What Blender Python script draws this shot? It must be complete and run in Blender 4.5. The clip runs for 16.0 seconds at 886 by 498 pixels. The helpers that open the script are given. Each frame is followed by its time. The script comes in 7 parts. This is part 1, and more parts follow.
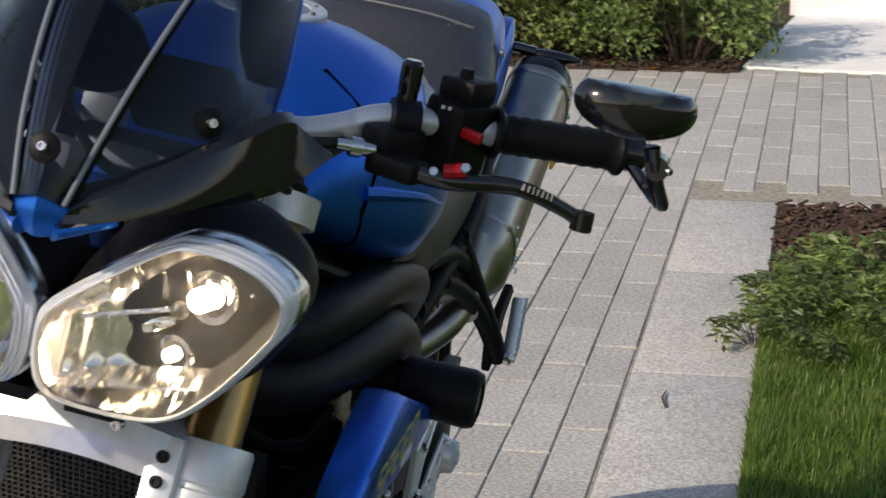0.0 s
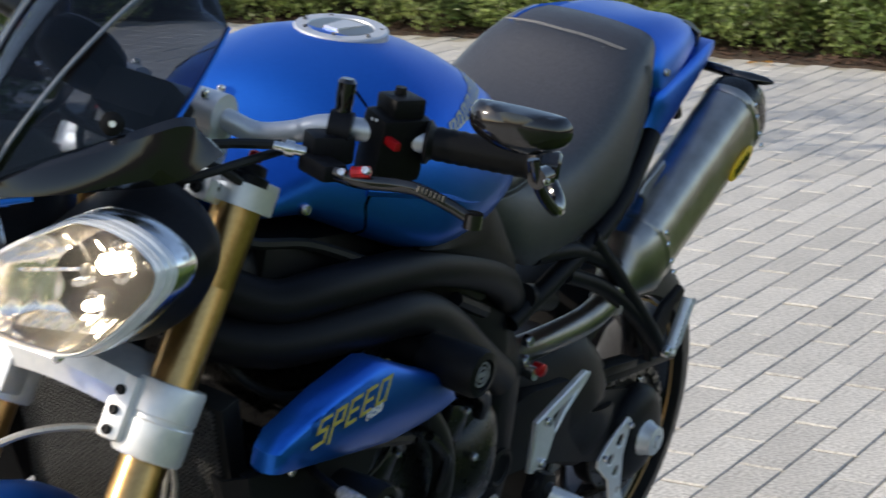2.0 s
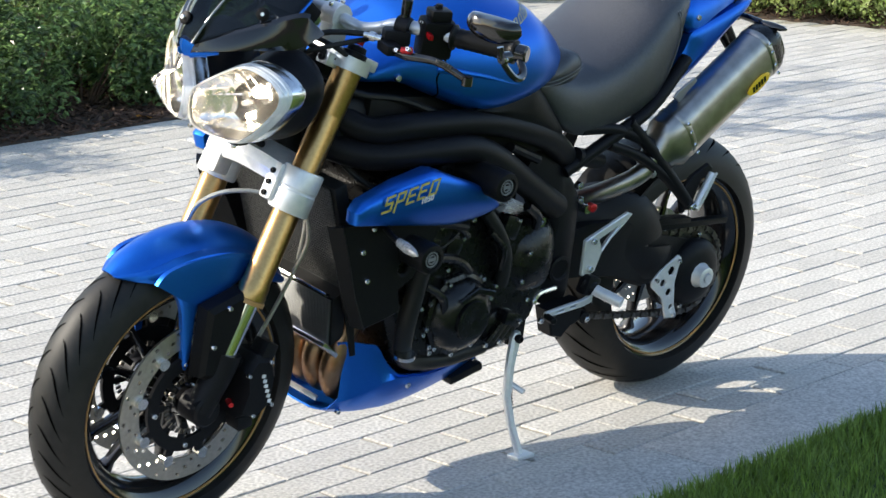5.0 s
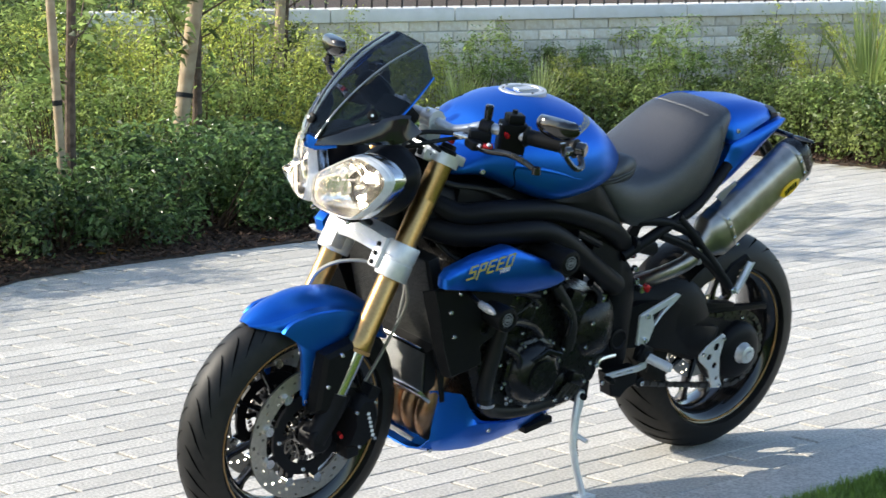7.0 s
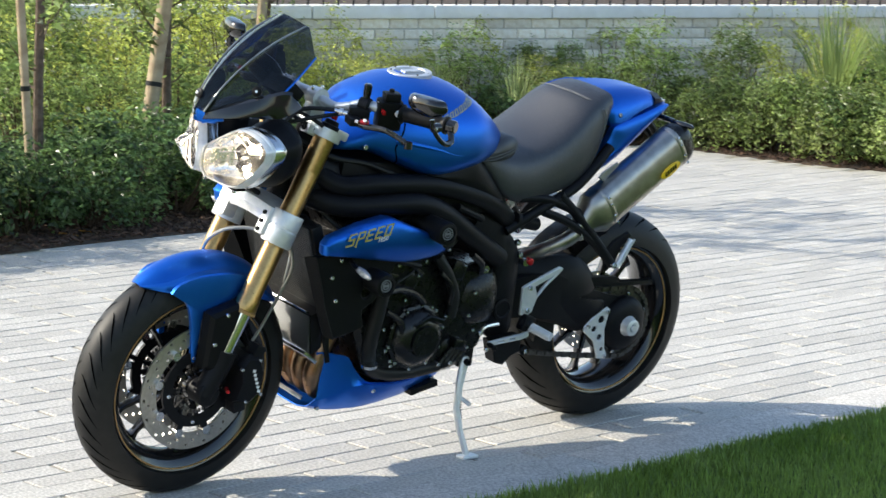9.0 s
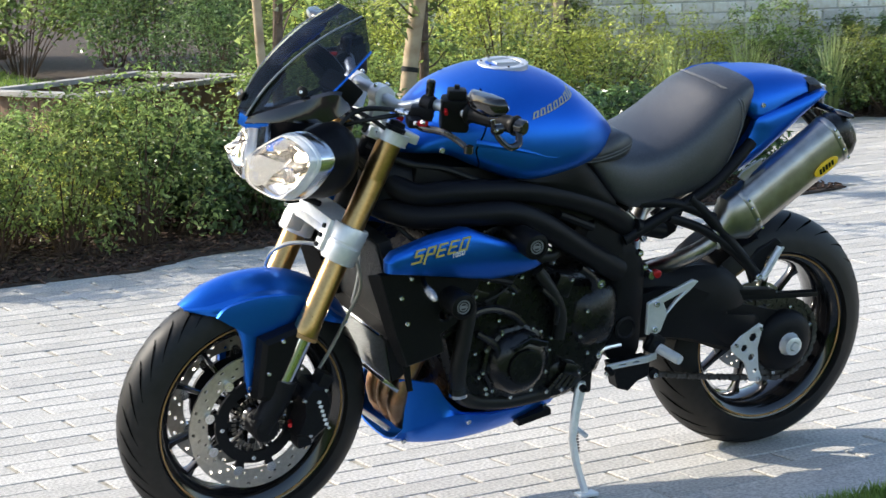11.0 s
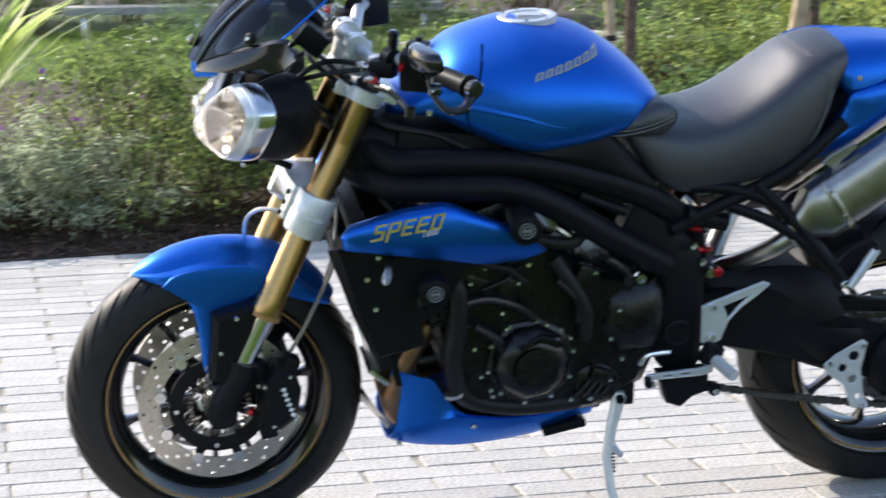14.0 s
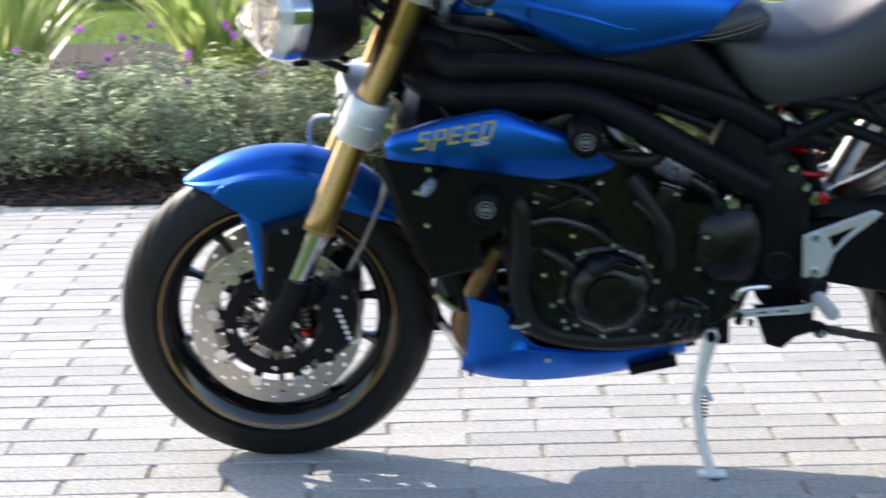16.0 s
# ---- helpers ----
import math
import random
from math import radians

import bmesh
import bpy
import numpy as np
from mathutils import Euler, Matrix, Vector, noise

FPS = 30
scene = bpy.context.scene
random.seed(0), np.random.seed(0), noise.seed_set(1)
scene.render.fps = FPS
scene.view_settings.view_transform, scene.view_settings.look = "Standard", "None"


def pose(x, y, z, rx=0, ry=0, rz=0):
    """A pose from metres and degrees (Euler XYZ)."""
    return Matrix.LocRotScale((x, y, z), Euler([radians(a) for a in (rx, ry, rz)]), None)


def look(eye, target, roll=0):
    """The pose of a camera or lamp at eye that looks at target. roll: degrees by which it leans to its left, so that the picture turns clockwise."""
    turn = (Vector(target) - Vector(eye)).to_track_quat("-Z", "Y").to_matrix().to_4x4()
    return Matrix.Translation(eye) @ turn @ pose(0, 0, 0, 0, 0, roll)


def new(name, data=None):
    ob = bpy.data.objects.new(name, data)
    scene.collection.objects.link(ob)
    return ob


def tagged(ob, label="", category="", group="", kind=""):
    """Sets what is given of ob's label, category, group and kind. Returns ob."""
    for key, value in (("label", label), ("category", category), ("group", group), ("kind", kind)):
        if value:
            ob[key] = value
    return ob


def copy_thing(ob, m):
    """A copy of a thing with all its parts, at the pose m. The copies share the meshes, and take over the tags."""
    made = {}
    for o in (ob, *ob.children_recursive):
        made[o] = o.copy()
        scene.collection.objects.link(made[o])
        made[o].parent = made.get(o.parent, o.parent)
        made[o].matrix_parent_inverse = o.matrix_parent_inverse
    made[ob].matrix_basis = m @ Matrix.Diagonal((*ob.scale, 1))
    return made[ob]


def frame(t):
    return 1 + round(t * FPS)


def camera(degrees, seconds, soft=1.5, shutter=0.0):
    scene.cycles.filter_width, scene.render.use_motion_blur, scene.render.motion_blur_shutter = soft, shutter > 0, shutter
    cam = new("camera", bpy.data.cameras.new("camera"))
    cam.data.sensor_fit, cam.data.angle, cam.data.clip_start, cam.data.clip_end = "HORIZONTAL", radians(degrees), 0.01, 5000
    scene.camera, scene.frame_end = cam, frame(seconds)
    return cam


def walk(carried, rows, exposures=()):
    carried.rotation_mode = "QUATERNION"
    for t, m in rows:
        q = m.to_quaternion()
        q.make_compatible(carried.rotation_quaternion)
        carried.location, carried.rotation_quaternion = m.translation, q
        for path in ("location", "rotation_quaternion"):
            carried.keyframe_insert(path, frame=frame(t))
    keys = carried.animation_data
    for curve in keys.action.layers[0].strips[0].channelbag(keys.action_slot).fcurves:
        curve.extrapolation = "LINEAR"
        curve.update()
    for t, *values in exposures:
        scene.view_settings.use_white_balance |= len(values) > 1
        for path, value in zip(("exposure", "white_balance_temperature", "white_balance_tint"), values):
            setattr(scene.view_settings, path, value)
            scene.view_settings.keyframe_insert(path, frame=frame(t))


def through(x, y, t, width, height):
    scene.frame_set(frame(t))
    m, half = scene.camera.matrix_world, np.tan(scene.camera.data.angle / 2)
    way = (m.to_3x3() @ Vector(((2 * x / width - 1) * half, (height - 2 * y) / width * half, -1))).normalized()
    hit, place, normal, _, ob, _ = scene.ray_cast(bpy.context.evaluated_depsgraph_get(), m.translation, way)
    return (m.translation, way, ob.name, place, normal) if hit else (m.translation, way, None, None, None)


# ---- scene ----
cam = camera(23.5, 16.0, shutter=0.4)
PATH = [
    (0, (-1.414, -0.922, 1.285), (0.459, -0.388, 0.83), 0.2),
    (0.5, (-1.36, -1.071, 1.303), (0.481, -0.432, 0.855), 0.4),
    (1, (-1.289, -1.236, 1.323), (0.501, -0.466, 0.877), -0.3),
    (1.5, (-1.273, -1.506, 1.328), (0.427, -0.56, 0.864), -0.1),
    (2, (-1.373, -1.765, 1.348), (0.201, -0.616, 0.898), -0.9),
    (2.5, (-1.458, -2.022, 1.374), (0.023, -0.756, 0.922), -0.2),
    (3, (-1.524, -2.35, 1.375), (-0.109, -1.013, 0.917), 0.1),
    (3.5, (-1.687, -2.627, 1.401), (-0.365, -1.201, 0.932), -0.5),
    (4, (-1.808, -2.948, 1.443), (-0.534, -1.477, 0.984), 0.4),
    (4.2, (-1.867, -3.032, 1.446), (-0.589, -1.563, 0.989), 0.6),
    (6.3, (-2.456, -3.855, 1.428), (-1.269, -2.289, 1.051), -1.2),
    (6.5, (-2.523, -3.912, 1.418), (-1.324, -2.348, 1.075), -0.2),
    (7, (-2.597, -4.116, 1.409), (-1.406, -2.537, 1.113), -0.0),
    (7.5, (-2.637, -4.282, 1.408), (-1.427, -2.715, 1.123), 0.8),
    (8, (-2.691, -4.412, 1.383), (-1.48, -2.848, 1.085), 1.0),
    (8.5, (-2.665, -4.493, 1.386), (-1.469, -2.919, 1.081), 0.8),
    (9, (-2.523, -4.605, 1.379), (-1.352, -3.01, 1.087), 0.8),
    (9.5, (-2.359, -4.619, 1.354), (-1.33, -2.932, 1.045), -0.6),
    (9.7, (-2.264, -4.615, 1.351), (-1.268, -2.907, 1.049), -0.2),
    (11.8, (-1.075, -4.365, 1.397), (-0.353, -2.53, 1.064), -0.9),
    (12, (-0.973, -4.343, 1.38), (-0.262, -2.504, 1.046), 0.4),
    (12.5, (-0.769, -4.328, 1.367), (-0.14, -2.458, 1.041), -0.1),
    (13, (-0.528, -4.265, 1.329), (-0.046, -2.352, 1.0), 0.2),
    (13.5, (-0.303, -4.245, 1.319), (0.085, -2.31, 0.991), -1.3),
    (14, (-0.061, -4.281, 1.283), (0.185, -2.325, 0.947), -0.7),
    (14.2, (0.025, -4.237, 1.283), (0.191, -2.275, 0.931), -1.0),
    (14.5, (0.131, -4.242, 1.242), (0.258, -2.275, 0.899), -0.3),
    (15, (0.371, -4.177, 1.213), (0.453, -2.208, 0.874), -0.3),
    (15.5, (0.563, -4.119, 1.151), (0.545, -2.148, 0.816), 0.2),
    (15.9, (0.66, -4.036, 1.084), (0.527, -2.07, 0.744), -0.7),
    (16, (0.66, -3.99, 1.089), (0.487, -2.027, 0.746), -1.0),
]
EXPOSURES = [(0.0, -0.03, 7150, 14), (1.5, 0.13, 7000, 13), (2.0, 0.44, 6850, 11), (2.5, 0.90, 6750, 9), (3.5, 1.04, 6700, 8), (10.0, 0.98, 6700, 7), (12.0, 1.03, 6520, 12), (16.0, 1.06, 6480, 13)]
walk(cam, [(t, look(eye, target, roll)) for t, eye, target, roll in PATH], EXPOSURES)

# ---- world, sun, exposure ----
SUN_WAY = Vector((1.16, -1.00, -1.0)).normalized()
world = bpy.data.worlds.new("world")
scene.world = world
world.use_nodes = True
wn = world.node_tree
sky = wn.nodes.new("ShaderNodeTexSky")
sky.sky_type, sky.sun_disc = "NISHITA", False
sky.sun_elevation = math.asin(-SUN_WAY.z)
sky.sun_rotation = math.atan2(-SUN_WAY.x, -SUN_WAY.y)
wn.links.new(sky.outputs[0], wn.nodes["Background"].inputs[0])
wn.nodes["Background"].inputs[1].default_value = 0.15
sun = new("sun", bpy.data.lights.new("sun", "SUN"))
sun.data.energy, sun.data.angle, sun.data.color = 3.4, radians(0.6), (1.0, 0.93, 0.82)
sun.matrix_world = look((0, 0, 8), Vector((0, 0, 8)) + SUN_WAY)


# ---- materials ----
def mat(name, color, rough=0.5, metal=0.0, color2=None, scale=30.0, detail=4.0, bump=0.0, bump_scale=None, coat=0.0,
        rough2=None, transmission=0.0, emission=None, strength=0.0, ior=1.45, spread=(0.35, 0.65), per_object=0.0, per_island=0.0,
        big=0.0, spec=0.5):
    m = bpy.data.materials.new(name)
    m.use_nodes = True
    nt, ln = m.node_tree.nodes, m.node_tree.links
    b = nt["Principled BSDF"]
    b.inputs["Base Color"].default_value = (*color, 1)
    b.inputs["Roughness"].default_value = rough
    b.inputs["Metallic"].default_value = metal
    b.inputs["Coat Weight"].default_value = coat
    b.inputs["Coat Roughness"].default_value = 0.12
    b.inputs["Transmission Weight"].default_value = transmission
    b.inputs["IOR"].default_value = ior
    b.inputs["Specular IOR Level"].default_value = spec
    if emission:
        b.inputs["Emission Color"].default_value = (*emission, 1)
        b.inputs["Emission Strength"].default_value = strength
    tc = nt.new("ShaderNodeTexCoord")
    out = None
    if color2:
        n = nt.new("ShaderNodeTexNoise")
        n.inputs["Scale"].default_value, n.inputs["Detail"].default_value = scale, detail
        ln.new(tc.outputs["Object"], n.inputs["Vector"])
        r = nt.new("ShaderNodeValToRGB")
        r.color_ramp.elements[0].position, r.color_ramp.elements[1].position = spread
        r.color_ramp.elements[0].color, r.color_ramp.elements[1].color = (*color, 1), (*color2, 1)
        ln.new(n.outputs["Fac"], r.inputs["Fac"])
        out = r.outputs["Color"]
        if rough2 is not None:
            mr = nt.new("ShaderNodeMapRange")
            mr.inputs["To Min"].default_value, mr.inputs["To Max"].default_value = rough, rough2
            ln.new(n.outputs["Fac"], mr.inputs["Value"])
            ln.new(mr.outputs["Result"], b.inputs["Roughness"])
        if big:
            n2 = nt.new("ShaderNodeTexNoise")
            n2.inputs["Scale"].default_value, n2.inputs["Detail"].default_value = scale * 0.06, 3
            ln.new(tc.outputs["Object"], n2.inputs["Vector"])
            hv = nt.new("ShaderNodeHueSaturation")
            m2 = nt.new("ShaderNodeMapRange")
            m2.inputs["To Min"].default_value, m2.inputs["To Max"].default_value = 1 - big, 1 + big
            ln.new(n2.outputs["Fac"], m2.inputs["Value"])
            ln.new(m2.outputs["Result"], hv.inputs["Value"])
            ln.new(out, hv.inputs["Color"])
            out = hv.outputs["Color"]
    for amount, node, socket in ((per_object, "ShaderNodeObjectInfo", "Random"), (per_island, "ShaderNodeNewGeometry", "Random Per Island")):
        if amount:
            oi = nt.new(node)
            hv = nt.new("ShaderNodeHueSaturation")
            m2 = nt.new("ShaderNodeMapRange")
            m2.inputs["To Min"].default_value, m2.inputs["To Max"].default_value = 1 - amount, 1 + amount
            ln.new(oi.outputs[socket], m2.inputs["Value"])
            ln.new(m2.outputs["Result"], hv.inputs["Value"])
            if out:
                ln.new(out, hv.inputs["Color"])
            else:
                hv.inputs["Color"].default_value = (*color, 1)
            out = hv.outputs["Color"]
    if out:
        ln.new(out, b.inputs["Base Color"])
    if bump:
        n = nt.new("ShaderNodeTexNoise")
        n.inputs["Scale"].default_value, n.inputs["Detail"].default_value = bump_scale or scale * 3, 5
        ln.new(tc.outputs["Object"], n.inputs["Vector"])
        bp = nt.new("ShaderNodeBump")
        bp.inputs["Strength"].default_value, bp.inputs["Distance"].default_value = bump, 0.004
        ln.new(n.outputs["Fac"], bp.inputs["Height"])
        ln.new(bp.outputs["Normal"], b.inputs["Normal"])
    return m


BLUE = mat("satin_blue_paint", (0.006, 0.112, 0.53), 0.33, 0.78, (0.011, 0.145, 0.63), 900, 2, bump=0.02, bump_scale=1500)
BLACK = mat("satin_black_paint", (0.0045, 0.0045, 0.006), 0.40, 0.0, (0.008, 0.008, 0.010), 300, rough2=0.55, bump=0.05, bump_scale=700, spec=0.19)
GLOSS = mat("gloss_black", (0.006, 0.006, 0.007), 0.10, 0.0, coat=0.6)
PLASTIC = mat("black_plastic", (0.0045, 0.0045, 0.0055), 0.42, 0.0, (0.008, 0.008, 0.008), 400, bump=0.12, bump_scale=1200, spec=0.16)
ENGINE = mat("black_engine_casting", (0.004, 0.004, 0.005), 0.20, 0.1, (0.008, 0.008, 0.008), 60, rough2=0.36, bump=0.10, bump_scale=500, spec=0.5)
RUBBER = mat("tyre_rubber", (0.006, 0.006, 0.006), 0.46, 0.0, (0.011, 0.0105, 0.010), 45, rough2=0.58, bump=0.06, bump_scale=350, spec=0.36)
GROOVE = mat("tread_groove", (0.002, 0.002, 0.002), 0.95, spec=0.0)
SILVER = mat("silver_cast_alloy", (0.68, 0.69, 0.70), 0.36, 0.55, (0.76, 0.76, 0.76), 80, rough2=0.45, bump=0.04, bump_scale=600)
BARSILVER = mat("anodised_silver_bar", (0.60, 0.61, 0.63), 0.40, 0.6, (0.62, 0.62, 0.64), 200)
STEEL = mat("bolt_steel", (0.74, 0.74, 0.74), 0.22, 1.0, (0.60, 0.60, 0.60), 200)
CHROME = mat("chrome", (0.85, 0.85, 0.87), 0.06, 1.0)
SATINCHROME = mat("satin_chrome_band", (0.82, 0.82, 0.83), 0.20, 1.0, (0.75, 0.75, 0.76), 120)
GOLD = mat("gold_anodised_fork", (0.50, 0.30, 0.115), 0.25, 1.0, (0.56, 0.35, 0.14), 150, rough2=0.34)
STRIPE = mat("gold_pinstripe", (0.38, 0.21, 0.075), 0.4, 0.2)
COPPER = mat("heat_tinted_header_steel", (0.28, 0.14, 0.07), 0.32, 1.0, (0.42, 0.27, 0.17), 22, rough2=0.45)
TITAN = mat("brushed_titanium", (0.36, 0.34, 0.31), 0.30, 1.0, (0.44, 0.42, 0.39), 35, rough2=0.38, bump=0.03, bump_scale=900)
DISC = mat("drilled_disc_steel", (0.46, 0.43, 0.38), 0.30, 1.0, (0.54, 0.51, 0.46), 120, rough2=0.42)
LEATHER = mat("black_vinyl", (0.018, 0.019, 0.024), 0.40, 0.0, (0.034, 0.035, 0.042), 250, bump=0.2, bump_scale=1100, spec=1.0)
STITCH = mat("grey_thread", (0.19, 0.19, 0.19), 0.8)
YELLOW = mat("yellow_decal", (0.50, 0.43, 0.10), 0.45, 0.0)
PALEGOLD = mat("pale_gold_decal", (0.44, 0.42, 0.28), 0.40, 0.3)
YELLOWTAG = mat("yellow_enamel_badge", (0.85, 0.52, 0.02), 0.35)
WHITEMARK = mat("white_marking", (0.75, 0.75, 0.75), 0.5)
RED = mat("red_anodised", (0.42, 0.010, 0.014), 0.25, 0.4)


def clear(name, tint, gloss_rough=0.02, haze=0.0):
    """A thin clear sheet: light passes straight through it, tinted, and its face mirrors by Fresnel. haze mixes in a
    translucent white that stands for glare.
    """
    m = bpy.data.materials.new(name)
    m.use_nodes = True
    nt, ln = m.node_tree.nodes, m.node_tree.links
    tr, gl, fr, mx = (nt.new("ShaderNode" + k) for k in ("BsdfTransparent", "BsdfGlossy", "Fresnel", "MixShader"))
    tr.inputs["Color"].default_value, gl.inputs["Roughness"].default_value, fr.inputs["IOR"].default_value = (*tint, 1), gloss_rough, 1.42
    ln.new(fr.outputs[0], mx.inputs[0])
    ln.new(tr.outputs[0], mx.inputs[1])
    ln.new(gl.outputs[0], mx.inputs[2])
    out = mx
    if haze:
        tl, hz = nt.new("ShaderNodeBsdfTranslucent"), nt.new("ShaderNodeMixShader")
        hz.inputs[0].default_value = haze
        ln.new(mx.outputs[0], hz.inputs[1])
        ln.new(tl.outputs[0], hz.inputs[2])
        out = hz
    ln.new(out.outputs[0], nt["Material Output"].inputs["Surface"])
    return m


TINT = clear("smoked_acrylic", (0.38, 0.41, 0.46))
# grey for the screen's folds: the sky's glint put into the colour
FOLD_GLINT = mat("fold_glint_grey", (0.16, 0.18, 0.21), 0.10, 0.0, coat=0.5)
# clear headlight lens; the slight haze is added glare, not frosting
GLASS = clear("clear_lens_glare_haze", (0.98, 0.98, 0.98), 0.02, 0.015)
CLEARRIM = mat("clear_stepped_rim", (0.85, 0.86, 0.88), 0.10, 0.25, (0.70, 0.72, 0.75), 40)
CLEARPLASTIC = mat("clear_indicator_lens", (0.55, 0.55, 0.55), 0.08, 0.35, (0.30, 0.30, 0.30), 220)
BULB = mat("lit_bulb", (1, 0.9, 0.7), 0.3, emission=(1.0, 0.82, 0.58), strength=34)
DIM = mat("warm_reflector", (0.95, 0.94, 0.91), 0.13, 0.95, (0.92, 0.90, 0.86), 60)


def fluted(m, period, depth):
    """Upright flutes pressed into a reflector."""
    nt, ln = m.node_tree.nodes, m.node_tree.links
    tc, wv, bp = nt.new("ShaderNodeTexCoord"), nt.new("ShaderNodeTexWave"), nt.new("ShaderNodeBump")
    wv.wave_type, wv.bands_direction, wv.wave_profile = "BANDS", "Y", "SIN"
    wv.inputs["Scale"].default_value = 2 * math.pi / (20 * period)
    wv.inputs["Distortion"].default_value, wv.inputs["Detail"].default_value, wv.inputs["Detail Scale"].default_value = 0.6, 1.0, 1.0
    bp.inputs["Strength"].default_value, bp.inputs["Distance"].default_value = 1.0, depth
    ln.new(tc.outputs["Object"], wv.inputs["Vector"])
    ln.new(wv.outputs["Fac"], bp.inputs["Height"])
    ln.new(bp.outputs["Normal"], nt["Principled BSDF"].inputs["Normal"])


fluted(DIM, 0.015, 0.0010)
MIRRORGLASS = mat("mirror_glass", (0.8, 0.82, 0.84), 0.02, 1.0)
MESH = mat("radiator_core", (0.012, 0.012, 0.012), 0.55, 0.4)
FIN = mat("radiator_fin", (0.13, 0.13, 0.125), 0.40, 0.6, (0.07, 0.07, 0.07), 200)
COOLFIN = mat("bare_cooler_fin", (0.34, 0.34, 0.33), 0.38, 0.8, (0.20, 0.20, 0.20), 200)
CASE = mat("gloss_black_casing", (0.004, 0.004, 0.005), 0.20, 0.0, (0.008, 0.008, 0.008), 40, rough2=0.32, bump=0.04, bump_scale=300)
CABLE = mat("black_hose", (0.012, 0.012, 0.012), 0.45, spec=0.3)
BRAID = mat("clear_coated_braid", (0.45, 0.43, 0.40), 0.35, 0.6, (0.25, 0.24, 0.22), 800)
CHAIN = mat("chain_steel", (0.20, 0.19, 0.18), 0.35, 1.0, (0.10, 0.09, 0.08), 300)

PAVER = mat("grey_granite_setts", (0.33, 0.317, 0.292), 0.80, 0.0, (0.585, 0.563, 0.525), 110, 6, bump=0.5, bump_scale=260, per_object=0.10, big=0.12)
PAVERS_FAR = mat("grey_granite_setts_far", (0.33, 0.317, 0.292), 0.80, 0.0, (0.585, 0.563, 0.525), 110, 6, bump=0.5, bump_scale=260, per_island=0.10, big=0.12)
JOINT = mat("sandy_joint", (0.24, 0.22, 0.18), 0.95, 0.0, (0.42, 0.39, 0.32), 60, bump=0.5, bump_scale=300)
KERB = mat("pale_granite_kerb", (0.36, 0.345, 0.325), 0.8, 0.0, (0.66, 0.635, 0.60), 140, 8, bump=0.6, bump_scale=260, big=0.16, per_object=0.05)
SOIL = mat("dark_soil", (0.030, 0.021, 0.015), 0.95, 0.0, (0.075, 0.05, 0.035), 25, 6, bump=1.0, bump_scale=60)
BARK = mat("bark_chips", (0.040, 0.021, 0.014), 0.9, 0.0, (0.095, 0.055, 0.036), 40, per_island=0.5)
TURF = mat("turf", (0.035, 0.07, 0.015), 0.9, 0.0, (0.06, 0.10, 0.022), 12, 5, bump=0.8, bump_scale=120)

WALLBRICK = mat("buff_brick", (0.74, 0.67, 0.56), 0.85, 0.0, (0.88, 0.84, 0.77), 25, bump=0.3, bump_scale=120, per_object=0.22)
MORTAR = mat("mortar", (0.55, 0.52, 0.47), 0.95, 0.0, (0.64, 0.61, 0.56), 40)
COPING = mat("white_coping_stone", (0.80, 0.79, 0.76), 0.7, 0.0, (0.87, 0.86, 0.84), 12, bump=0.15, bump_scale=80)
IRON = mat("black_iron_railing", (0.01, 0.01, 0.011), 0.45)
STAKE = mat("pale_timber_stake", (0.33, 0.24, 0.15), 0.75, 0.0, (0.45, 0.35, 0.23), 18, 5, bump=0.4, bump_scale=90)
TRUNK = mat("rough_bark", (0.075, 0.05, 0.035), 0.9, 0.0, (0.15, 0.11, 0.08), 30, bump=1.0, bump_scale=60)
TIMBER = mat("weathered_brown_timber", (0.15, 0.085, 0.05), 0.7, 0.0, (0.24, 0.15, 0.09), 14, bump=0.3, bump_scale=80, per_object=0.15)
GREYWOOD = mat("weathered_grey_timber", (0.30, 0.28, 0.25), 0.75, 0.0, (0.42, 0.40, 0.37), 14, bump=0.3, bump_scale=80, per_object=0.1)


def leaf_mat(name, color, color2, rough=0.45, vary=0.45, through=0.5, per_object=0.0):
    m = mat(name, color, rough, 0.0, color2, 2.0, 3, per_island=vary, per_object=per_object)
    nt, ln = m.node_tree.nodes, m.node_tree.links
    b = nt["Principled BSDF"]
    tr = nt.new("ShaderNodeBsdfTranslucent")
    src = b.inputs["Base Color"].links[0].from_socket
    hv = nt.new("ShaderNodeHueSaturation")
    hv.inputs["Value"].default_value, hv.inputs["Saturation"].default_value = 2.3, 1.05
    ln.new(src, hv.inputs["Color"])
    ln.new(hv.outputs["Color"], tr.inputs["Color"])
    mx = nt.new("ShaderNodeMixShader")
    mx.inputs[0].default_value = through
    ln.new(b.outputs[0], mx.inputs[1])
    ln.new(tr.outputs[0], mx.inputs[2])
    ln.new(mx.outputs[0], nt["Material Output"].inputs["Surface"])
    return m


LEAF_DARK = leaf_mat("dark_glossy_leaf", (0.057, 0.098, 0.040), (0.127, 0.184, 0.069), 0.28, 0.75, 0.38, 0.2)
LEAF_LIGHT = leaf_mat("yellow_green_leaf", (0.26, 0.28, 0.070), (0.40, 0.41, 0.14), 0.45, 0.6, 0.55, 0.15)
LEAF_MID = leaf_mat("mid_green_leaf", (0.108, 0.152, 0.050), (0.21, 0.25, 0.09), 0.36, 0.75, 0.45, 0.25)
LEAF_GREY = leaf_mat("grey_green_leaf", (0.218, 0.253, 0.172), (0.333, 0.356, 0.265), 0.5, 0.65, 0.45, 0.2)
LEAF_IRIS = leaf_mat("iris_leaf", (0.115, 0.155, 0.052), (0.23, 0.26, 0.10), 0.4)
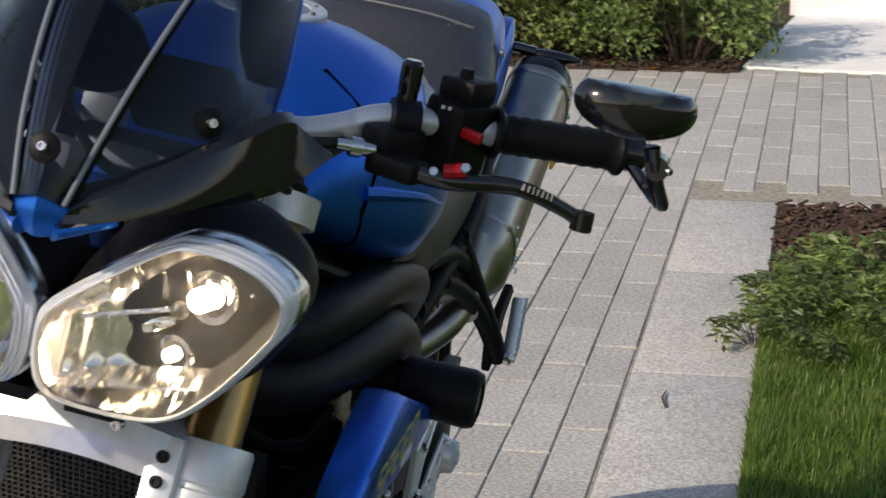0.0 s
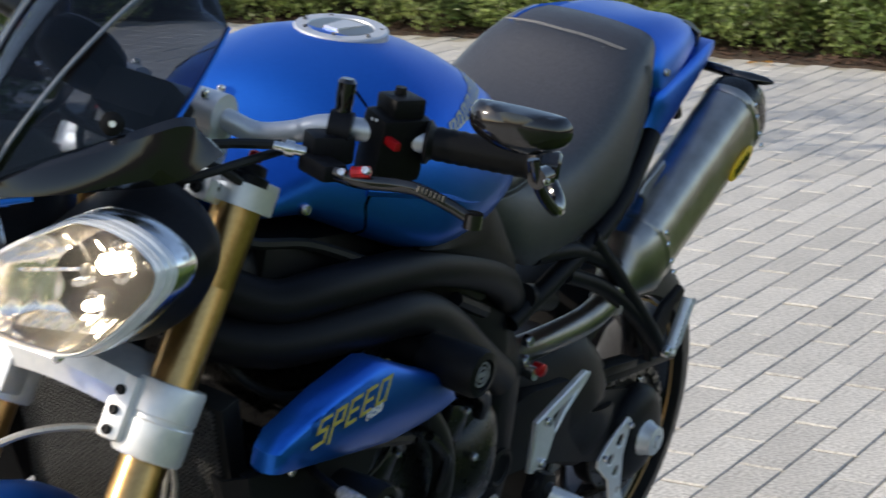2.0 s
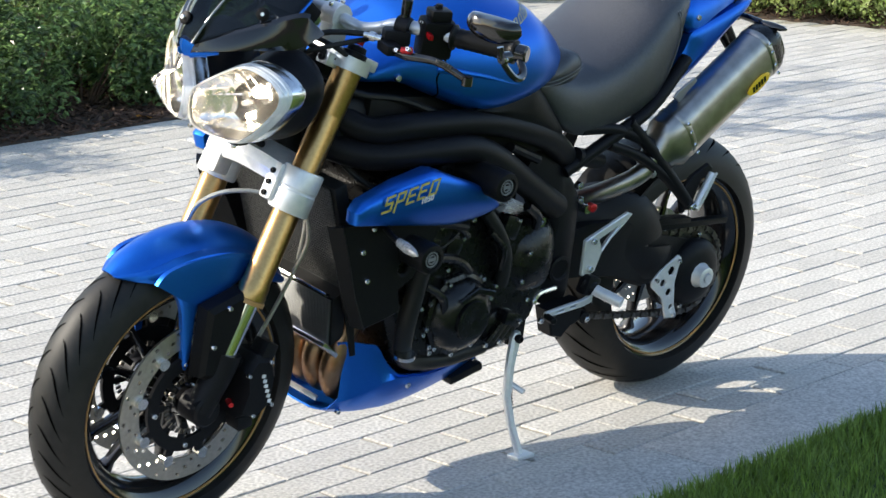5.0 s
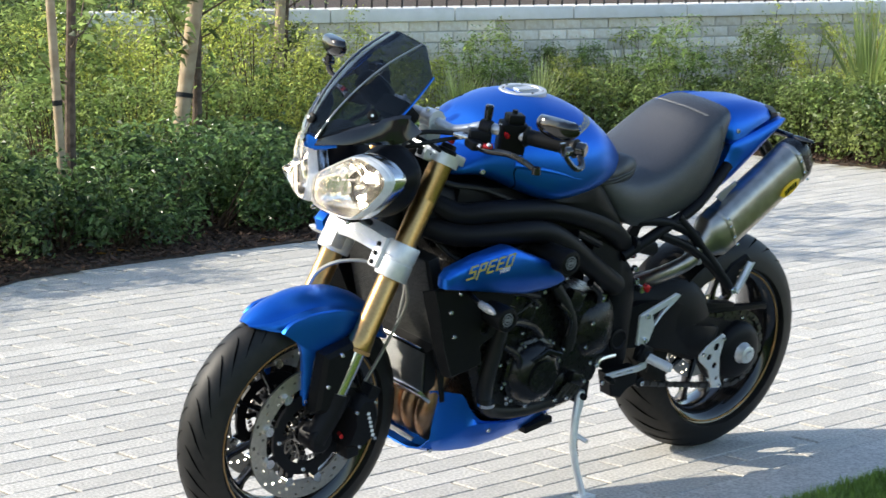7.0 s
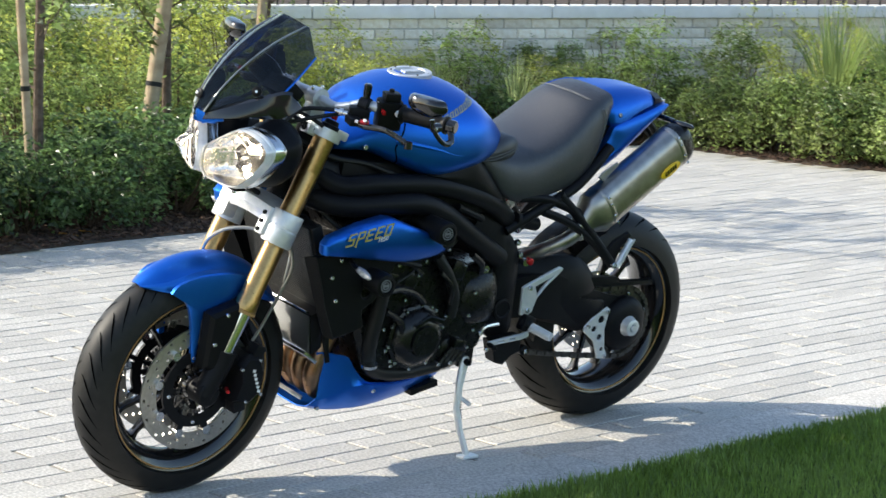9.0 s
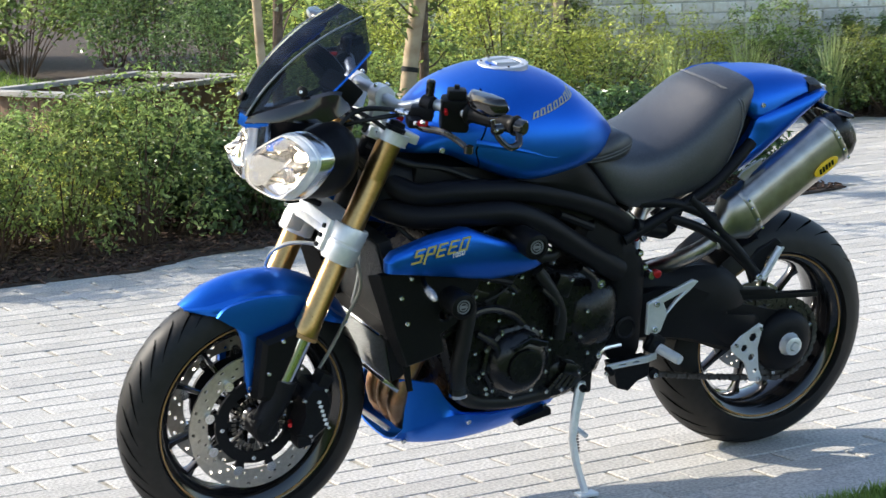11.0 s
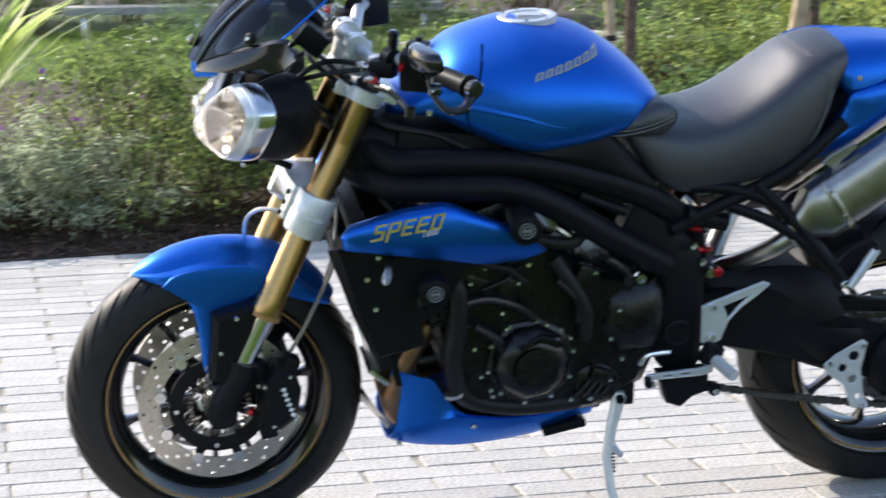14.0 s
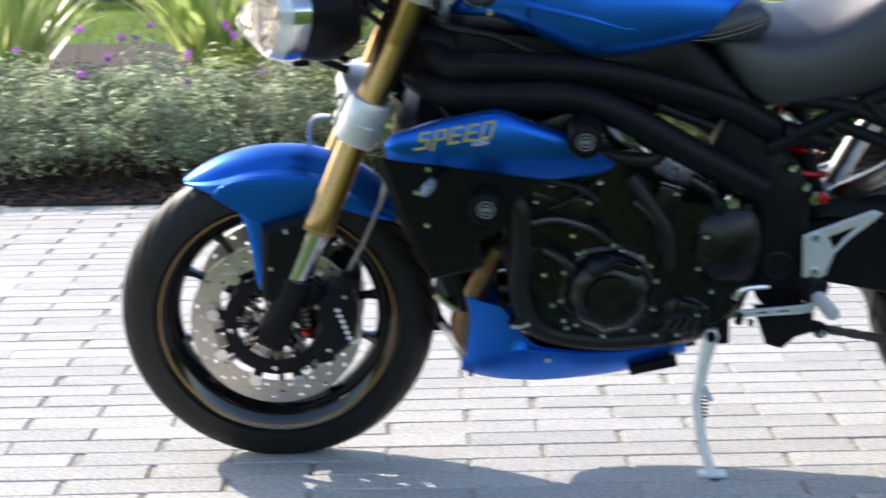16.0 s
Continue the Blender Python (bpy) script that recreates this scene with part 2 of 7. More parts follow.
LEAF_STRAP = leaf_mat("strap_leaf", (0.253, 0.310, 0.115), (0.483, 0.494, 0.253), 0.4)
FLOWER = leaf_mat("purple_petals", (0.30, 0.06, 0.42), (0.42, 0.12, 0.55), 0.6, 0.2)
GRASS = leaf_mat("grass_blades", (0.095, 0.150, 0.026), (0.15, 0.21, 0.05), 0.45, 0.45)
TWIG = mat("brown_twig", (0.09, 0.055, 0.035), 0.85)
DRYLEAF = leaf_mat("dry_leaf", (0.30, 0.13, 0.03), (0.45, 0.24, 0.06), 0.7)


# ---- mesh helpers: a piece of geometry is (verts, faces) ----
def join(*geos):
    v, f = [], []
    for gv, gf in geos:
        n = len(v)
        v += [tuple(p) for p in gv]
        f += [tuple(i + n for i in q) for q in gf]
    return v, f


class Pair(tuple):
    """Left and right pieces that become two objects."""


def moved(geo, m):
    if isinstance(geo, Pair):
        return Pair((moved(geo[0], m), moved(geo[1], m)))
    return [tuple(m @ Vector(p)) for p in geo[0]], geo[1]


def flipped(geo):
    """The mirror image across the bike's middle plane."""
    return [(x, -y, z) for x, y, z in geo[0]], [tuple(reversed(q)) for q in geo[1]]


def both(geo):
    return Pair((geo, flipped(geo)))


def mesh_of(name, geo, material, angle=35.0):
    me = bpy.data.meshes.new(name)
    me.from_pydata([tuple(p) for p in geo[0]], [], geo[1])
    bm = bmesh.new()
    bm.from_mesh(me)
    bmesh.ops.recalc_face_normals(bm, faces=bm.faces)
    bm.to_mesh(me)
    bm.free()
    if angle:
        me.shade_smooth()
        me.set_sharp_from_angle(angle=radians(angle))
    me.materials.append(material)
    return me


def part(name, geo, material, parent, label="", angle=35.0):
    if isinstance(geo, Pair):
        part(name, geo[1], material, parent, label, angle)
        return part(name, geo[0], material, parent, label, angle)
    ob = new(name, mesh_of(name, geo, material, angle))
    ob.parent = parent
    if label:
        tagged(ob, label)
    return ob


def thing(name, label, category, group="", kind="", at=None):
    ob = new(name)
    ob.empty_display_size = 0.1
    if at is not None:
        ob.matrix_world = at
    return tagged(ob, label, category, group, kind)


def curve(points, steps=6):
    """A Catmull-Rom line through the points."""
    p = [Vector(q) for q in points]
    if len(p) < 3:
        return p
    out = []
    for i in range(len(p) - 1):
        a, b, c, d = p[max(i - 1, 0)], p[i], p[i + 1], p[min(i + 2, len(p) - 1)]
        for k in range(steps):
            t = k / steps
            out.append(0.5 * (2 * b + (c - a) * t + (2 * a - 5 * b + 4 * c - d) * t * t + (3 * b - a - 3 * c + d) * t ** 3))
    return out + [p[-1]]


def tube(points, radius, seg=10, steps=5, flat=1.0):
    """A round bar along a smooth line; radius may be a pair, from start to end. flat squeezes its section."""
    line = curve(points, steps)
    r0, r1 = radius if isinstance(radius, tuple) else (radius, radius)
    v, f, up = [], [], None
    for i, p in enumerate(line):
        d = (line[min(i + 1, len(line) - 1)] - line[max(i - 1, 0)]).normalized()
        if up is None:
            up = d.orthogonal().normalized() if abs(d.z) > 0.9 else Vector((0, 0, 1))
        side = d.cross(up).normalized()
        up = side.cross(d).normalized()
        r = r0 + (r1 - r0) * i / max(len(line) - 1, 1)
        v += [p + r * (math.cos(a) * side * flat + math.sin(a) * up) for a in (2 * math.pi * k / seg for k in range(seg))]
    for i in range(len(line) - 1):
        f += [(i * seg + k, i * seg + (k + 1) % seg, (i + 1) * seg + (k + 1) % seg, (i + 1) * seg + k) for k in range(seg)]
    f += [tuple(range(seg)), tuple(range((len(line) - 1) * seg, len(line) * seg))]
    return v, f


def lathe(profile, centre, axis=(0, 1, 0), seg=48, closed=False):
    """Turns (along, radius) pairs about an axis."""
    d = Vector(axis).normalized()
    a = d.orthogonal().normalized()
    b = d.cross(a)
    c = Vector(centre)
    v = [c + d * s + r * (math.cos(t) * a + math.sin(t) * b) for s, r in profile for t in (2 * math.pi * k / seg for k in range(seg))]
    n = len(profile)
    f = [(i * seg + k, i * seg + (k + 1) % seg, (i + 1) % n * seg + (k + 1) % seg, (i + 1) % n * seg + k)
         for i in range(n if closed else n - 1) for k in range(seg)]
    if not closed:
        f += [tuple(range(seg)), tuple(range((n - 1) * seg, n * seg))]
    return v, f


def bolt(centre, axis=(0, -1, 0), r=0.008, h=0.006):
    r *= 0.78
    return lathe([(-0.002, r), (h * 0.7, r), (h, r * 0.8), (h, r * 0.5), (h * 0.5, r * 0.42)], centre, axis, 10)


def box(centre, size, turn=(0, 0, 0), bevel=0.15):
    sx, sy, sz = (s / 2 for s in size)
    b = min(size) * bevel
    bm = bmesh.new()
    bmesh.ops.create_cube(bm, size=1.0)
    for w in bm.verts:
        w.co = Vector((w.co.x * 2 * sx, w.co.y * 2 * sy, w.co.z * 2 * sz))
    if b > 0:
        bmesh.ops.bevel(bm, geom=bm.edges[:], offset=b, segments=2, profile=0.6, affect="EDGES")
    m = pose(*centre, *turn)
    bm.verts.index_update()
    geo = [tuple(m @ w.co) for w in bm.verts], [tuple(w.index for w in q.verts) for q in bm.faces]
    bm.free()
    return geo


def plate(outline, y0, y1, holes=(), bevel=0.002, smooth=0):
    """A flat plate in the x-z plane, from y0 to y1, with holes."""
    if smooth:
        outline = [(p.x, p.z) for p in curve([(x, 0, z) for x, z in [*outline, outline[0]]], smooth)[:-1]]
    bm = bmesh.new()
    for loop in (outline, *holes):
        ring = [bm.verts.new((x, y0, z)) for x, z in loop]
        for i in range(len(ring)):
            bm.edges.new((ring[i - 1], ring[i]))
    bmesh.ops.triangle_fill(bm, edges=bm.edges[:], use_beauty=True, use_dissolve=False)
    bmesh.ops.dissolve_limit(bm, angle_limit=0.02, verts=bm.verts[:], edges=bm.edges[:])
    out = bmesh.ops.extrude_face_region(bm, geom=bm.faces[:])
    for w in out["geom"]:
        if isinstance(w, bmesh.types.BMVert):
            w.co.y = y1
    bmesh.ops.recalc_face_normals(bm, faces=bm.faces)
    if bevel:
        sharp = [e for e in bm.edges if len(e.link_faces) == 2 and e.calc_face_angle() > 1.0 and abs(e.verts[0].co.y - e.verts[1].co.y) < 1e-5]
        bmesh.ops.bevel(bm, geom=sharp, offset=bevel, segments=1, affect="EDGES")
    bm.verts.index_update()
    geo = [tuple(w.co) for w in bm.verts], [tuple(w.index for w in q.verts) for q in bm.faces]
    bm.free()
    return geo


def circle(x, z, r, n=10):
    return [(x + r * math.cos(2 * math.pi * k / n), z + r * math.sin(2 * math.pi * k / n)) for k in range(n)]


def puff(outline, y_edge, y_top, lean=0.0, steps=5, smooth=4, thick=0.02, slope=0.0):
    """A bulging panel: its rim at y_edge, its middle at y_top; lean moves it in y per metre of height, slope per metre of length."""
    ring = [(p.x, p.z) for p in curve([(x, 0, z) for x, z in [*outline, outline[0]]], smooth)[:-1]]
    cx, cz = sum(p[0] for p in ring) / len(ring), sum(p[1] for p in ring) / len(ring)
    n, v, f = len(ring), [], []
    rows = [(1.0, thick)] + [(1 - (k / steps) ** 1.5, -math.sin(k / steps * math.pi / 2)) for k in range(steps)]
    for s, h in rows:
        y = lambda x, z: y_edge + (h if h > 0 else -h * (y_top - y_edge) / 1.0) + lean * (z - cz) + slope * (x - cx)
        v += [(cx + (x - cx) * s, y(cx + (x - cx) * s, cz + (z - cz) * s), cz + (z - cz) * s) for x, z in ring]
    v.append((cx, y_top, cz))
    for i in range(len(rows) - 1):
        f += [(i * n + k, i * n + (k + 1) % n, (i + 1) * n + (k + 1) % n, (i + 1) * n + k) for k in range(n)]
    i = (len(rows) - 1) * n
    f += [(i + k, i + (k + 1) % n, len(v) - 1) for k in range(n)]
    f.append(tuple(range(n)))
    return v, f


def loft(rings, caps=True):
    n = len(rings[0])
    v = [p for ring in rings for p in ring]
    f = [(i * n + k, i * n + (k + 1) % n, (i + 1) * n + (k + 1) % n, (i + 1) * n + k) for i in range(len(rings) - 1) for k in range(n)]
    if caps:
        f += [tuple(range(n)), tuple(range((len(rings) - 1) * n, len(rings) * n))]
    return v, f


def sheet(rows, thick, way=None):
    """A thin curved panel from rows of points, given its thickness along `way` (or its own normals)."""
    me = bpy.data.meshes.new("sheet")
    n = len(rows[0])
    me.from_pydata([tuple(p) for r in rows for p in r], [], [(i * n + k, i * n + k + 1, (i + 1) * n + k + 1, (i + 1) * n + k) for i in range(len(rows) - 1) for k in range(n - 1)])
    bm = bmesh.new()
    bm.from_mesh(me)
    bpy.data.meshes.remove(me)
    bmesh.ops.recalc_face_normals(bm, faces=bm.faces)
    bmesh.ops.solidify(bm, geom=bm.faces[:], thickness=thick)
    bm.verts.index_update()
    geo = [tuple(w.co) for w in bm.verts], [tuple(w.index for w in q.verts) for q in bm.faces]
    bm.free()
    return geo


def mix(table, x):
    """Linear look-up in rows of x, value, value, ..."""
    if x <= table[0][0]:
        return table[0][1:]
    for a, b in zip(table, table[1:]):
        if x <= b[0]:
            t = (x - a[0]) / (b[0] - a[0])
            return tuple(p + (q - p) * t for p, q in zip(a[1:], b[1:]))
    return table[-1][1:]


def smooth_rows(table, steps=4):
    """The rows of a table, refined with a smooth line."""
    out = []
    for i in range(len(table) - 1):
        a, b, c, d = (np.array(table[k]) for k in (max(i - 1, 0), i, i + 1, min(i + 2, len(table) - 1)))
        for k in range(steps):
            t = k / steps
            out.append(tuple(0.5 * (2 * b + (c - a) * t + (2 * a - 5 * b + 4 * c - d) * t * t + (3 * b - a - 3 * c + d) * t ** 3)))
    return out + [tuple(table[-1])]

# ---- ground, paving, kerb, lawn ----
ALONG = math.atan(0.10)
PAVE = Matrix.Translation((0, -0.400, 0)) @ Matrix.Rotation(ALONG, 4, "Z")
rnd = random.Random(7)


def slab(name, x0, x1, y0, y1, z0, z1, material, m=None, label="", category="", kind="structure", parent=None):
    g = [(x, y, z) for z in (z0, z1) for x, y in ((x0, y0), (x1, y0), (x1, y1), (x0, y1))], [(0, 1, 2, 3), (4, 5, 6, 7), (0, 1, 5, 4), (1, 2, 6, 5), (2, 3, 7, 6), (3, 0, 4, 7)]
    ob = new(name, mesh_of(name, g, material, 0))
    if m is not None:
        ob.matrix_world = m
    if parent:
        ob.parent = parent
        return ob
    return tagged(ob, label, category, kind=kind)


def prism(name, outline, z0, z1, material, label, category):
    n = len(outline)
    g = [(x, y, z) for z in (z0, z1) for x, y in outline], [tuple(range(n)), tuple(range(n, 2 * n))] + [(i, (i + 1) % n, n + (i + 1) % n, n + i) for i in range(n)]
    return tagged(new(name, mesh_of(name, g, material, 0)), label, category, kind="structure")


BED_A = [(-9.0, 2.60), (-0.9, 3.17), (-0.3, 3.30), (0.2, 3.43), (0.85, 3.52), (1.25, 3.78), (1.9, 3.88), (2.8, 3.96), (3.95, 3.78), (4.52, 3.95), (4.40, 4.40), (4.30, 6.40), (4.15, 9.1), (3.3, 10.4), (-9.0, 10.4)]
BED_B = [(7.05, 5.92), (7.06, 4.75), (7.22, 3.95), (7.12, 2.60), (7.20, 1.05), (7.30, 0.30), (10.8, 0.30), (10.8, 6.1), (8.7, 6.75), (5.9, 7.75)]
EDGE = [(-9.0, 2.60), (-0.9, 3.17), (0.2, 3.43), (0.85, 3.52), (1.25, 3.78), (2.8, 3.96), (4.4, 3.90)]


def inside(p, poly):
    hit = False
    for (ax, ay), (bx, by) in zip(poly, poly[1:] + poly[:1]):
        if (ay > p[1]) != (by > p[1]) and p[0] < (bx - ax) * (p[1] - ay) / (by - ay) + ax:
            hit = not hit
    return hit


ground = slab("ground", -400, 400, -400, 400, -0.35, -0.045, SOIL, label="dark bare soil reaching into the distance", category="ground")
pavement = slab("pavement", -9, 13, -6.0, 10.5, -0.043, -0.0040, JOINT, PAVE, "grey granite setts laid in long straight courses", "paving")
prism("ground_bed_1", BED_A, -0.044, 0.006, SOIL, "dark soil planting bed beside the paving", "flower bed")
prism("ground_bed_2", BED_B, -0.044, 0.008, SOIL, "dark soil planting bed along the paving", "flower bed")
lawn = slab("lawn", -7.0, 4.10, -8.0, -0.268, -0.0425, 0.001, TURF, PAVE, "short green lawn beside the kerb", "lawn")
slab("ground_bed_3", 4.10, 4.68, -3.0, -0.268, -0.0425, -0.001, SOIL, PAVE, "small bed covered with bark chips", "flower bed")
lawn_far = slab("lawn_far", -18, 3.0, 10.4, 18.5, -0.043, 0.004, TURF, label="sunlit lawn behind the planting", category="lawn")

# kerb of pale granite slabs, its end slab at the bark bed
kerb = thing("kerb", "flush kerb of pale granite slabs beside the lawn", "kerb", kind="structure")
u = -6.3
while u < 4.70:
    w = min(0.92, 4.72 - u)
    k = part("kerb_stone", box((u + w / 2, -0.133, -0.055), (w - 0.005, 0.260, 0.118), (0, 0, 0), 0.06), KERB, kerb, "", 30)
    k.matrix_basis = PAVE
    u += 0.92
edge = part("kerb_stone", box((4.710, -1.93, -0.055), (0.05, 3.3, 0.114), (0, 0, 0), 0.1), KERB, kerb, "", 30)
edge.matrix_basis = PAVE


# stone steps beyond the paving
stairs = thing("stone_steps", "pale stone steps at the end of the paving", "steps")
part("landing", box((8.35, -0.62, -0.02), (1.86, 1.84, 0.06), (0, 0, 0), 0.05), COPING, stairs)
for k in range(4):
    part("step", box((9.48 + 0.38 * k, -0.62, 0.075 + 0.15 * k), (0.42, 1.9, 0.155), (0, 0, 0), 0.06), COPING, stairs)

# ---- the motorcycle, built upright (front to -x, its left to -y) and leant on its stand ----
bike = thing("motorcycle", "satin blue motorcycle with gold forks leaning on its side stand", "motorcycle", at=pose(0, 0, 0, 10.0, 0, 2.3))
RAKE = math.atan(0.439)
STEER_AXIS = Vector((math.sin(RAKE), 0, math.cos(RAKE)))
STEER_AT = Vector((0.218, 0, 0.723))
STEER = Matrix.Translation(STEER_AT + Vector((0, -0.028, 0))) @ Matrix.Rotation(radians(2.7), 4, STEER_AXIS) @ Matrix.Translation(-STEER_AT)


def fork_x(z):
    return 0.185 + (z - 0.723) * 0.439


def fpart(name, geo, material, label="", parent=None, angle=35.0):
    """A part that turns with the handlebar."""
    return part(name, moved(geo, STEER), material, parent or bike, label, angle)


# wheels
def tyre_geo(c, r, half, bead, seg=96):
    prof = []
    for k in range(17):
        a = math.pi * (k / 16) - math.pi / 2
        prof.append((half * math.sin(a) * (1.0 - 0.06 * abs(math.sin(2 * a))), bead + (r - bead) * (max(math.cos(a), 0.0) ** 0.72)))
    prof += [(half * 0.84, bead - 0.004), (-half * 0.84, bead - 0.004)]
    return lathe(prof, c, (0, 1, 0), seg, closed=True)


def tread_geo(c, r, half, bead, count, wide):
    """Curved grooves: dark slots laid just proud of the tread."""
    v, f = [], []
    for i in range(count):
        for side in (-1, 1):
            base = 2 * math.pi * (i + (0.5 if side > 0 else 0)) / count
            n = 9
            for k in range(n):
                s = k / (n - 1)
                a = math.radians(8 + 52 * s)
                turn = base + side * 0.0 + 0.28 * s ** 1.4
                yy = side * half * math.sin(a) * (1 - 0.06 * math.sin(2 * a))
                rr = bead + (r - bead) * (math.cos(a) ** 0.72) + 0.0007
                w = wide * math.sin(math.pi * min(max(s, 0.06), 0.94))
                for e in (-1, 1):
                    t = turn + e * w / rr
                    v.append((c[0] + rr * math.cos(t), c[1] + yy, c[2] + rr * math.sin(t)))
            o = len(v) - 2 * n
            f += [(o + 2 * k, o + 2 * k + 1, o + 2 * k + 3, o + 2 * k + 2) for k in range(n - 1)]
    return v, f


def rim_geo(c, r, half):
    prof = [(-half, r + 0.006), (-half + 0.004, r - 0.004), (-half + 0.012, r - 0.016), (-half * 0.6, r - 0.026), (-half * 0.2, r - 0.036), (half * 0.2, r - 0.036),
            (half * 0.6, r - 0.026), (half - 0.012, r - 0.016), (half - 0.004, r - 0.004), (half, r + 0.006), (half * 0.5, r - 0.008), (-half * 0.5, r - 0.008)]
    return lathe(prof, c, (0, 1, 0), 72, closed=True)


def spoke_geo(c, r, angle, wide=0.020, y=0.0, r0=0.045):
    d = Vector((math.cos(angle), 0, math.sin(angle)))
    t = Vector((-d.z, 0, d.x))
    rings = []
    for s, w, dep in ((r0, wide * 1.1, 0.020), (r0 + (r - r0) * 0.5, wide * 0.62, 0.013), (r - 0.05, wide * 0.62, 0.012), (r - 0.022, wide * 1.3, 0.022)):
        p = Vector(c) + d * s + Vector((0, y, 0))
        rings.append([p + t * (w * 0.5 * e) + Vector((0, g * dep, 0)) for e, g in ((-1, -0.6), (-0.6, -1), (0.6, -1), (1, -0.6), (1, 0.6), (0.6, 1), (-0.6, 1), (-1, 0.6))])
    return loft(rings)


def disc_geo(c, r1, r0, y, thick=0.005, seg=108, rows=7):
    """A drilled brake disc with a wavy row of real holes."""
    v, f = [], []
    for j in range(rows + 1):
        r = r0 + (r1 - r0) * j / rows
        v += [(c[0] + r * math.cos(2 * math.pi * k / seg), y, c[2] + r * math.sin(2 * math.pi * k / seg)) for k in range(seg)]
    for j in range(rows):
        for k in range(seg):
            if j % 2 and j < rows - 1 and (k + j) % 6 == 0:
                continue
            f.append((j * seg + k, j * seg + (k + 1) % seg, (j + 1) * seg + (k + 1) % seg, (j + 1) * seg + k))
    me = bpy.data.meshes.new("disc")
    me.from_pydata(v, [], f)
    bm = bmesh.new()
    bm.from_mesh(me)
    bpy.data.meshes.remove(me)
    bmesh.ops.recalc_face_normals(bm, faces=bm.faces)
    bmesh.ops.solidify(bm, geom=bm.faces[:], thickness=thick)
    bm.verts.index_update()
    geo = [tuple(w.co) for w in bm.verts], [tuple(w.index for w in q.verts) for q in bm.faces]
    bm.free()
    return geo


FC = (fork_x(0.300), 0.0, 0.300)
front_wheel = fpart("front_wheel", lathe([(-0.075, 0.012), (-0.075, 0.028), (-0.055, 0.034), (-0.03, 0.030), (0.03, 0.030), (0.055, 0.034), (0.075, 0.028), (0.075, 0.012)], FC, seg=32), GLOSS, "black cast hub of the front wheel")
fpart("tyre", tyre_geo(FC, 0.2965, 0.060, 0.231), RUBBER, "worn black road tyre", front_wheel, 60)
fpart("tread_groove", tread_geo(FC, 0.2965, 0.060, 0.231, 34, 0.0044), GROOVE, "", front_wheel, 0)
fpart("rim", rim_geo(FC, 0.222, 0.049), GLOSS, "gloss black alloy rim", front_wheel)
for k in range(10):
    fpart("spoke", spoke_geo(FC, 0.222, radians(36 * k + (7 if k % 2 else -1) + 10), 0.019), GLOSS, "", front_wheel)
fpart("pinstripe", (lathe([(-0.0492, 0.2178), (-0.0513, 0.2190), (-0.0513, 0.2215), (-0.0488, 0.2212)], FC, seg=72, closed=True)), STRIPE, "thin gold rim stripe", front_wheel)
for side in (-1, 1):
    y = side * 0.070
    d = fpart("brake_disc", disc_geo(FC, 0.160, 0.117, y), DISC, "drilled steel floating brake disc")
    fpart("disc_carrier", lathe([(-0.004, 0.074), (0.004, 0.074), (0.005, 0.082), (0.004, 0.100), (-0.004, 0.100), (-0.005, 0.082)], (FC[0], y, FC[2]), seg=48, closed=True), BLACK, "black inner disc carrier", d)
    for k in range(9):
        a = radians(40 * k + 8)
        fpart("carrier_arm", moved(box((0.108, 0, 0), (0.030, 0.007, 0.018), (0, 0, 0), 0.2), Matrix.Translation((FC[0], y, FC[2])) @ Matrix.Rotation(-a, 4, "Y")), BLACK, "", d)
        fpart("carrier_spoke", moved(box((0.060, 0, 0), (0.034, 0.008, 0.012), (0, 0, 0), 0.2), Matrix.Translation((FC[0], y, FC[2])) @ Matrix.Rotation(-a - 0.2, 4, "Y")), BLACK, "", d)
        fpart("bobbin", lathe([(-0.009, 0.0035), (-0.009, 0.0112), (0.009, 0.0112), (0.009, 0.0035)], (FC[0] + 0.119 * math.cos(a), y, FC[2] + 0.119 * math.sin(a)), seg=14), STEEL, "", d)
        if k % 2 == 0:
            fpart("carrier_bolt", bolt((FC[0] + 0.086 * math.cos(a + 0.3), y + side * 0.004, FC[2] + 0.086 * math.sin(a + 0.3)), (0, side, 0), 0.0075), STEEL, "", d)
    ring = []
    for k in range(36):
        a = 2 * math.pi * k / 36
        ring.append(box((FC[0] + 0.058 * math.cos(a), y - side * -0.006, FC[2] + 0.058 * math.sin(a)), (0.006, 0.003, 0.010), (0, 90 - math.degrees(a), 0), 0))
    fpart("sensor_ring", join(*ring), CHAIN, "toothed wheel-speed ring", d, 0)
    fpart("axle_nut", lathe([(0, 0.014), (0.03, 0.014), (0.034, 0.010), (0.034, 0.006), (0.02, 0.006)], (FC[0], side * 0.088, FC[2]), (0, side, 0), 16), STEEL)

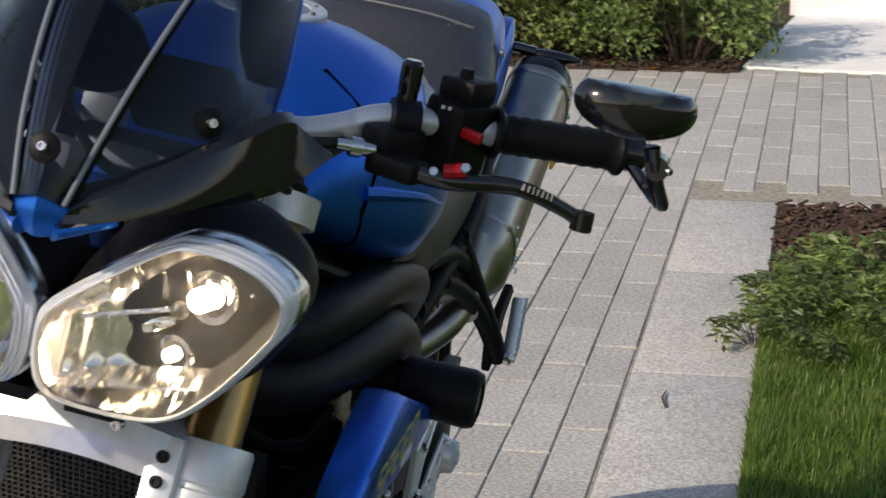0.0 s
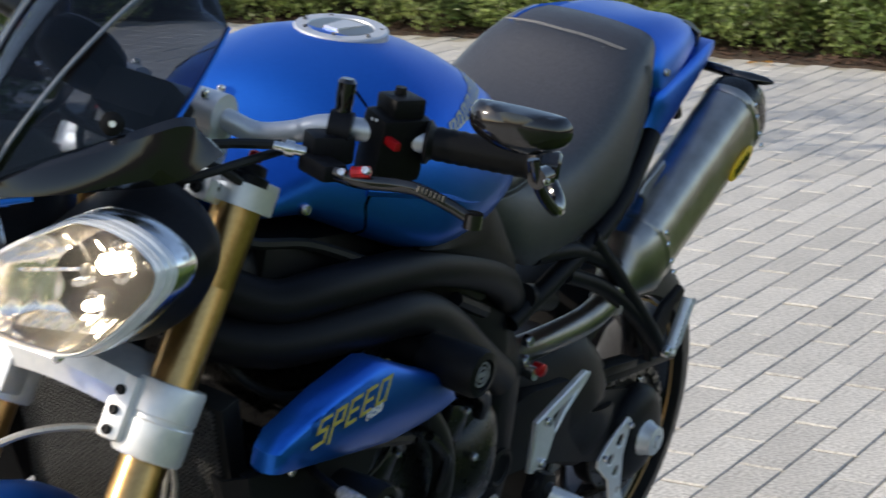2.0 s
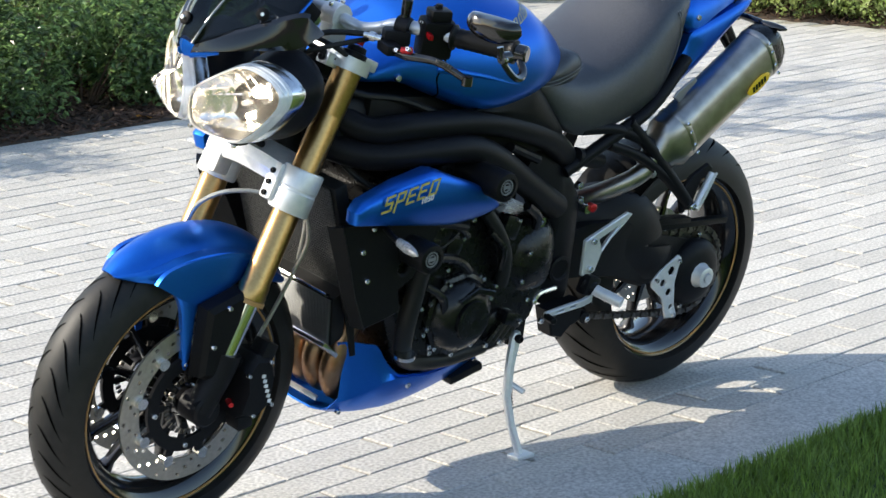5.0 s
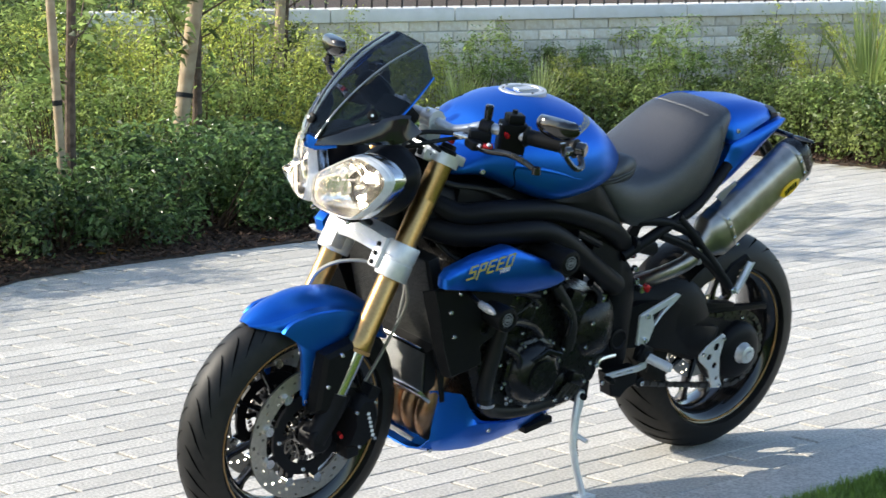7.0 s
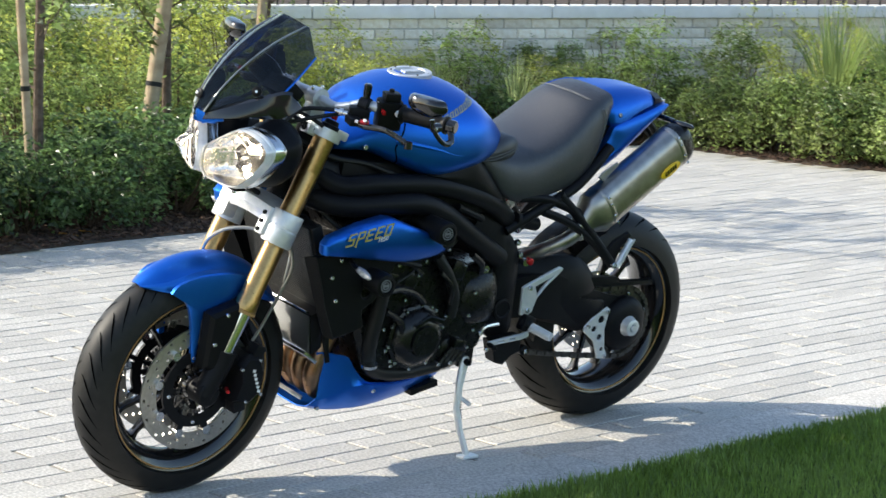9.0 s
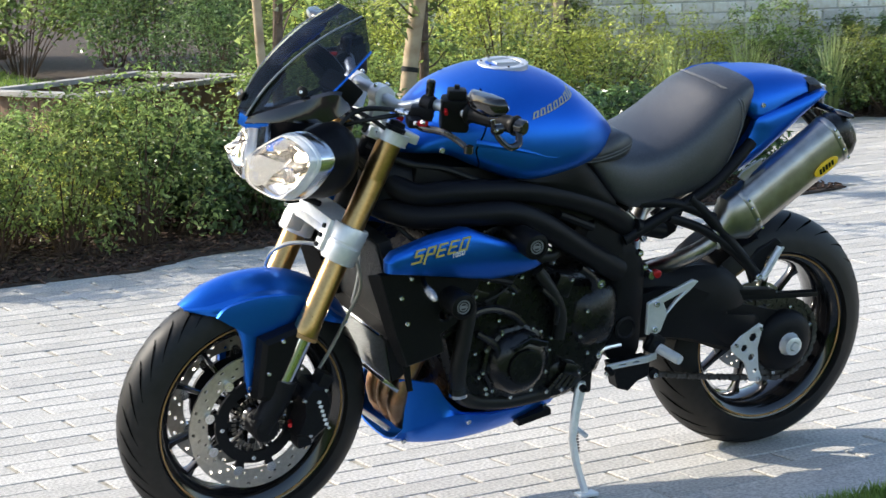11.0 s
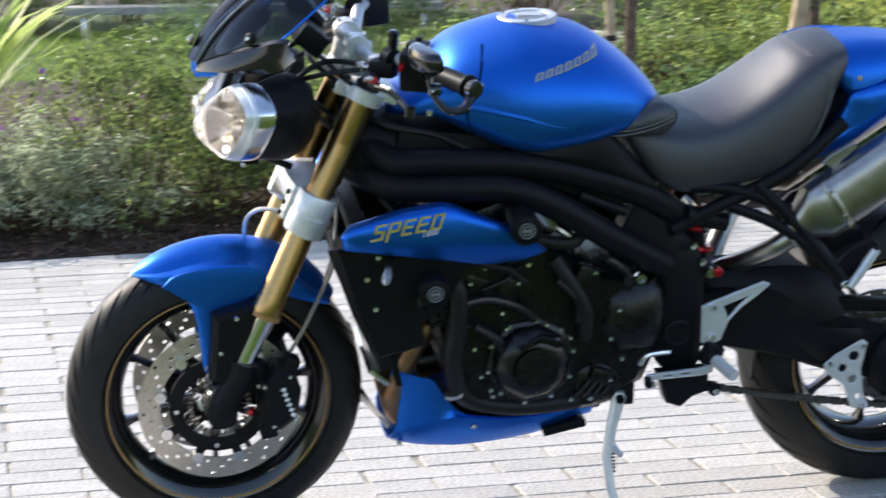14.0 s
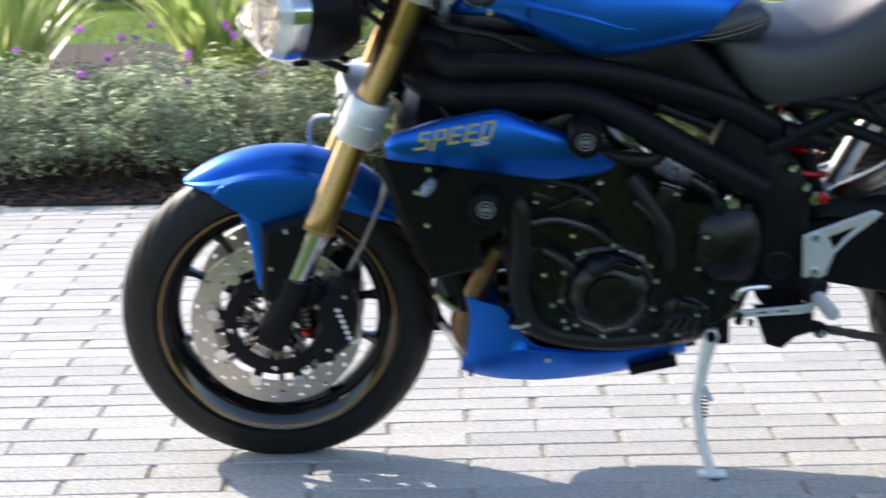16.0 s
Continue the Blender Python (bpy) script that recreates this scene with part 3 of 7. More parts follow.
# forks
for side in (-1, 1):
    y = side * 0.105
    p = lambda z, dx=0.0: Vector((fork_x(z) + dx, y, z))
    leg = fpart("fork_leg", join(
        lathe([(0, 0.020), (0, 0.0285), (0.014, 0.0300), (0.020, 0.0285), (0.036, 0.0285), (0.040, 0.0265), (0.48, 0.0265), (0.49, 0.024)], p(0.500), STEER_AXIS, 28),
        lathe([(0.0, 0.0272), (0.10, 0.0272)], p(0.845), STEER_AXIS, 28)), GOLD, "gold anodised upside-down fork leg")
    fpart("stanchion", lathe([(0, 0.0215), (0.13, 0.0215)], p(0.385), STEER_AXIS, 24), CHROME, "bright polished stanchion", leg)
    fpart("seal", lathe([(0, 0.022), (0, 0.0315), (0.008, 0.0315), (0.010, 0.0285)], p(0.498), STEER_AXIS, 28), STRIPE, "", leg)
    fpart("fork_foot", join(
        tube([p(0.405, 0.0), p(0.37, 0.004), p(0.33, -0.002), p(0.295, -0.006)], (0.030, 0.026), 16, 4),
        lathe([(-0.028, 0.026), (-0.024, 0.031), (0.024, 0.031), (0.028, 0.026)], (FC[0], y * 0.93, FC[2]), seg=20),
        tube([p(0.40, 0.01), (fork_x(0.37) + 0.055, y * 0.9, 0.37), (fork_x(0.33) + 0.085, y * 0.85, 0.345)], 0.014, 10)), BLACK, "black cast fork foot", leg)
    fpart("fork_cap", join(lathe([(0, 0.0235), (0.012, 0.0235), (0.014, 0.019), (0.024, 0.017), (0.026, 0.010)], p(0.947), STEER_AXIS, 20)), BLACK, "", leg)
    fpart("adjuster", lathe([(0, 0.008), (0.010, 0.008), (0.012, 0.005)], p(0.972), STEER_AXIS, 12), RED, "red damping adjuster", leg)
    # radial caliper behind the fork
    cal = fpart("brake_caliper", join(
        loft([[(0.098 + dx * s, y * 0.86 + yy, 0.325 + dz * s) for dx, dz in ((-0.030, -0.052), (0.016, -0.066), (0.050, -0.040), (0.058, 0.020), (0.044, 0.064), (0.006, 0.070), (-0.018, 0.040), (-0.012, -0.004))]
              for s, yy in ((0.82, -0.046), (1.0, -0.034), (1.0, 0.020), (0.85, 0.030))]),
        box((0.135, y * 0.86 - 0.02, 0.395), (0.03, 0.04, 0.035), (0, 25, 0)), box((0.09, y * 0.86 - 0.02, 0.26), (0.035, 0.04, 0.03), (0, -10, 0))), BLACK, "black radial brake caliper")
    for dx, dz in ((-0.028, 0.045), (0.036, 0.068), (0.05, -0.045), (-0.005, -0.062)):
        fpart("caliper_bolt", bolt((0.103 + dx * 0.8, y * 0.86 - 0.046 * 1.0 if side < 0 else y * 0.86 + 0.046, 0.325 + dz * 0.8), (0, side, 0), 0.006), STEEL, "", cal)
    for k in range(6):
        fpart("marking", box((0.118 + 0.004 * k, y * 0.86 + side * 0.0468, 0.352 - 0.011 * k), (0.008, 0.002, 0.007), (0, 20, 0), 0), WHITEMARK, "white marks of a maker's name", cal)
    fpart("bleed_cap", lathe([(0, 0.006), (0.02, 0.005)], (0.062, y * 1.02, 0.302), (-0.4, side * 0.9, 0), 10), RED, "", cal)

# triple clamps
ring_l = lathe([(-0.044, 0.026), (-0.044, 0.0375), (-0.040, 0.0395), (-0.004, 0.0395), (-0.002, 0.0380), (0.002, 0.0380), (0.004, 0.0395), (0.036, 0.0395), (0.040, 0.0375), (0.040, 0.026)], (fork_x(0.706), -0.105, 0.706), STEER_AXIS, 36)
lobe = box((fork_x(0.715) - 0.030, -0.080, 0.718), (0.040, 0.030, 0.074), (0, 23.7, 0), 0.25)
clamp = fpart("lower_fork_clamp", both(join(ring_l, lobe)), SILVER, "silver cast lower fork clamp")
bridge = []
for k in range(13):
    s = -1 + k / 6
    y = s * 0.088
    zz, xx = 0.738 + 0.014 * (1 - s * s), fork_x(0.735) - 0.026 - 0.014 * (1 - s * s)
    bridge.append([(xx - 0.020, y, zz - 0.024), (xx - 0.024, y, zz), (xx - 0.014, y, zz + 0.018), (xx + 0.05, y, zz + 0.014), (xx + 0.05, y, zz - 0.028)])
fpart("clamp_bridge", loft(bridge), SILVER, "", clamp)
for side in (-1,):
    for k in range(3):
        fpart("clamp_bolt", bolt((fork_x(0.694 + 0.020 * k) - 0.051, side * 0.080, 0.702 + 0.020 * k), (-0.92, side * -0.1, 0.35), 0.0072, 0.004), BLACK, "", clamp)
top_clamp = fpart("upper_fork_clamp", both(join(
    lathe([(-0.013, 0.0275), (-0.013, 0.0375), (0.013, 0.0375), (0.013, 0.0275)], (fork_x(0.937), -0.105, 0.937), STEER_AXIS, 32),
    box((fork_x(0.937) - 0.035, -0.085, 0.944), (0.04, 0.03, 0.024), (0, 23.7, 0)), box((fork_x(0.937) + 0.03, -0.052, 0.937), (0.075, 0.115, 0.022), (0, 23.7, 0)))), SILVER, "silver upper fork clamp")
fpart("clamp_bolt", bolt((fork_x(0.937) - 0.055, -0.085, 0.952), (-0.9, -0.2, 0.4), 0.009), BLACK, "", top_clamp)
fpart("steering_stem", lathe([(0, 0.030), (0.21, 0.030)], (fork_x(0.735) + 0.033, 0, 0.735), STEER_AXIS, 24), BLACK)

# front mudguard
FENDER = [(121, 0.311, 0.020, 0.304), (116, 0.315, 0.046, 0.285), (110, 0.319, 0.062, 0.270), (100, 0.323, 0.072, 0.262), (88, 0.327, 0.077, 0.258), (74, 0.331, 0.078, 0.258), (60, 0.330, 0.077, 0.262), (50, 0.324, 0.070, 0.272), (41, 0.315, 0.050, 0.290)]
fen = []
for a_, r, w, low_r in smooth_rows(FENDER, 4):
    a = radians(a_)
    half = []
    for u, d in ((0.0, 0.0), (0.25, 0.002), (0.48, 0.009), (0.64, 0.019), (0.74, 0.027), (0.80, 0.0285), (0.94, 0.033), (1.0, 0.041)):
        half.append((u * w, r - d * min(1.0, (r - low_r) / 0.055)))
    half.append((w * 1.0, (half[-1][1] + low_r) / 2))
    half.append((w * 0.985, low_r))
    sec = [(-y, q) for y, q in reversed(half)] + half[1:]
    fen.append([(FC[0] + q * math.cos(a), y, FC[2] + q * math.sin(a)) for y, q in sec])
guard = fpart("front_mudguard", sheet(fen, 0.004), BLUE, "satin blue front mudguard", angle=28)
arm = [(-0.105, 0.556), (-0.080, 0.545), (-0.057, 0.522), (-0.044, 0.490), (-0.037, 0.440), (-0.031, 0.385), (-0.025, 0.372), (-0.019, 0.385), (-0.013, 0.470), (0.006, 0.508), (0.064, 0.520), (0.100, 0.545), (0.085, 0.585), (-0.010, 0.590), (-0.080, 0.578)]
fpart("side_arm", both(puff(arm, -0.0765, -0.082, smooth=3, thick=0.010)), BLUE, "", guard)
plate_l = loft([[(x, y, z) for x, z in ol] for y, ol in ((-0.086, [(-0.016, 0.506), (0.072, 0.530), (0.086, 0.520), (0.058, 0.420), (0.006, 0.352), (-0.024, 0.366)]), (-0.112, [(-0.013, 0.504), (0.069, 0.526), (0.080, 0.517), (0.056, 0.425), (0.006, 0.358), (-0.021, 0.370)]), (-0.121, [(-0.004, 0.496), (0.062, 0.515), (0.068, 0.508), (0.048, 0.430), (0.006, 0.370), (-0.012, 0.378)]))])
fpart("fork_guard", both(plate_l), PLASTIC, "black plastic fork guard", guard, 25)
for x, z in ((-0.001, 0.432), (0.030, 0.503)):
    fpart("guard_bolt", both(bolt((x, -0.122, z), r=0.0068)), STEEL, "", guard)

# headlights
LENS = [(-0.002, 0.860), (-0.002, 0.884), (-0.010, 0.902), (-0.048, 0.933), (-0.088, 0.960), (-0.106, 0.964), (-0.130, 0.962), (-0.156, 0.953), (-0.176, 0.939), (-0.185, 0.925), (-0.183, 0.905), (-0.174, 0.888),
        (-0.150, 0.853), (-0.125, 0.827), (-0.108, 0.818), (-0.090, 0.815), (-0.054, 0.818), (-0.022, 0.825), (-0.008, 0.838)]
lens_ring = [(p.y, p.z) for p in curve([(0, y, z) for y, z in [*LENS, LENS[0]]], 3)[:-1]]
LCY, LCZ = -0.098, 0.889


def lens_x(y, z):
    """The lens sweeps back towards its outer edge."""
    return -0.002 + (-0.009 - y) * 0.333 + (z - 0.888) * 0.07


def lens_ring_at(s, dx):
    return [(lens_x(y, z) + dx, LCY + (y - LCY) * s, LCZ + (z - LCZ) * s) for y, z in lens_ring]


bezel = loft([lens_ring_at(1.005, 0.010), lens_ring_at(1.015, 0.014), lens_ring_at(1.025, 0.026), lens_ring_at(1.020, 0.038), lens_ring_at(1.0, 0.042), lens_ring_at(0.95, 0.044)], caps=False)
lens_rim = loft([lens_ring_at(0.90, -0.008), lens_ring_at(0.915, -0.013), lens_ring_at(0.930, -0.009), lens_ring_at(0.945, -0.0095), lens_ring_at(0.955, -0.004), lens_ring_at(0.972, -0.005), lens_ring_at(0.982, 0.002), lens_ring_at(1.004, 0.004), lens_ring_at(1.010, 0.011)], caps=False)
bucket = []
for k in range(7):
    s = k / 6
    ring = []
    for i, (y, z) in enumerate(lens_ring):
        a = math.atan2(z - LCZ, y - LCY)
        q = Vector((lens_x(y, z) + 0.040, LCY + (y - LCY) * 0.985, LCZ + (z - LCZ) * 0.985))
        e = Vector((0.180, -0.092 + 0.052 * math.cos(a), 0.905 + 0.052 * math.sin(a)))
        b = s ** 0.8
        ring.append(q.lerp(e, b) + Vector((0, 0.022 * math.sin(math.pi * s) * math.cos(a), 0.022 * math.sin(math.pi * s) * math.sin(a))))
    bucket.append(ring)
bowl = [lens_ring_at(s, dx) for s, dx in ((0.915, -0.002), (0.90, 0.006), (0.84, 0.020), (0.74, 0.034), (0.62, 0.046), (0.50, 0.055), (0.36, 0.062), (0.20, 0.066), (0.06, 0.067))]
SWEEP = Matrix(((1, 0.17, 0, 0), (0, 1, 0, 0), (0, 0, 1, 0), (0, 0, 0, 1)))
dome = [lens_ring_at(0.93, -0.009), lens_ring_at(0.88, -0.016), lens_ring_at(0.76, -0.024), lens_ring_at(0.58, -0.030), lens_ring_at(0.35, -0.034), lens_ring_at(0.10, -0.036)]
for side in (-1, 1):
    m = (lambda g: g) if side < 0 else (lambda g: moved(flipped(g), SWEEP))
    lamp = fpart("headlight", m(loft(bucket)), BLACK, "bug-eye headlight in a black bucket, switched on")
    fpart("bezel", m(bezel), SATINCHROME, "satin chrome band", lamp)
    fpart("lens_rim", m(lens_rim), CLEARRIM, "stepped clear lens rim", lamp)
    fpart("reflector", m(loft(bowl, caps=False)), DIM, "faceted mirror reflector", lamp, 20)
    for k in range(7):
        y = -0.050 - 0.0165 * k
        fpart("flute", m(tube([(lens_x(y, 0.94) + 0.016, y, 0.935 - abs(y + 0.10) * 0.25), (lens_x(y, 0.92) + 0.040, y * 0.97, 0.905 + 0.01 * (k % 2))], (0.0016, 0.0028), 6)), DIM, "", lamp)
    fpart("reflector_ledge", m(sheet([[(lens_x(y, z0) + dx, y, z0 + 0.12 * (-0.09 - y)) for dx, z0 in ((0.006, 0.842), (0.030, 0.852))] for y in (-0.030, -0.055, -0.080, -0.105, -0.125)], 0.002)), DIM, "", lamp)
    fpart("bulb", m(join(lathe([(0, 0.004), (0.004, 0.010), (0.026, 0.010), (0.032, 0.004)], (lens_x(-0.118, 0.912) + 0.040, -0.118, 0.912), (-1, 0.3, 0.0), 16))), BULB, "lit halogen bulb", lamp)
    fpart("side_bulb", m(lathe([(0, 0.003), (0.004, 0.006), (0.014, 0.006), (0.018, 0.003)], (lens_x(-0.098, 0.862) + 0.040, -0.098, 0.862), (-1, 0.3, 0), 12)), BULB, "", lamp)
    fpart("bulb_shield", m(lathe([(0.0, 0.016), (0.0, 0.022), (0.005, 0.022), (0.005, 0.016)], (lens_x(-0.118, 0.912) + 0.036, -0.118, 0.912), (-1, 0.3, 0), 24, closed=True)), CHROME, "", lamp)
    fpart("bulb_stay", m(tube([(lens_x(-0.02, 0.89) + 0.02, -0.03, 0.888), (lens_x(-0.10, 0.905) + 0.010, -0.098, 0.906)], 0.0022, 6)), DIM, "", lamp)
    fpart("bulb_cap", m(lathe([(0, 0.004), (0.004, 0.0075), (0.010, 0.0065), (0.013, 0.002)], (lens_x(-0.104, 0.908) + 0.012, -0.103, 0.906), (-1, 0.3, 0), 16)), FIN, "", lamp)
    fpart("side_bulb_ring", m(lathe([(0.0, 0.012), (0.0, 0.016), (0.004, 0.016), (0.004, 0.012)], (lens_x(-0.098, 0.862) + 0.036, -0.098, 0.862), (-1, 0.3, 0), 20, closed=True)), CHROME, "", lamp)
    glass = fpart("lens", m(loft(dome)), GLASS, "clear lens", lamp)
    glass.visible_shadow = False
fpart("headlight_bracket", both(join(box((0.07, -0.04, 0.800), (0.03, 0.05, 0.012)), tube([(0.10, -0.04, 0.80), (0.15, -0.03, 0.775)], 0.007, 8))), BLACK)
fpart("bracket_bolt", both(bolt((0.055, -0.062, 0.795), (-1, 0, 0), 0.007)), STEEL)

# fly screen: a middle panel between two creases, side panels, and a dark folded lower lip
CREASE = [Vector(p) for p in ((-0.025, -0.021, 0.983), (0.008, -0.034, 1.040), (0.060, -0.046, 1.098), (0.132, -0.056, 1.152), (0.220, -0.061, 1.193))]
RIM = [Vector(p) for p in ((0.112, -0.131, 1.050), (0.146, -0.126, 1.077), (0.180, -0.119, 1.104), (0.211, -0.112, 1.130), (0.221, -0.066, 1.190))]
MIDDLE = [Vector(p) for p in ((-0.042, 0, 0.992), (-0.010, 0, 1.054), (0.040, 0, 1.113), (0.108, 0, 1.168), (0.190, 0, 1.212))]
cr, md = curve(CREASE, 5), curve(MIDDLE, 5)
rm = [RIM[i].lerp(RIM[i + 1], k / 5) for i in range(4) for k in range(5)] + [RIM[4]]
OUT = Vector((-0.006, -0.008, 0.003))
shell = []
for i, (a, b_, c) in enumerate(zip(cr, rm, md)):
    out = OUT * min(1.0, (b_ - a).length / 0.09)
    left = [b_, b_.lerp(a, 0.3) + out * 0.8, b_.lerp(a, 0.55) + out, b_.lerp(a, 0.8) + out * 0.7, b_.lerp(a, 0.96) + out * 0.1, a + Vector((-0.0045, 0, 0.002)), a.lerp(c, 0.10) + Vector((-0.001, 0, 0)), a.lerp(c, 0.5) + Vector((-0.003, 0, 0.002))]
    shell.append(left + [c] + [Vector((p.x, -p.y, p.z)) for p in reversed(left)])
screen = fpart("fly_screen", sheet(shell, 0.0035), TINT, "dark smoked fly screen above the headlights", angle=22)
# tube along each crease, paler than the screen to draw the glint
fpart("fold", both(tube([tuple(p + Vector((-0.0045, 0.001, 0.002))) for p in cr], 0.0022, 8)), FOLD_GLINT, "fold ridge in grey that stands for its sky glint", screen)
TOPS = curve([(-0.025, -0.021, 0.983), (0.010, -0.058, 1.006), (0.060, -0.101, 1.030), (0.110, -0.132, 1.050), (0.132, -0.142, 1.049)], 4)
LOWS = curve([(-0.031, -0.020, 0.968), (0.002, -0.058, 0.976), (0.044, -0.096, 0.984), (0.107, -0.143, 0.995), (0.137, -0.177, 1.028)], 4)
lip = []
for k, (top, low) in enumerate(zip(TOPS, LOWS)):
    back = 1.0 - 0.85 * (k / (len(TOPS) - 1)) ** 2
    puffed = Vector((-0.007, -0.012, -0.004)) * math.sin(math.pi * min(1.0, k / 13))
    lip.append([top + Vector((0.004, 0.004, 0.006)), top + Vector((-0.003, -0.004, 0)), top.lerp(low, 0.35) + puffed, top.lerp(low, 0.75) + puffed, low, low + Vector((0.020, 0.022, 0.004)) * back, top.lerp(low, 0.5) + Vector((0.034, 0.034, 0)) * back])
fpart("screen_lip", both(sheet(lip, 0.003)), GLOSS, "gloss black folded lower lip", screen, 25)
fpart("nose_trim", both(tube([tuple(p + Vector((0.006, 0.008, -0.005))) for p in LOWS[:5]], (0.008, 0.003), 10)), BLUE, "blue edge trim", screen)
fpart("rim_trim", both(tube([tuple(p + Vector((0.003, 0.002, 0))) for p in RIM[:4]], 0.0028, 8)), BLUE, "", screen)
fpart("nose_badge", sheet([[(-0.041 + abs(y) * 0.55 + dx + 0.006, y, z - 0.003 + abs(y) * k) for dx, z, k in ((0.004, 0.997, -0.35), (-0.001, 0.984, -0.2), (0.000, 0.970, 0.0), (0.006, 0.960, 0.1), (0.020, 0.956, 0.15))] for y in (-0.028, -0.021, -0.014, -0.007, 0, 0.007, 0.014, 0.021, 0.028)], 0.003), BLUE, "blue nose patch", screen)
for y, z, x in ((-0.0, 1.026, -0.031), (-0.0905, 1.048, 0.067), (0.0905, 1.048, 0.067)):
    nrm = (-0.9, 0.0, 0.3) if y == 0 else (-0.72, math.copysign(0.62, y), 0.25)
    fpart("screen_washer", lathe([(0, 0.012), (0.004, 0.012), (0.006, 0.008)], (x, y, z), nrm, 16), PLASTIC, "", screen)
    fpart("screen_bolt", bolt(tuple(Vector((x, y, z)) + Vector(nrm) * 0.005), nrm, 0.0055), STEEL, "", screen)
fpart("instrument_pod", join(lathe([(0, 0.02), (0.01, 0.046), (0.035, 0.050), (0.045, 0.044)], (0.17, 0.055, 1.045), (0.75, 0, 0.65), 28), box((0.185, -0.035, 1.035), (0.045, 0.085, 0.060), (0, -50, 0))), PLASTIC, "black instrument pod behind the screen")
fpart("dial", lathe([(0, 0.042), (0.002, 0.042)], (0.204, 0.055, 1.075), (0.75, 0, 0.65), 28), WHITEMARK)

# handlebar and controls
bar_line = [(0.258, 0.0, 1.028), (0.266, -0.040, 1.025), (0.280, -0.078, 1.012), (0.294, -0.106, 1.004), (0.306, -0.141, 1.013), (0.316, -0.176, 1.028), (0.334, -0.216, 1.030), (0.366, -0.260, 1.026), (0.421, -0.384, 1.024)]
bar = fpart("handlebar", tube([(x, -y, z) for x, y, z in reversed(bar_line)] + bar_line[1:], 0.0125, 14), BARSILVER, "silver tapered handlebar")
fpart("riser", both(join(box((0.272, -0.058, 0.998), (0.045, 0.036, 0.070), (0, 15, 0), 0.25), lathe([(-0.018, 0.024), (0.018, 0.024)], (0.272, -0.058, 1.018), (0, 1, 0), 20))), SILVER, "", bar)
for dx in (-0.014, 0.014):
    fpart("riser_bolt", both(bolt((0.272 + dx, -0.058, 1.039), (0, 0, 1), 0.006)), STEEL, "", bar)
gdir = Vector((0.055, -0.124, -0.002)).normalized()
grip = [(0.0, 0.017), (0.0, 0.023), (0.004, 0.024), (0.008, 0.019)] + [(0.010 + 0.006 * k, 0.0175 + (0.0012 if k % 2 else 0)) for k in range(17)] + [(0.114, 0.019), (0.118, 0.022), (0.122, 0.022), (0.124, 0.016)]
fpart("grip", both(lathe(grip, (0.370, -0.266, 1.026), gdir, 20)), PLASTIC, "black rubber grip", bar)
fpart("bar_end", both(join(lathe([(0.124, 0.010), (0.124, 0.0165), (0.142, 0.0165), (0.145, 0.013), (0.145, 0.006)], (0.370, -0.266, 1.026), gdir, 20))), GLOSS, "", bar)
WIDER = Matrix.Translation((-0.018, -0.014, 0))
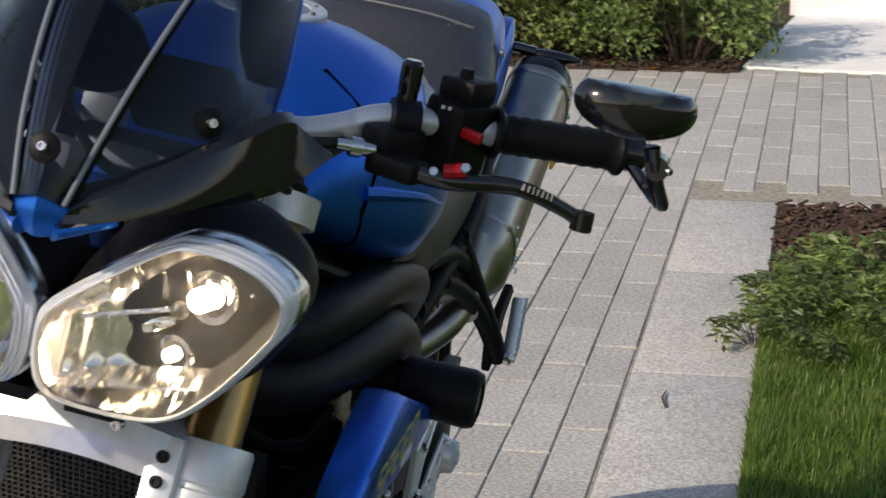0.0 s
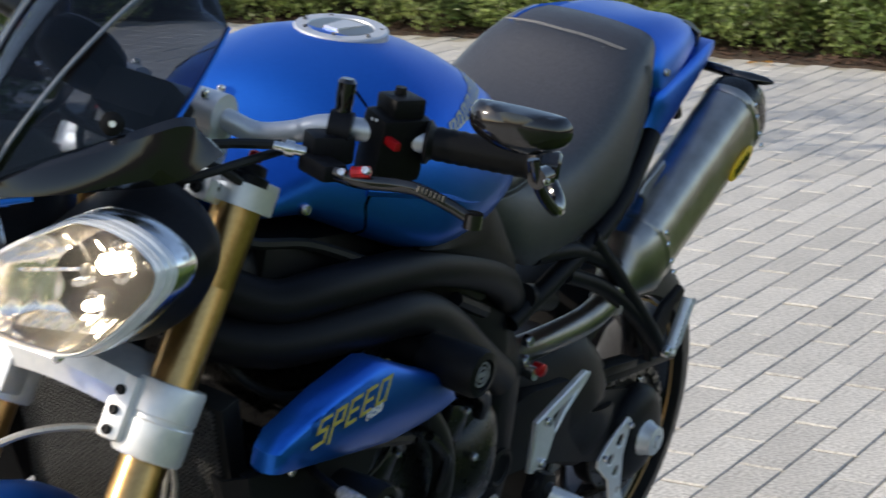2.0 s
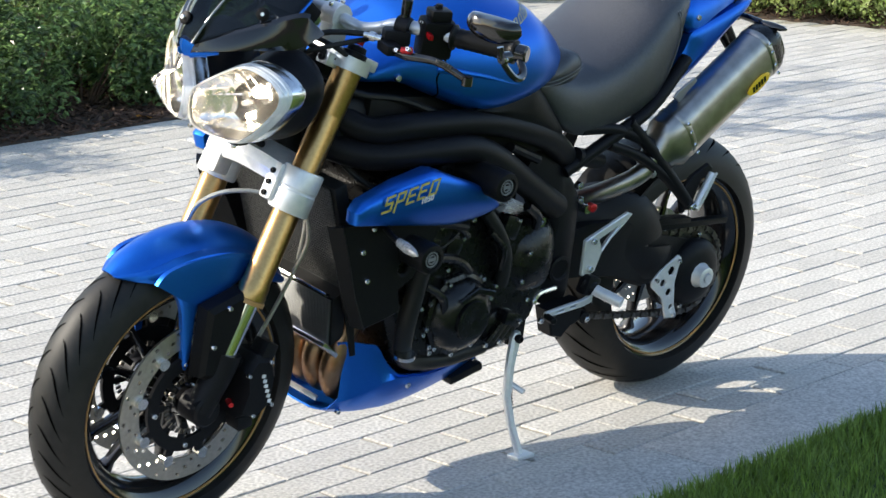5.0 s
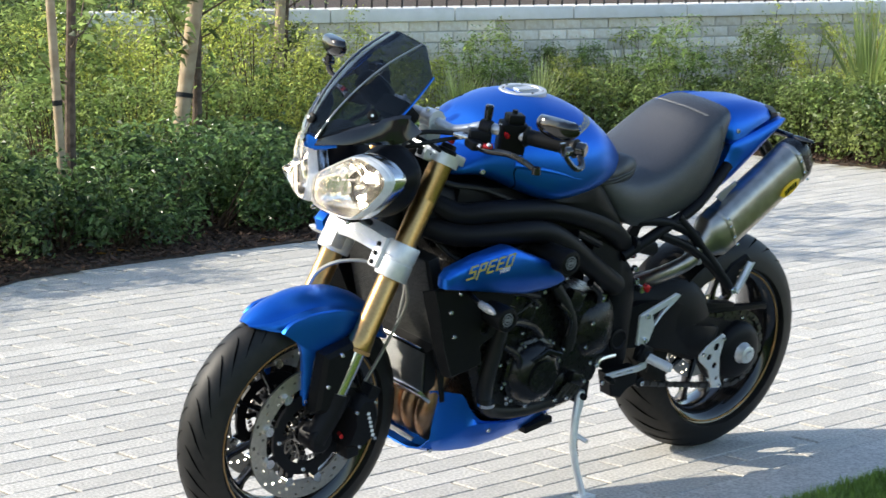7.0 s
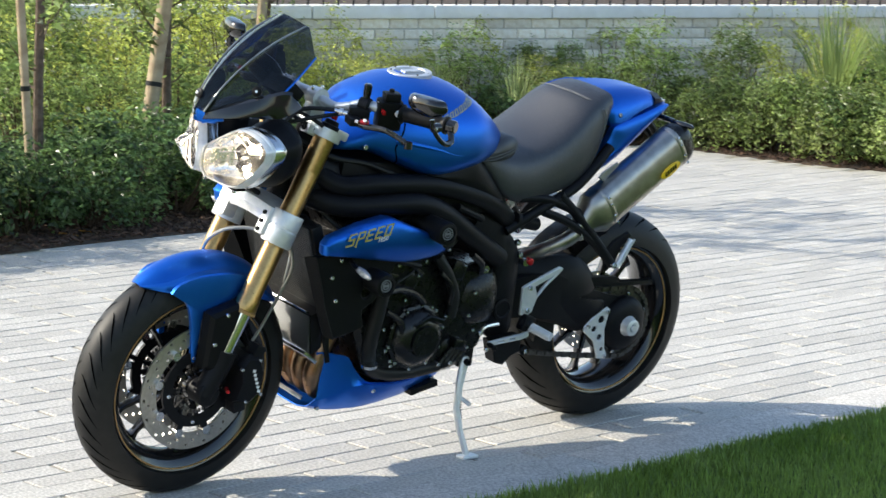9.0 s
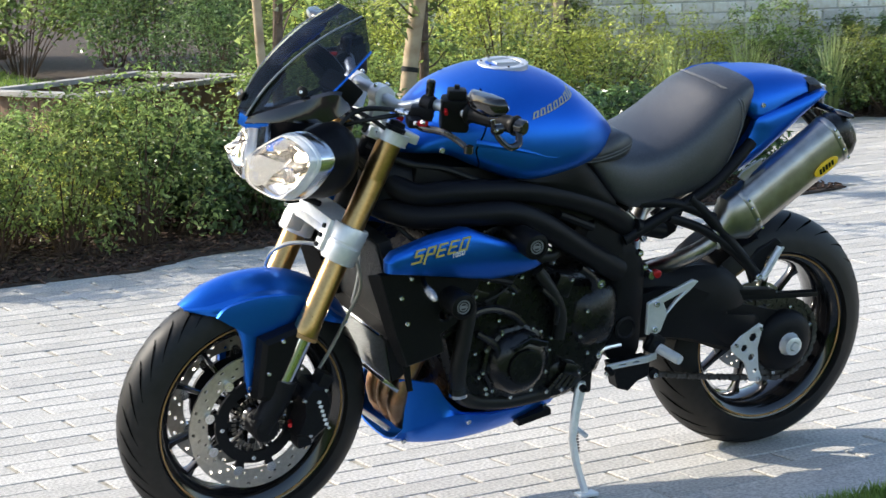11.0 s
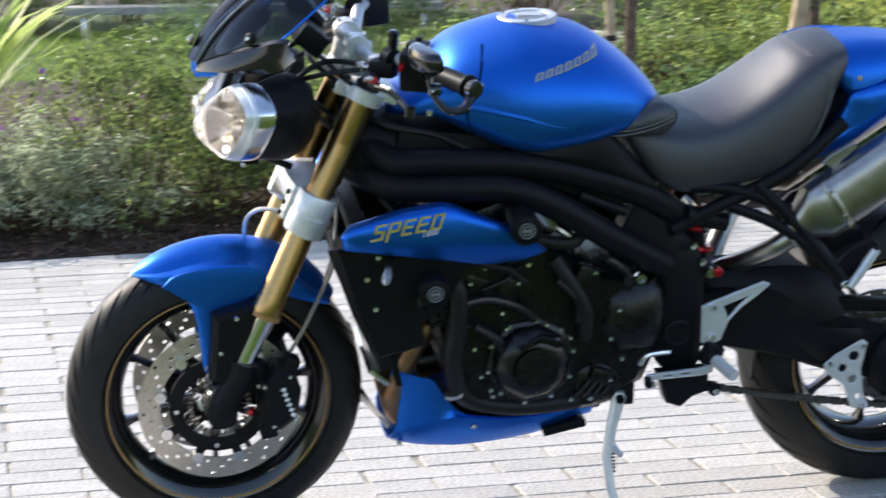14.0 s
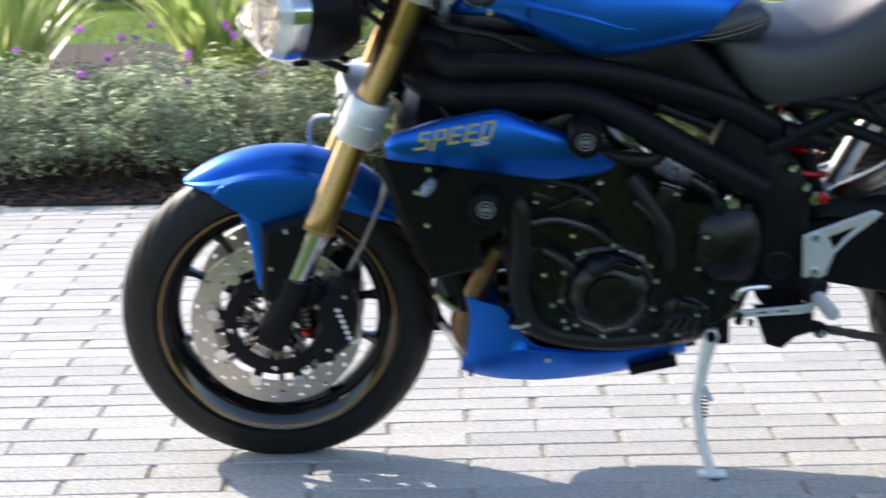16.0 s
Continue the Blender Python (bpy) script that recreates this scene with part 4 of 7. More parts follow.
for side in (-1, 1):
    m = (lambda g: moved(g, WIDER)) if side < 0 else (lambda g: flipped(moved(g, WIDER)))
    mv, mf = lathe([(-0.030, 0.012), (-0.026, 0.030), (-0.016, 0.044), (0.0, 0.052), (0.012, 0.054), (0.016, 0.050)], (0, 0, 0), (1, 0, 0), 32)
    cut = [(x, y, min(z, 0.026 + 0.1 * max(z, 0.0))) for x, y, z in mv]
    at = Matrix.Translation((0.334, side * 0.390, 1.084)) @ Matrix.Rotation(radians(side * -14), 4, "Z") @ Matrix.Diagonal((0.70, 1.02, 0.56, 1))
    mir = fpart("bar_end_mirror", moved((cut, mf), at), GLOSS, "gloss black flat-topped bar-end mirror")
    fpart("mirror_glass", m(moved(lathe([(0.0, 0.049), (0.001, 0.049)], (0, 0, 0), (1, 0, 0), 32), Matrix.Translation((0.366, -0.376, 1.080)) @ Matrix.Rotation(radians(14), 4, "Z") @ Matrix.Diagonal((1, 1.0, 0.42, 1)))), MIRRORGLASS, "", mir)
    fpart("mirror_arm", m(join(tube([(0.436, -0.372, 1.020), (0.425, -0.398, 0.998), (0.392, -0.412, 0.996), (0.366, -0.404, 1.022), (0.358, -0.396, 1.052)], 0.0062, 10, flat=1.3),
                              lathe([(-0.010, 0.011), (0.010, 0.011)], (0.366, -0.404, 1.034), (1, 0, 0), 12))), GLOSS, "", mir)
    fpart("arm_bolt", m(bolt((0.360, -0.412, 1.034), (-0.7, -0.7, 0), 0.005)), STEEL, "", mir)
    sw = fpart("switch_box", m(join(box((0.372, -0.222, 1.018), (0.062, 0.044, 0.074), (8, 0, -24), 0.2), box((0.372, -0.226, 1.062), (0.040, 0.038, 0.022), (0, 0, -24), 0.25))), PLASTIC, "black plastic switch box")
    fpart("switch", m(box((0.340, -0.238, 1.030), (0.008, 0.030, 0.010), (6, 0, -24), 0.3)), RED, "red switch", sw)
    fpart("switch_button", m(lathe([(0, 0.007), (0.008, 0.006)], (0.374, -0.222, 1.072), (0, 0, 1), 12)), PLASTIC, "", sw)
    fpart("switch_mark", m(join(*[box((0.3405, -0.212 - 0.006 * k, 1.048), (0.001, 0.003, 0.003), (0, 0, -24), 0) for k in range(4)])), WHITEMARK, "", sw)
    per = fpart("lever_perch", m(join(box((0.318, -0.178, 1.012), (0.050, 0.036, 0.032), (0, 0, -35), 0.25), lathe([(-0.012, 0.019), (0.012, 0.019)], (0.330, -0.182, 1.031), gdir, 16), box((0.292, -0.190, 0.998), (0.03, 0.05, 0.02), (0, 0, -20), 0.3))), BLACK, "black lever perch")
    fpart("mirror_boss", m(lathe([(0, 0.010), (0.012, 0.009), (0.014, 0.010), (0.036, 0.010), (0.040, 0.007)], (0.333, -0.180, 1.044), (0.05, 0, 1), 16)), GLOSS, "", per)
    fpart("lever", m(join(tube([(0.284, -0.196, 1.000), (0.288, -0.236, 0.997), (0.302, -0.272, 1.000), (0.310, -0.298, 1.000), (0.323, -0.328, 0.990), (0.332, -0.350, 0.980)], (0.0085, 0.0065), 10, flat=0.8),
                          lathe([(-0.008, 0.010), (0.008, 0.010)], (0.333, -0.352, 0.979), (0, 0, 1), 14))), GLOSS, "short black brake or clutch lever", per)
    fpart("lever_mark", m(join(*[box((0.3105 + 0.0018 * k - 0.006, -0.300 - 0.0040 * k, 1.0035 - 0.001 * k), (0.003, 0.003, 0.006), (0, 10, -20), 0) for k in range(7)])), FIN, "", per)
    fpart("lever_adjuster", m(tube([(0.283, -0.232, 1.006), (0.288, -0.250, 1.010)], 0.0065, 10)), RED, "red lever adjuster", per)
    fpart("lever_bolt", m(join(bolt((0.279, -0.224, 1.004), (-0.9, -0.2, 0.4), 0.006), bolt((0.281, -0.250, 1.013), (-0.9, -0.2, 0.4), 0.006))), STEEL, "", per)
    fpart("cable_adjuster", m(lathe([(0, 0.006), (0.012, 0.006), (0.012, 0.009), (0.022, 0.009), (0.022, 0.005), (0.034, 0.005)], (0.292, -0.168, 1.008), (-0.45, 0.85, 0.05), 12)), STEEL, "", per)
    fpart("cable", m(tube([(0.284, -0.142, 1.010), (0.225, -0.080, 1.000), (0.170, -0.085, 0.965), (0.20, -0.06, 0.90), (0.27, -0.05, 0.84)], 0.0055, 8)), CABLE, "", per)
hoses = [[(0.30, -0.15, 1.0), (0.20, -0.125, 0.985), (0.16, -0.07, 0.95), (0.22, -0.02, 0.88)], [(0.31, 0.15, 1.0), (0.21, 0.09, 0.99), (0.19, -0.03, 0.985), (0.25, -0.10, 0.945), (0.30, -0.10, 0.90)],
         [(0.28, 0.10, 1.0), (0.17, 0.03, 0.975), (0.14, -0.06, 0.95), (0.19, -0.10, 0.90), (0.26, -0.06, 0.83)], [(0.20, 0.05, 0.99), (0.235, -0.10, 0.975), (0.30, -0.13, 0.92)]]
for h in hoses:
    fpart("hose", tube(h, 0.0050, 8), CABLE)
fpart("brake_line", tube([(0.145, -0.070, 0.690), (0.115, -0.040, 0.692), (0.085, 0.000, 0.678), (0.070, 0.045, 0.640), (0.075, 0.080, 0.580)], 0.0045, 8), BRAID, "clear-sleeved brake line")
fpart("brake_hose", join(tube([(0.215, -0.092, 0.66), (0.222, -0.105, 0.60), (0.195, -0.100, 0.53), (0.165, -0.092, 0.46), (0.135, -0.088, 0.405)], 0.0040, 8), tube([(0.235, -0.06, 0.70), (0.225, -0.088, 0.63), (0.205, -0.10, 0.56)], 0.0034, 8)), BRAID, "clear-sleeved brake hose")

# tank: sections along the bike of top height, half width, lower edge
TANK = smooth_rows([(0.335, 0.893, 0.060, 0.874), (0.370, 0.925, 0.105, 0.878), (0.425, 0.974, 0.135, 0.878), (0.477, 1.016, 0.165, 0.858), (0.555, 1.042, 0.196, 0.828), (0.618, 1.048, 0.206, 0.818), (0.716, 1.030, 0.198, 0.832),
                    (0.780, 0.996, 0.176, 0.845), (0.835, 0.952, 0.144, 0.848), (0.876, 0.906, 0.108, 0.842), (0.902, 0.850, 0.080, 0.815)], 4)
TPROF = [(0.80, 0.0), (0.93, 0.05), (0.99, 0.16), (1.0, 0.28), (0.990, 0.42), (0.945, 0.57), (0.865, 0.70), (0.73, 0.82), (0.55, 0.91), (0.34, 0.968), (0.13, 0.995)]


def tank_ring(x, zt, w, zb):
    left = [(x, -w * a, zb + (zt - zb) * h) for a, h in TPROF]
    return left + [(x, 0.0, zt)] + [(x, -y, z) for x, y, z in reversed(left)]


def tank_y(x, z):
    zt, w, zb = mix(TANK, x)
    return -w * mix([(h, a) for a, h in TPROF], (z - zb) / max(zt - zb, 1e-3))[0]


tank = part("fuel_tank", loft([tank_ring(*r) for r in TANK]), BLUE, bike, "satin blue fuel tank", 50)
seam = [(0.516, 1.016), (0.506, 0.984), (0.496, 0.944), (0.480, 0.908), (0.477, 0.893), (0.488, 0.864), (0.496, 0.850)]
part("seam", both(tube([(x, tank_y(x, z) - 0.0003, z) for x, z in seam], (0.0024, 0.0014), 8)), GROOVE, tank)
ridge = [(0.478, 0.914), (0.520, 0.908), (0.579, 0.897), (0.640, 0.880), (0.700, 0.872)]
part("shoulder_ridge", both(tube([(x, tank_y(x, z) + 0.005, z) for x, z in ridge], (0.010, 0.004), 10)), BLUE, tank)
capn = Vector((-0.06, 0, 1)).normalized()
cap = part("fuel_cap", lathe([(-0.01, 0.058), (0.002, 0.058), (0.004, 0.056), (0.004, 0.041), (0.002, 0.040)], (0.622, 0, 1.0455), capn, 40), BARSILVER, tank, "silver ring of the fuel cap")
part("cap_lid", lathe([(-0.006, 0.040), (0.003, 0.039), (0.004, 0.030)], (0.622, 0, 1.0455), capn, 32), TITAN, cap, "grey metal cap lid")
part("cap_flap", loft([[(0.600, -0.010, z), (0.600, 0.010, z), (0.650, 0.016, z), (0.650, -0.016, z)] for z in (1.046, 1.0515)]), BARSILVER, cap)
for k in range(7):
    a = 2 * math.pi * k / 7
    part("cap_screw", bolt((0.622 + 0.049 * math.cos(a), 0.049 * math.sin(a), 1.051), (-0.06, 0, 1), 0.0032, 0.001), FIN, cap)
part("tank_bolt", both(bolt((0.410, tank_y(0.41, 0.893) - 0.001, 0.893), r=0.009)), STEEL, tank)


def bars_on(fn, x0, z0, dx, dz, n, h, w, slant, gap=0.35):
    """Small slanted bars in a row on a curved side; fn gives its y."""
    out, rows = [], 5
    for k in range(n):
        bx, bz = x0 + dx * k, z0 + dz * k
        wide, v, f = w * (1 - gap), [], []
        for r in range(rows + 1):
            for c in range(3):
                x, z = bx + wide * c / 2 + slant * h * r / rows, bz + h * r / rows + wide * c / 2 * dz / dx
                v.append((x, fn(x, z) - 0.0022, z))
        f = [(r * 3 + c, r * 3 + c + 1, r * 3 + c + 4, r * 3 + c + 3) for r in range(rows) for c in range(2)]
        out.append((v, f))
    return join(*out)


part("tank_lettering", both(join(bars_on(tank_y, 0.602, 0.967, 0.0098, 0.0024, 14, 0.0105, 0.0090, 0.35, 0.50), bars_on(tank_y, 0.606, 0.976, 0.0196, 0.0050, 7, 0.0022, 0.0180, 0.35, 0.25), bars_on(tank_y, 0.600, 0.964, 0.0196, 0.0050, 7, 0.0022, 0.0196, 0.35, 0.1))), PALEGOLD, tank, "pale gold lettering shapes on the tank", 0)

# side panel, seat, tail
part("side_panel", both(puff([(0.575, 0.826), (0.650, 0.850), (0.725, 0.868), (0.770, 0.838), (0.815, 0.790), (0.862, 0.730), (0.780, 0.745), (0.660, 0.786)], -0.165, -0.186, lean=0.0, smooth=3, thick=0.05, slope=0.10)), PLASTIC, bike, "dark grey plastic side panel")
horn = [(0.750, 0.842), (0.756, 0.866), (0.800, 0.886), (0.850, 0.906), (0.886, 0.896), (0.896, 0.870), (0.870, 0.842), (0.800, 0.836)]
horn_parts = both(puff(horn, -0.142, -0.168, smooth=3, thick=0.06))
SEAT = smooth_rows([(0.790, 0.852, 0.105, 0.838), (0.815, 0.868, 0.128, 0.802), (0.860, 0.864, 0.150, 0.745), (0.910, 0.858, 0.156, 0.722), (0.960, 0.864, 0.158, 0.722), (1.010, 0.880, 0.158, 0.730), (1.060, 0.908, 0.158, 0.742), (1.110, 0.945, 0.156, 0.756),
                    (1.150, 0.976, 0.150, 0.776), (1.185, 0.992, 0.140, 0.822), (1.215, 0.998, 0.128, 0.890), (1.245, 0.998, 0.112, 0.950)], 4)
SPROF = [(0.92, 0.0), (0.98, 0.10), (1.0, 0.28), (0.99, 0.48), (0.958, 0.66), (0.89, 0.80), (0.75, 0.895), (0.51, 0.955), (0.25, 0.988)]


def seat_ring(x, zt, w, zb):
    left = [(x, -w * a, zb + (zt - zb) * h) for a, h in SPROF]
    return left + [(x, 0.0, zt)] + [(x, -y, z) for x, y, z in reversed(left)]


def seat_y(x, z):
    zt, w, zb = mix(SEAT, x)
    return -w * mix([(h, a) for a, h in SPROF], min(max((z - zb) / max(zt - zb, 1e-3), 0), 1))[0]


seat = part("seat", loft([seat_ring(*r) for r in SEAT]), LEATHER, bike, "black vinyl rider's seat with grey stitching", 50)


part("seat_horn", horn_parts, LEATHER, seat, "padded front corner of the seat")
for d in (0.0, 0.008):
    part("stitching", both(tube([(0.760, -0.163, 0.846 + d), (0.800, -0.170, 0.850 + d), (0.850, -0.168, 0.862 + d), (0.885, -0.160, 0.874 + d)], 0.0009, 6)), STITCH, seat)
    part("stitching", tube([(1.168 + d, -0.10, 0.9765), (1.156 + d, -0.05, 0.9845), (1.152 + d, 0, 0.9860), (1.156 + d, 0.05, 0.9845), (1.168 + d, 0.10, 0.9765)], 0.0007, 6), STITCH, seat)


def seat_line(pts, r=0.0010):
    return tube([(x, seat_y(x, z) - 0.001, z) for x, z in pts], r, 6)


for d in (0.0, 0.008):
    part("stitching", both(seat_line([(1.162 + d, 0.975 + d * 0.3), (1.195 + d, 0.955), (1.205 + d, 0.905), (1.190 + d, 0.850), (1.165 + d, 0.800)])), STITCH, seat)
TAIL = smooth_rows([(1.205, 0.990, 0.070, 0.975), (1.245, 0.996, 0.120, 0.905), (1.290, 0.999, 0.122, 0.905), (1.350, 0.997, 0.110, 0.928), (1.410, 0.989, 0.092, 0.942), (1.460, 0.974, 0.072, 0.946), (1.500, 0.952, 0.052, 0.942)], 4)
tail = part("seat_cowl", loft([[(x, -w * a, zb + (zt - zb) * h) for a, h in ((0.90, 0), (1.0, 0.15), (0.97, 0.45), (0.84, 0.74), (0.62, 0.92), (0.40, 0.99))] + [(x, 0, zt - 0.004)] +
                               [(x, w * a, zb + (zt - zb) * h) for a, h in ((0.40, 0.99), (0.62, 0.92), (0.84, 0.74), (0.97, 0.45), (1.0, 0.15), (0.90, 0))] for x, zt, w, zb in TAIL]), BLUE, bike, "satin blue passenger seat cowl", 40)
part("cowl_bolt", both(bolt((1.268, -0.121, 0.936), r=0.008)), STEEL, tail)
part("cowl_strip", loft([[(x, y - w, z - 0.010), (x, y - w * 0.8, z), (x, y, z + 0.003), (x, y + w * 0.8, z - 0.002), (x, y + w, z - 0.014)] for x, y, w, z in ((1.175, 0.092, 0.003, 0.974), (1.200, 0.088, 0.010, 0.984), (1.235, 0.080, 0.016, 0.992), (1.290, 0.068, 0.018, 0.993))]), BLUE, tail, "", 30)
part("tail_cap", loft([[(x, -w, zb), (x, -w, zt - 0.012), (x, -w * 0.7, zt), (x, w * 0.7, zt), (x, w, zt - 0.012), (x, w, zb)] for x, w, zt, zb in ((1.425, 0.088, 0.980, 0.915), (1.465, 0.074, 0.974, 0.900), (1.492, 0.058, 0.958, 0.896))]), PLASTIC, tail, "dark grey tail end cap", 30)
part("tail_panel", both(puff([(1.150, 0.756), (1.200, 0.800), (1.245, 0.868), (1.262, 0.905), (1.340, 0.925), (1.440, 0.950), (1.478, 0.948), (1.430, 0.915), (1.340, 0.848), (1.250, 0.790)], -0.108, -0.124, lean=-0.10, smooth=3, thick=0.03, slope=0.14)), BLUE, bike, "satin blue tail panel")
part("under_tail", loft([[(x, -w, zt), (x, -w * 0.8, zb), (x, w * 0.8, zb), (x, w, zt)] for x, w, zt, zb in ((1.10, 0.12, 0.80, 0.74), (1.20, 0.11, 0.88, 0.79), (1.30, 0.095, 0.93, 0.85), (1.42, 0.07, 0.945, 0.90), (1.50, 0.045, 0.95, 0.915))]), PLASTIC, bike)
light = part("tail_light", loft([[(x, -w, 0.955 - d), (x, -w, 0.900 + d), (x, w, 0.900 + d), (x, w, 0.955 - d)] for x, w, d in ((1.478, 0.055, 0.0), (1.510, 0.044, 0.004), (1.518, 0.030, 0.012))]), CLEARPLASTIC, bike, "clear tail light lens")
part("plate_bracket", join(tube([(1.44, -0.03, 0.905), (1.50, -0.02, 0.865), (1.56, -0.01, 0.80)], 0.010, 8), tube([(1.44, 0.03, 0.905), (1.50, 0.02, 0.865), (1.56, 0.01, 0.80)], 0.010, 8)), BLACK, bike)
for side in (-1, 1):
    m = (lambda g: g) if side < 0 else flipped
    ind = part("indicator", m(join(tube([(1.455, -0.045, 0.915), (1.462, -0.10, 0.914), (1.466, -0.135, 0.912)], 0.008, 10), loft([[(1.468 + 0.011 * s * math.cos(a) + 0.004 * k, -0.130 - 0.022 * k, 0.910 + 0.008 * s * math.sin(a)) for a in (2 * math.pi * q / 12 for q in range(12))] for k, s in ((0, 0.5), (0.4, 1.0), (1.5, 1.1), (2.6, 0.8), (3.1, 0.3))]))), GLOSS, bike, "slim black rear indicator")
    part("indicator_lens", m(loft([[(1.4795 + 0.004 * k, -0.135 - 0.020 * k, 0.910 + 0.005 * e) for e in (-1, -0.4, 0.4, 1)] for k in (0, 1, 2, 2.6)], caps=False)), CLEARPLASTIC, ind)

# frame
up = [(0.275, -0.070, 0.840), (0.340, -0.135, 0.800), (0.425, -0.165, 0.806), (0.600, -0.172, 0.796), (0.740, -0.162, 0.760), (0.839, -0.142, 0.718), (0.910, -0.118, 0.670)]
lo = [(0.270, -0.075, 0.770), (0.340, -0.150, 0.754), (0.470, -0.185, 0.758), (0.560, -0.190, 0.753), (0.645, -0.184, 0.718), (0.767, -0.162, 0.640), (0.890, -0.132, 0.566)]
fr = part("main_frame", both(join(tube(up, 0.0265, 16), tube(lo, 0.0280, 16))), BLACK, bike, "satin black twin-tube aluminium frame")
part("pivot_plate", both(puff([(0.800, 0.640), (0.832, 0.694), (0.888, 0.692), (0.918, 0.640), (0.955, 0.600), (0.975, 0.552), (0.978, 0.430), (0.970, 0.335), (0.895, 0.340), (0.878, 0.400), (0.884, 0.500), (0.860, 0.565)], -0.118, -0.140, smooth=3, thick=0.05)), BLACK, fr, "cast swingarm pivot plate")
part("pivot_cap", both(lathe([(0, 0.030), (0.006, 0.030), (0.008, 0.024), (0.004, 0.020)], (0.922, -0.136, 0.420), (0, -1, 0), 24)), BLACK, fr)
part("frame_web", both(join(plate([(0.55, 0.775), (0.64, 0.745), (0.76, 0.700), (0.83, 0.705), (0.72, 0.762), (0.60, 0.792)], -0.150, -0.136), tube([(0.70, -0.166, 0.730), (0.80, -0.150, 0.686)], 0.010, 8))), BLACK, fr)
part("head_casting", both(puff([(0.250, 0.870), (0.330, 0.868), (0.430, 0.842), (0.440, 0.790), (0.380, 0.745), (0.290, 0.740), (0.245, 0.780)], -0.090, -0.122, smooth=3, thick=0.09)), BLACK, fr)
part("frame_bolt", both(bolt((0.838, -0.139, 0.543), r=0.017, h=0.012)), STEEL, fr, "bare steel frame bolt")
for x, y, z in ((0.573, -0.296, 0.704), (0.401, -0.292, 0.583)):
    sl = part("crash_bung", lathe([(-0.16, 0.020), (-0.085, 0.022), (-0.08, 0.029), (-0.01, 0.031), (-0.002, 0.028), (0.0, 0.020), (-0.006, 0.018)], (x, y, z), (0, -1, 0), 28), PLASTIC, bike, "black nylon crash bung")
    part("bung_badge", join(*[lathe([(-0.005, r), (-0.003, r), (-0.003, r - 0.0025), (-0.005, r - 0.0025)], (x, y, z), (0, -1, 0), 20, closed=True) for r in (0.016, 0.010)], box((x, y + 0.004, z), (0.014, 0.002, 0.006), (0, 0, 0), 0)), STITCH, sl)
    part("crash_bung", flipped(lathe([(-0.16, 0.020), (-0.085, 0.022), (-0.08, 0.029), (-0.01, 0.031), (0.0, 0.020)], (x, y, z), (0, -1, 0), 28)), PLASTIC, bike)

# subframe and pegs
sub = part("subframe", both(join(tube([(0.900, -0.135, 0.640), (1.000, -0.146, 0.695), (1.123, -0.150, 0.757), (1.240, -0.130, 0.850)], 0.0145, 12), tube([(0.930, -0.140, 0.730), (1.025, -0.150, 0.722), (1.131, -0.160, 0.680)], 0.0125, 12))), BLACK, bike, "black tubular subframe")
part("peg_hanger", both(join(tube([(1.060, -0.152, 0.735), (1.131, -0.165, 0.667), (1.200, -0.185, 0.590), (1.245, -0.198, 0.535)], 0.0135, 12), tube([(1.010, -0.150, 0.690), (1.100, -0.162, 0.655), (1.180, -0.180, 0.600), (1.245, -0.198, 0.535)], 0.0120, 12),
                             plate([(1.215, 0.560), (1.250, 0.600), (1.300, 0.622), (1.316, 0.610), (1.280, 0.585), (1.262, 0.530), (1.235, 0.515)], -0.192, -0.180))), BLACK, sub)
peg = part("passenger_peg", both(tube([(1.250, -0.212, 0.532), (1.270, -0.209, 0.560), (1.300, -0.204, 0.604)], 0.0095, 12)), SILVER, bike, "folded silver passenger peg")
for k in range(10):
    part("peg_rib", both(box((1.258 + 0.0044 * k, -0.219 + 0.0007 * k, 0.546 + 0.0062 * k), (0.017, 0.006, 0.003), (0, -35, 0), 0)), SILVER, peg)
part("peg_bolt", both(bolt((1.240, -0.210, 0.538), r=0.012, h=0.008)), STEEL, sub)
for x, y, z in ((0.942, -0.140, 0.607), (0.968, -0.125, 0.566)):
    part("subframe_bolt", both(bolt((x, y, z), r=0.011, h=0.01)), STEEL, sub)
fp = part("footrest_plate", both(plate([(0.962, 0.486), (0.975, 0.492), (1.085, 0.533), (1.100, 0.527), (1.080, 0.508), (1.044, 0.480), (1.018, 0.452), (1.004, 0.412), (0.985, 0.402), (0.964, 0.408)], -0.168, -0.158, [[(1.006, 0.484), (1.062, 0.506), (1.036, 0.482), (1.018, 0.458)]])), SILVER, bike, "polished alloy footrest plate")
part("footrest_hanger", both(join(box((0.985, -0.172, 0.385), (0.040, 0.030, 0.046), (0, 20, 0), 0.25), tube([(0.975, -0.165, 0.392), (0.990, -0.185, 0.380)], 0.016, 12))), BLACK, fp)
rest = part("footrest", both(tube([(0.985, -0.182, 0.381), (1.010, -0.250, 0.368)], 0.0115, 12)), SILVER, fp, "knurled alloy footrest")
for k in range(9):
    part("footrest_rib", both(lathe([(0, 0.013), (0.003, 0.013)], (0.989 + 0.0022 * k, -0.192 - 0.006 * k, 0.379 - 0.0012 * k), (0.33, -0.93, -0.17), 12)), SILVER, fp)
for z in (0.484, 0.421):
    part("plate_bolt", both(bolt((0.984, -0.170, z), r=0.009)), STEEL, fp)
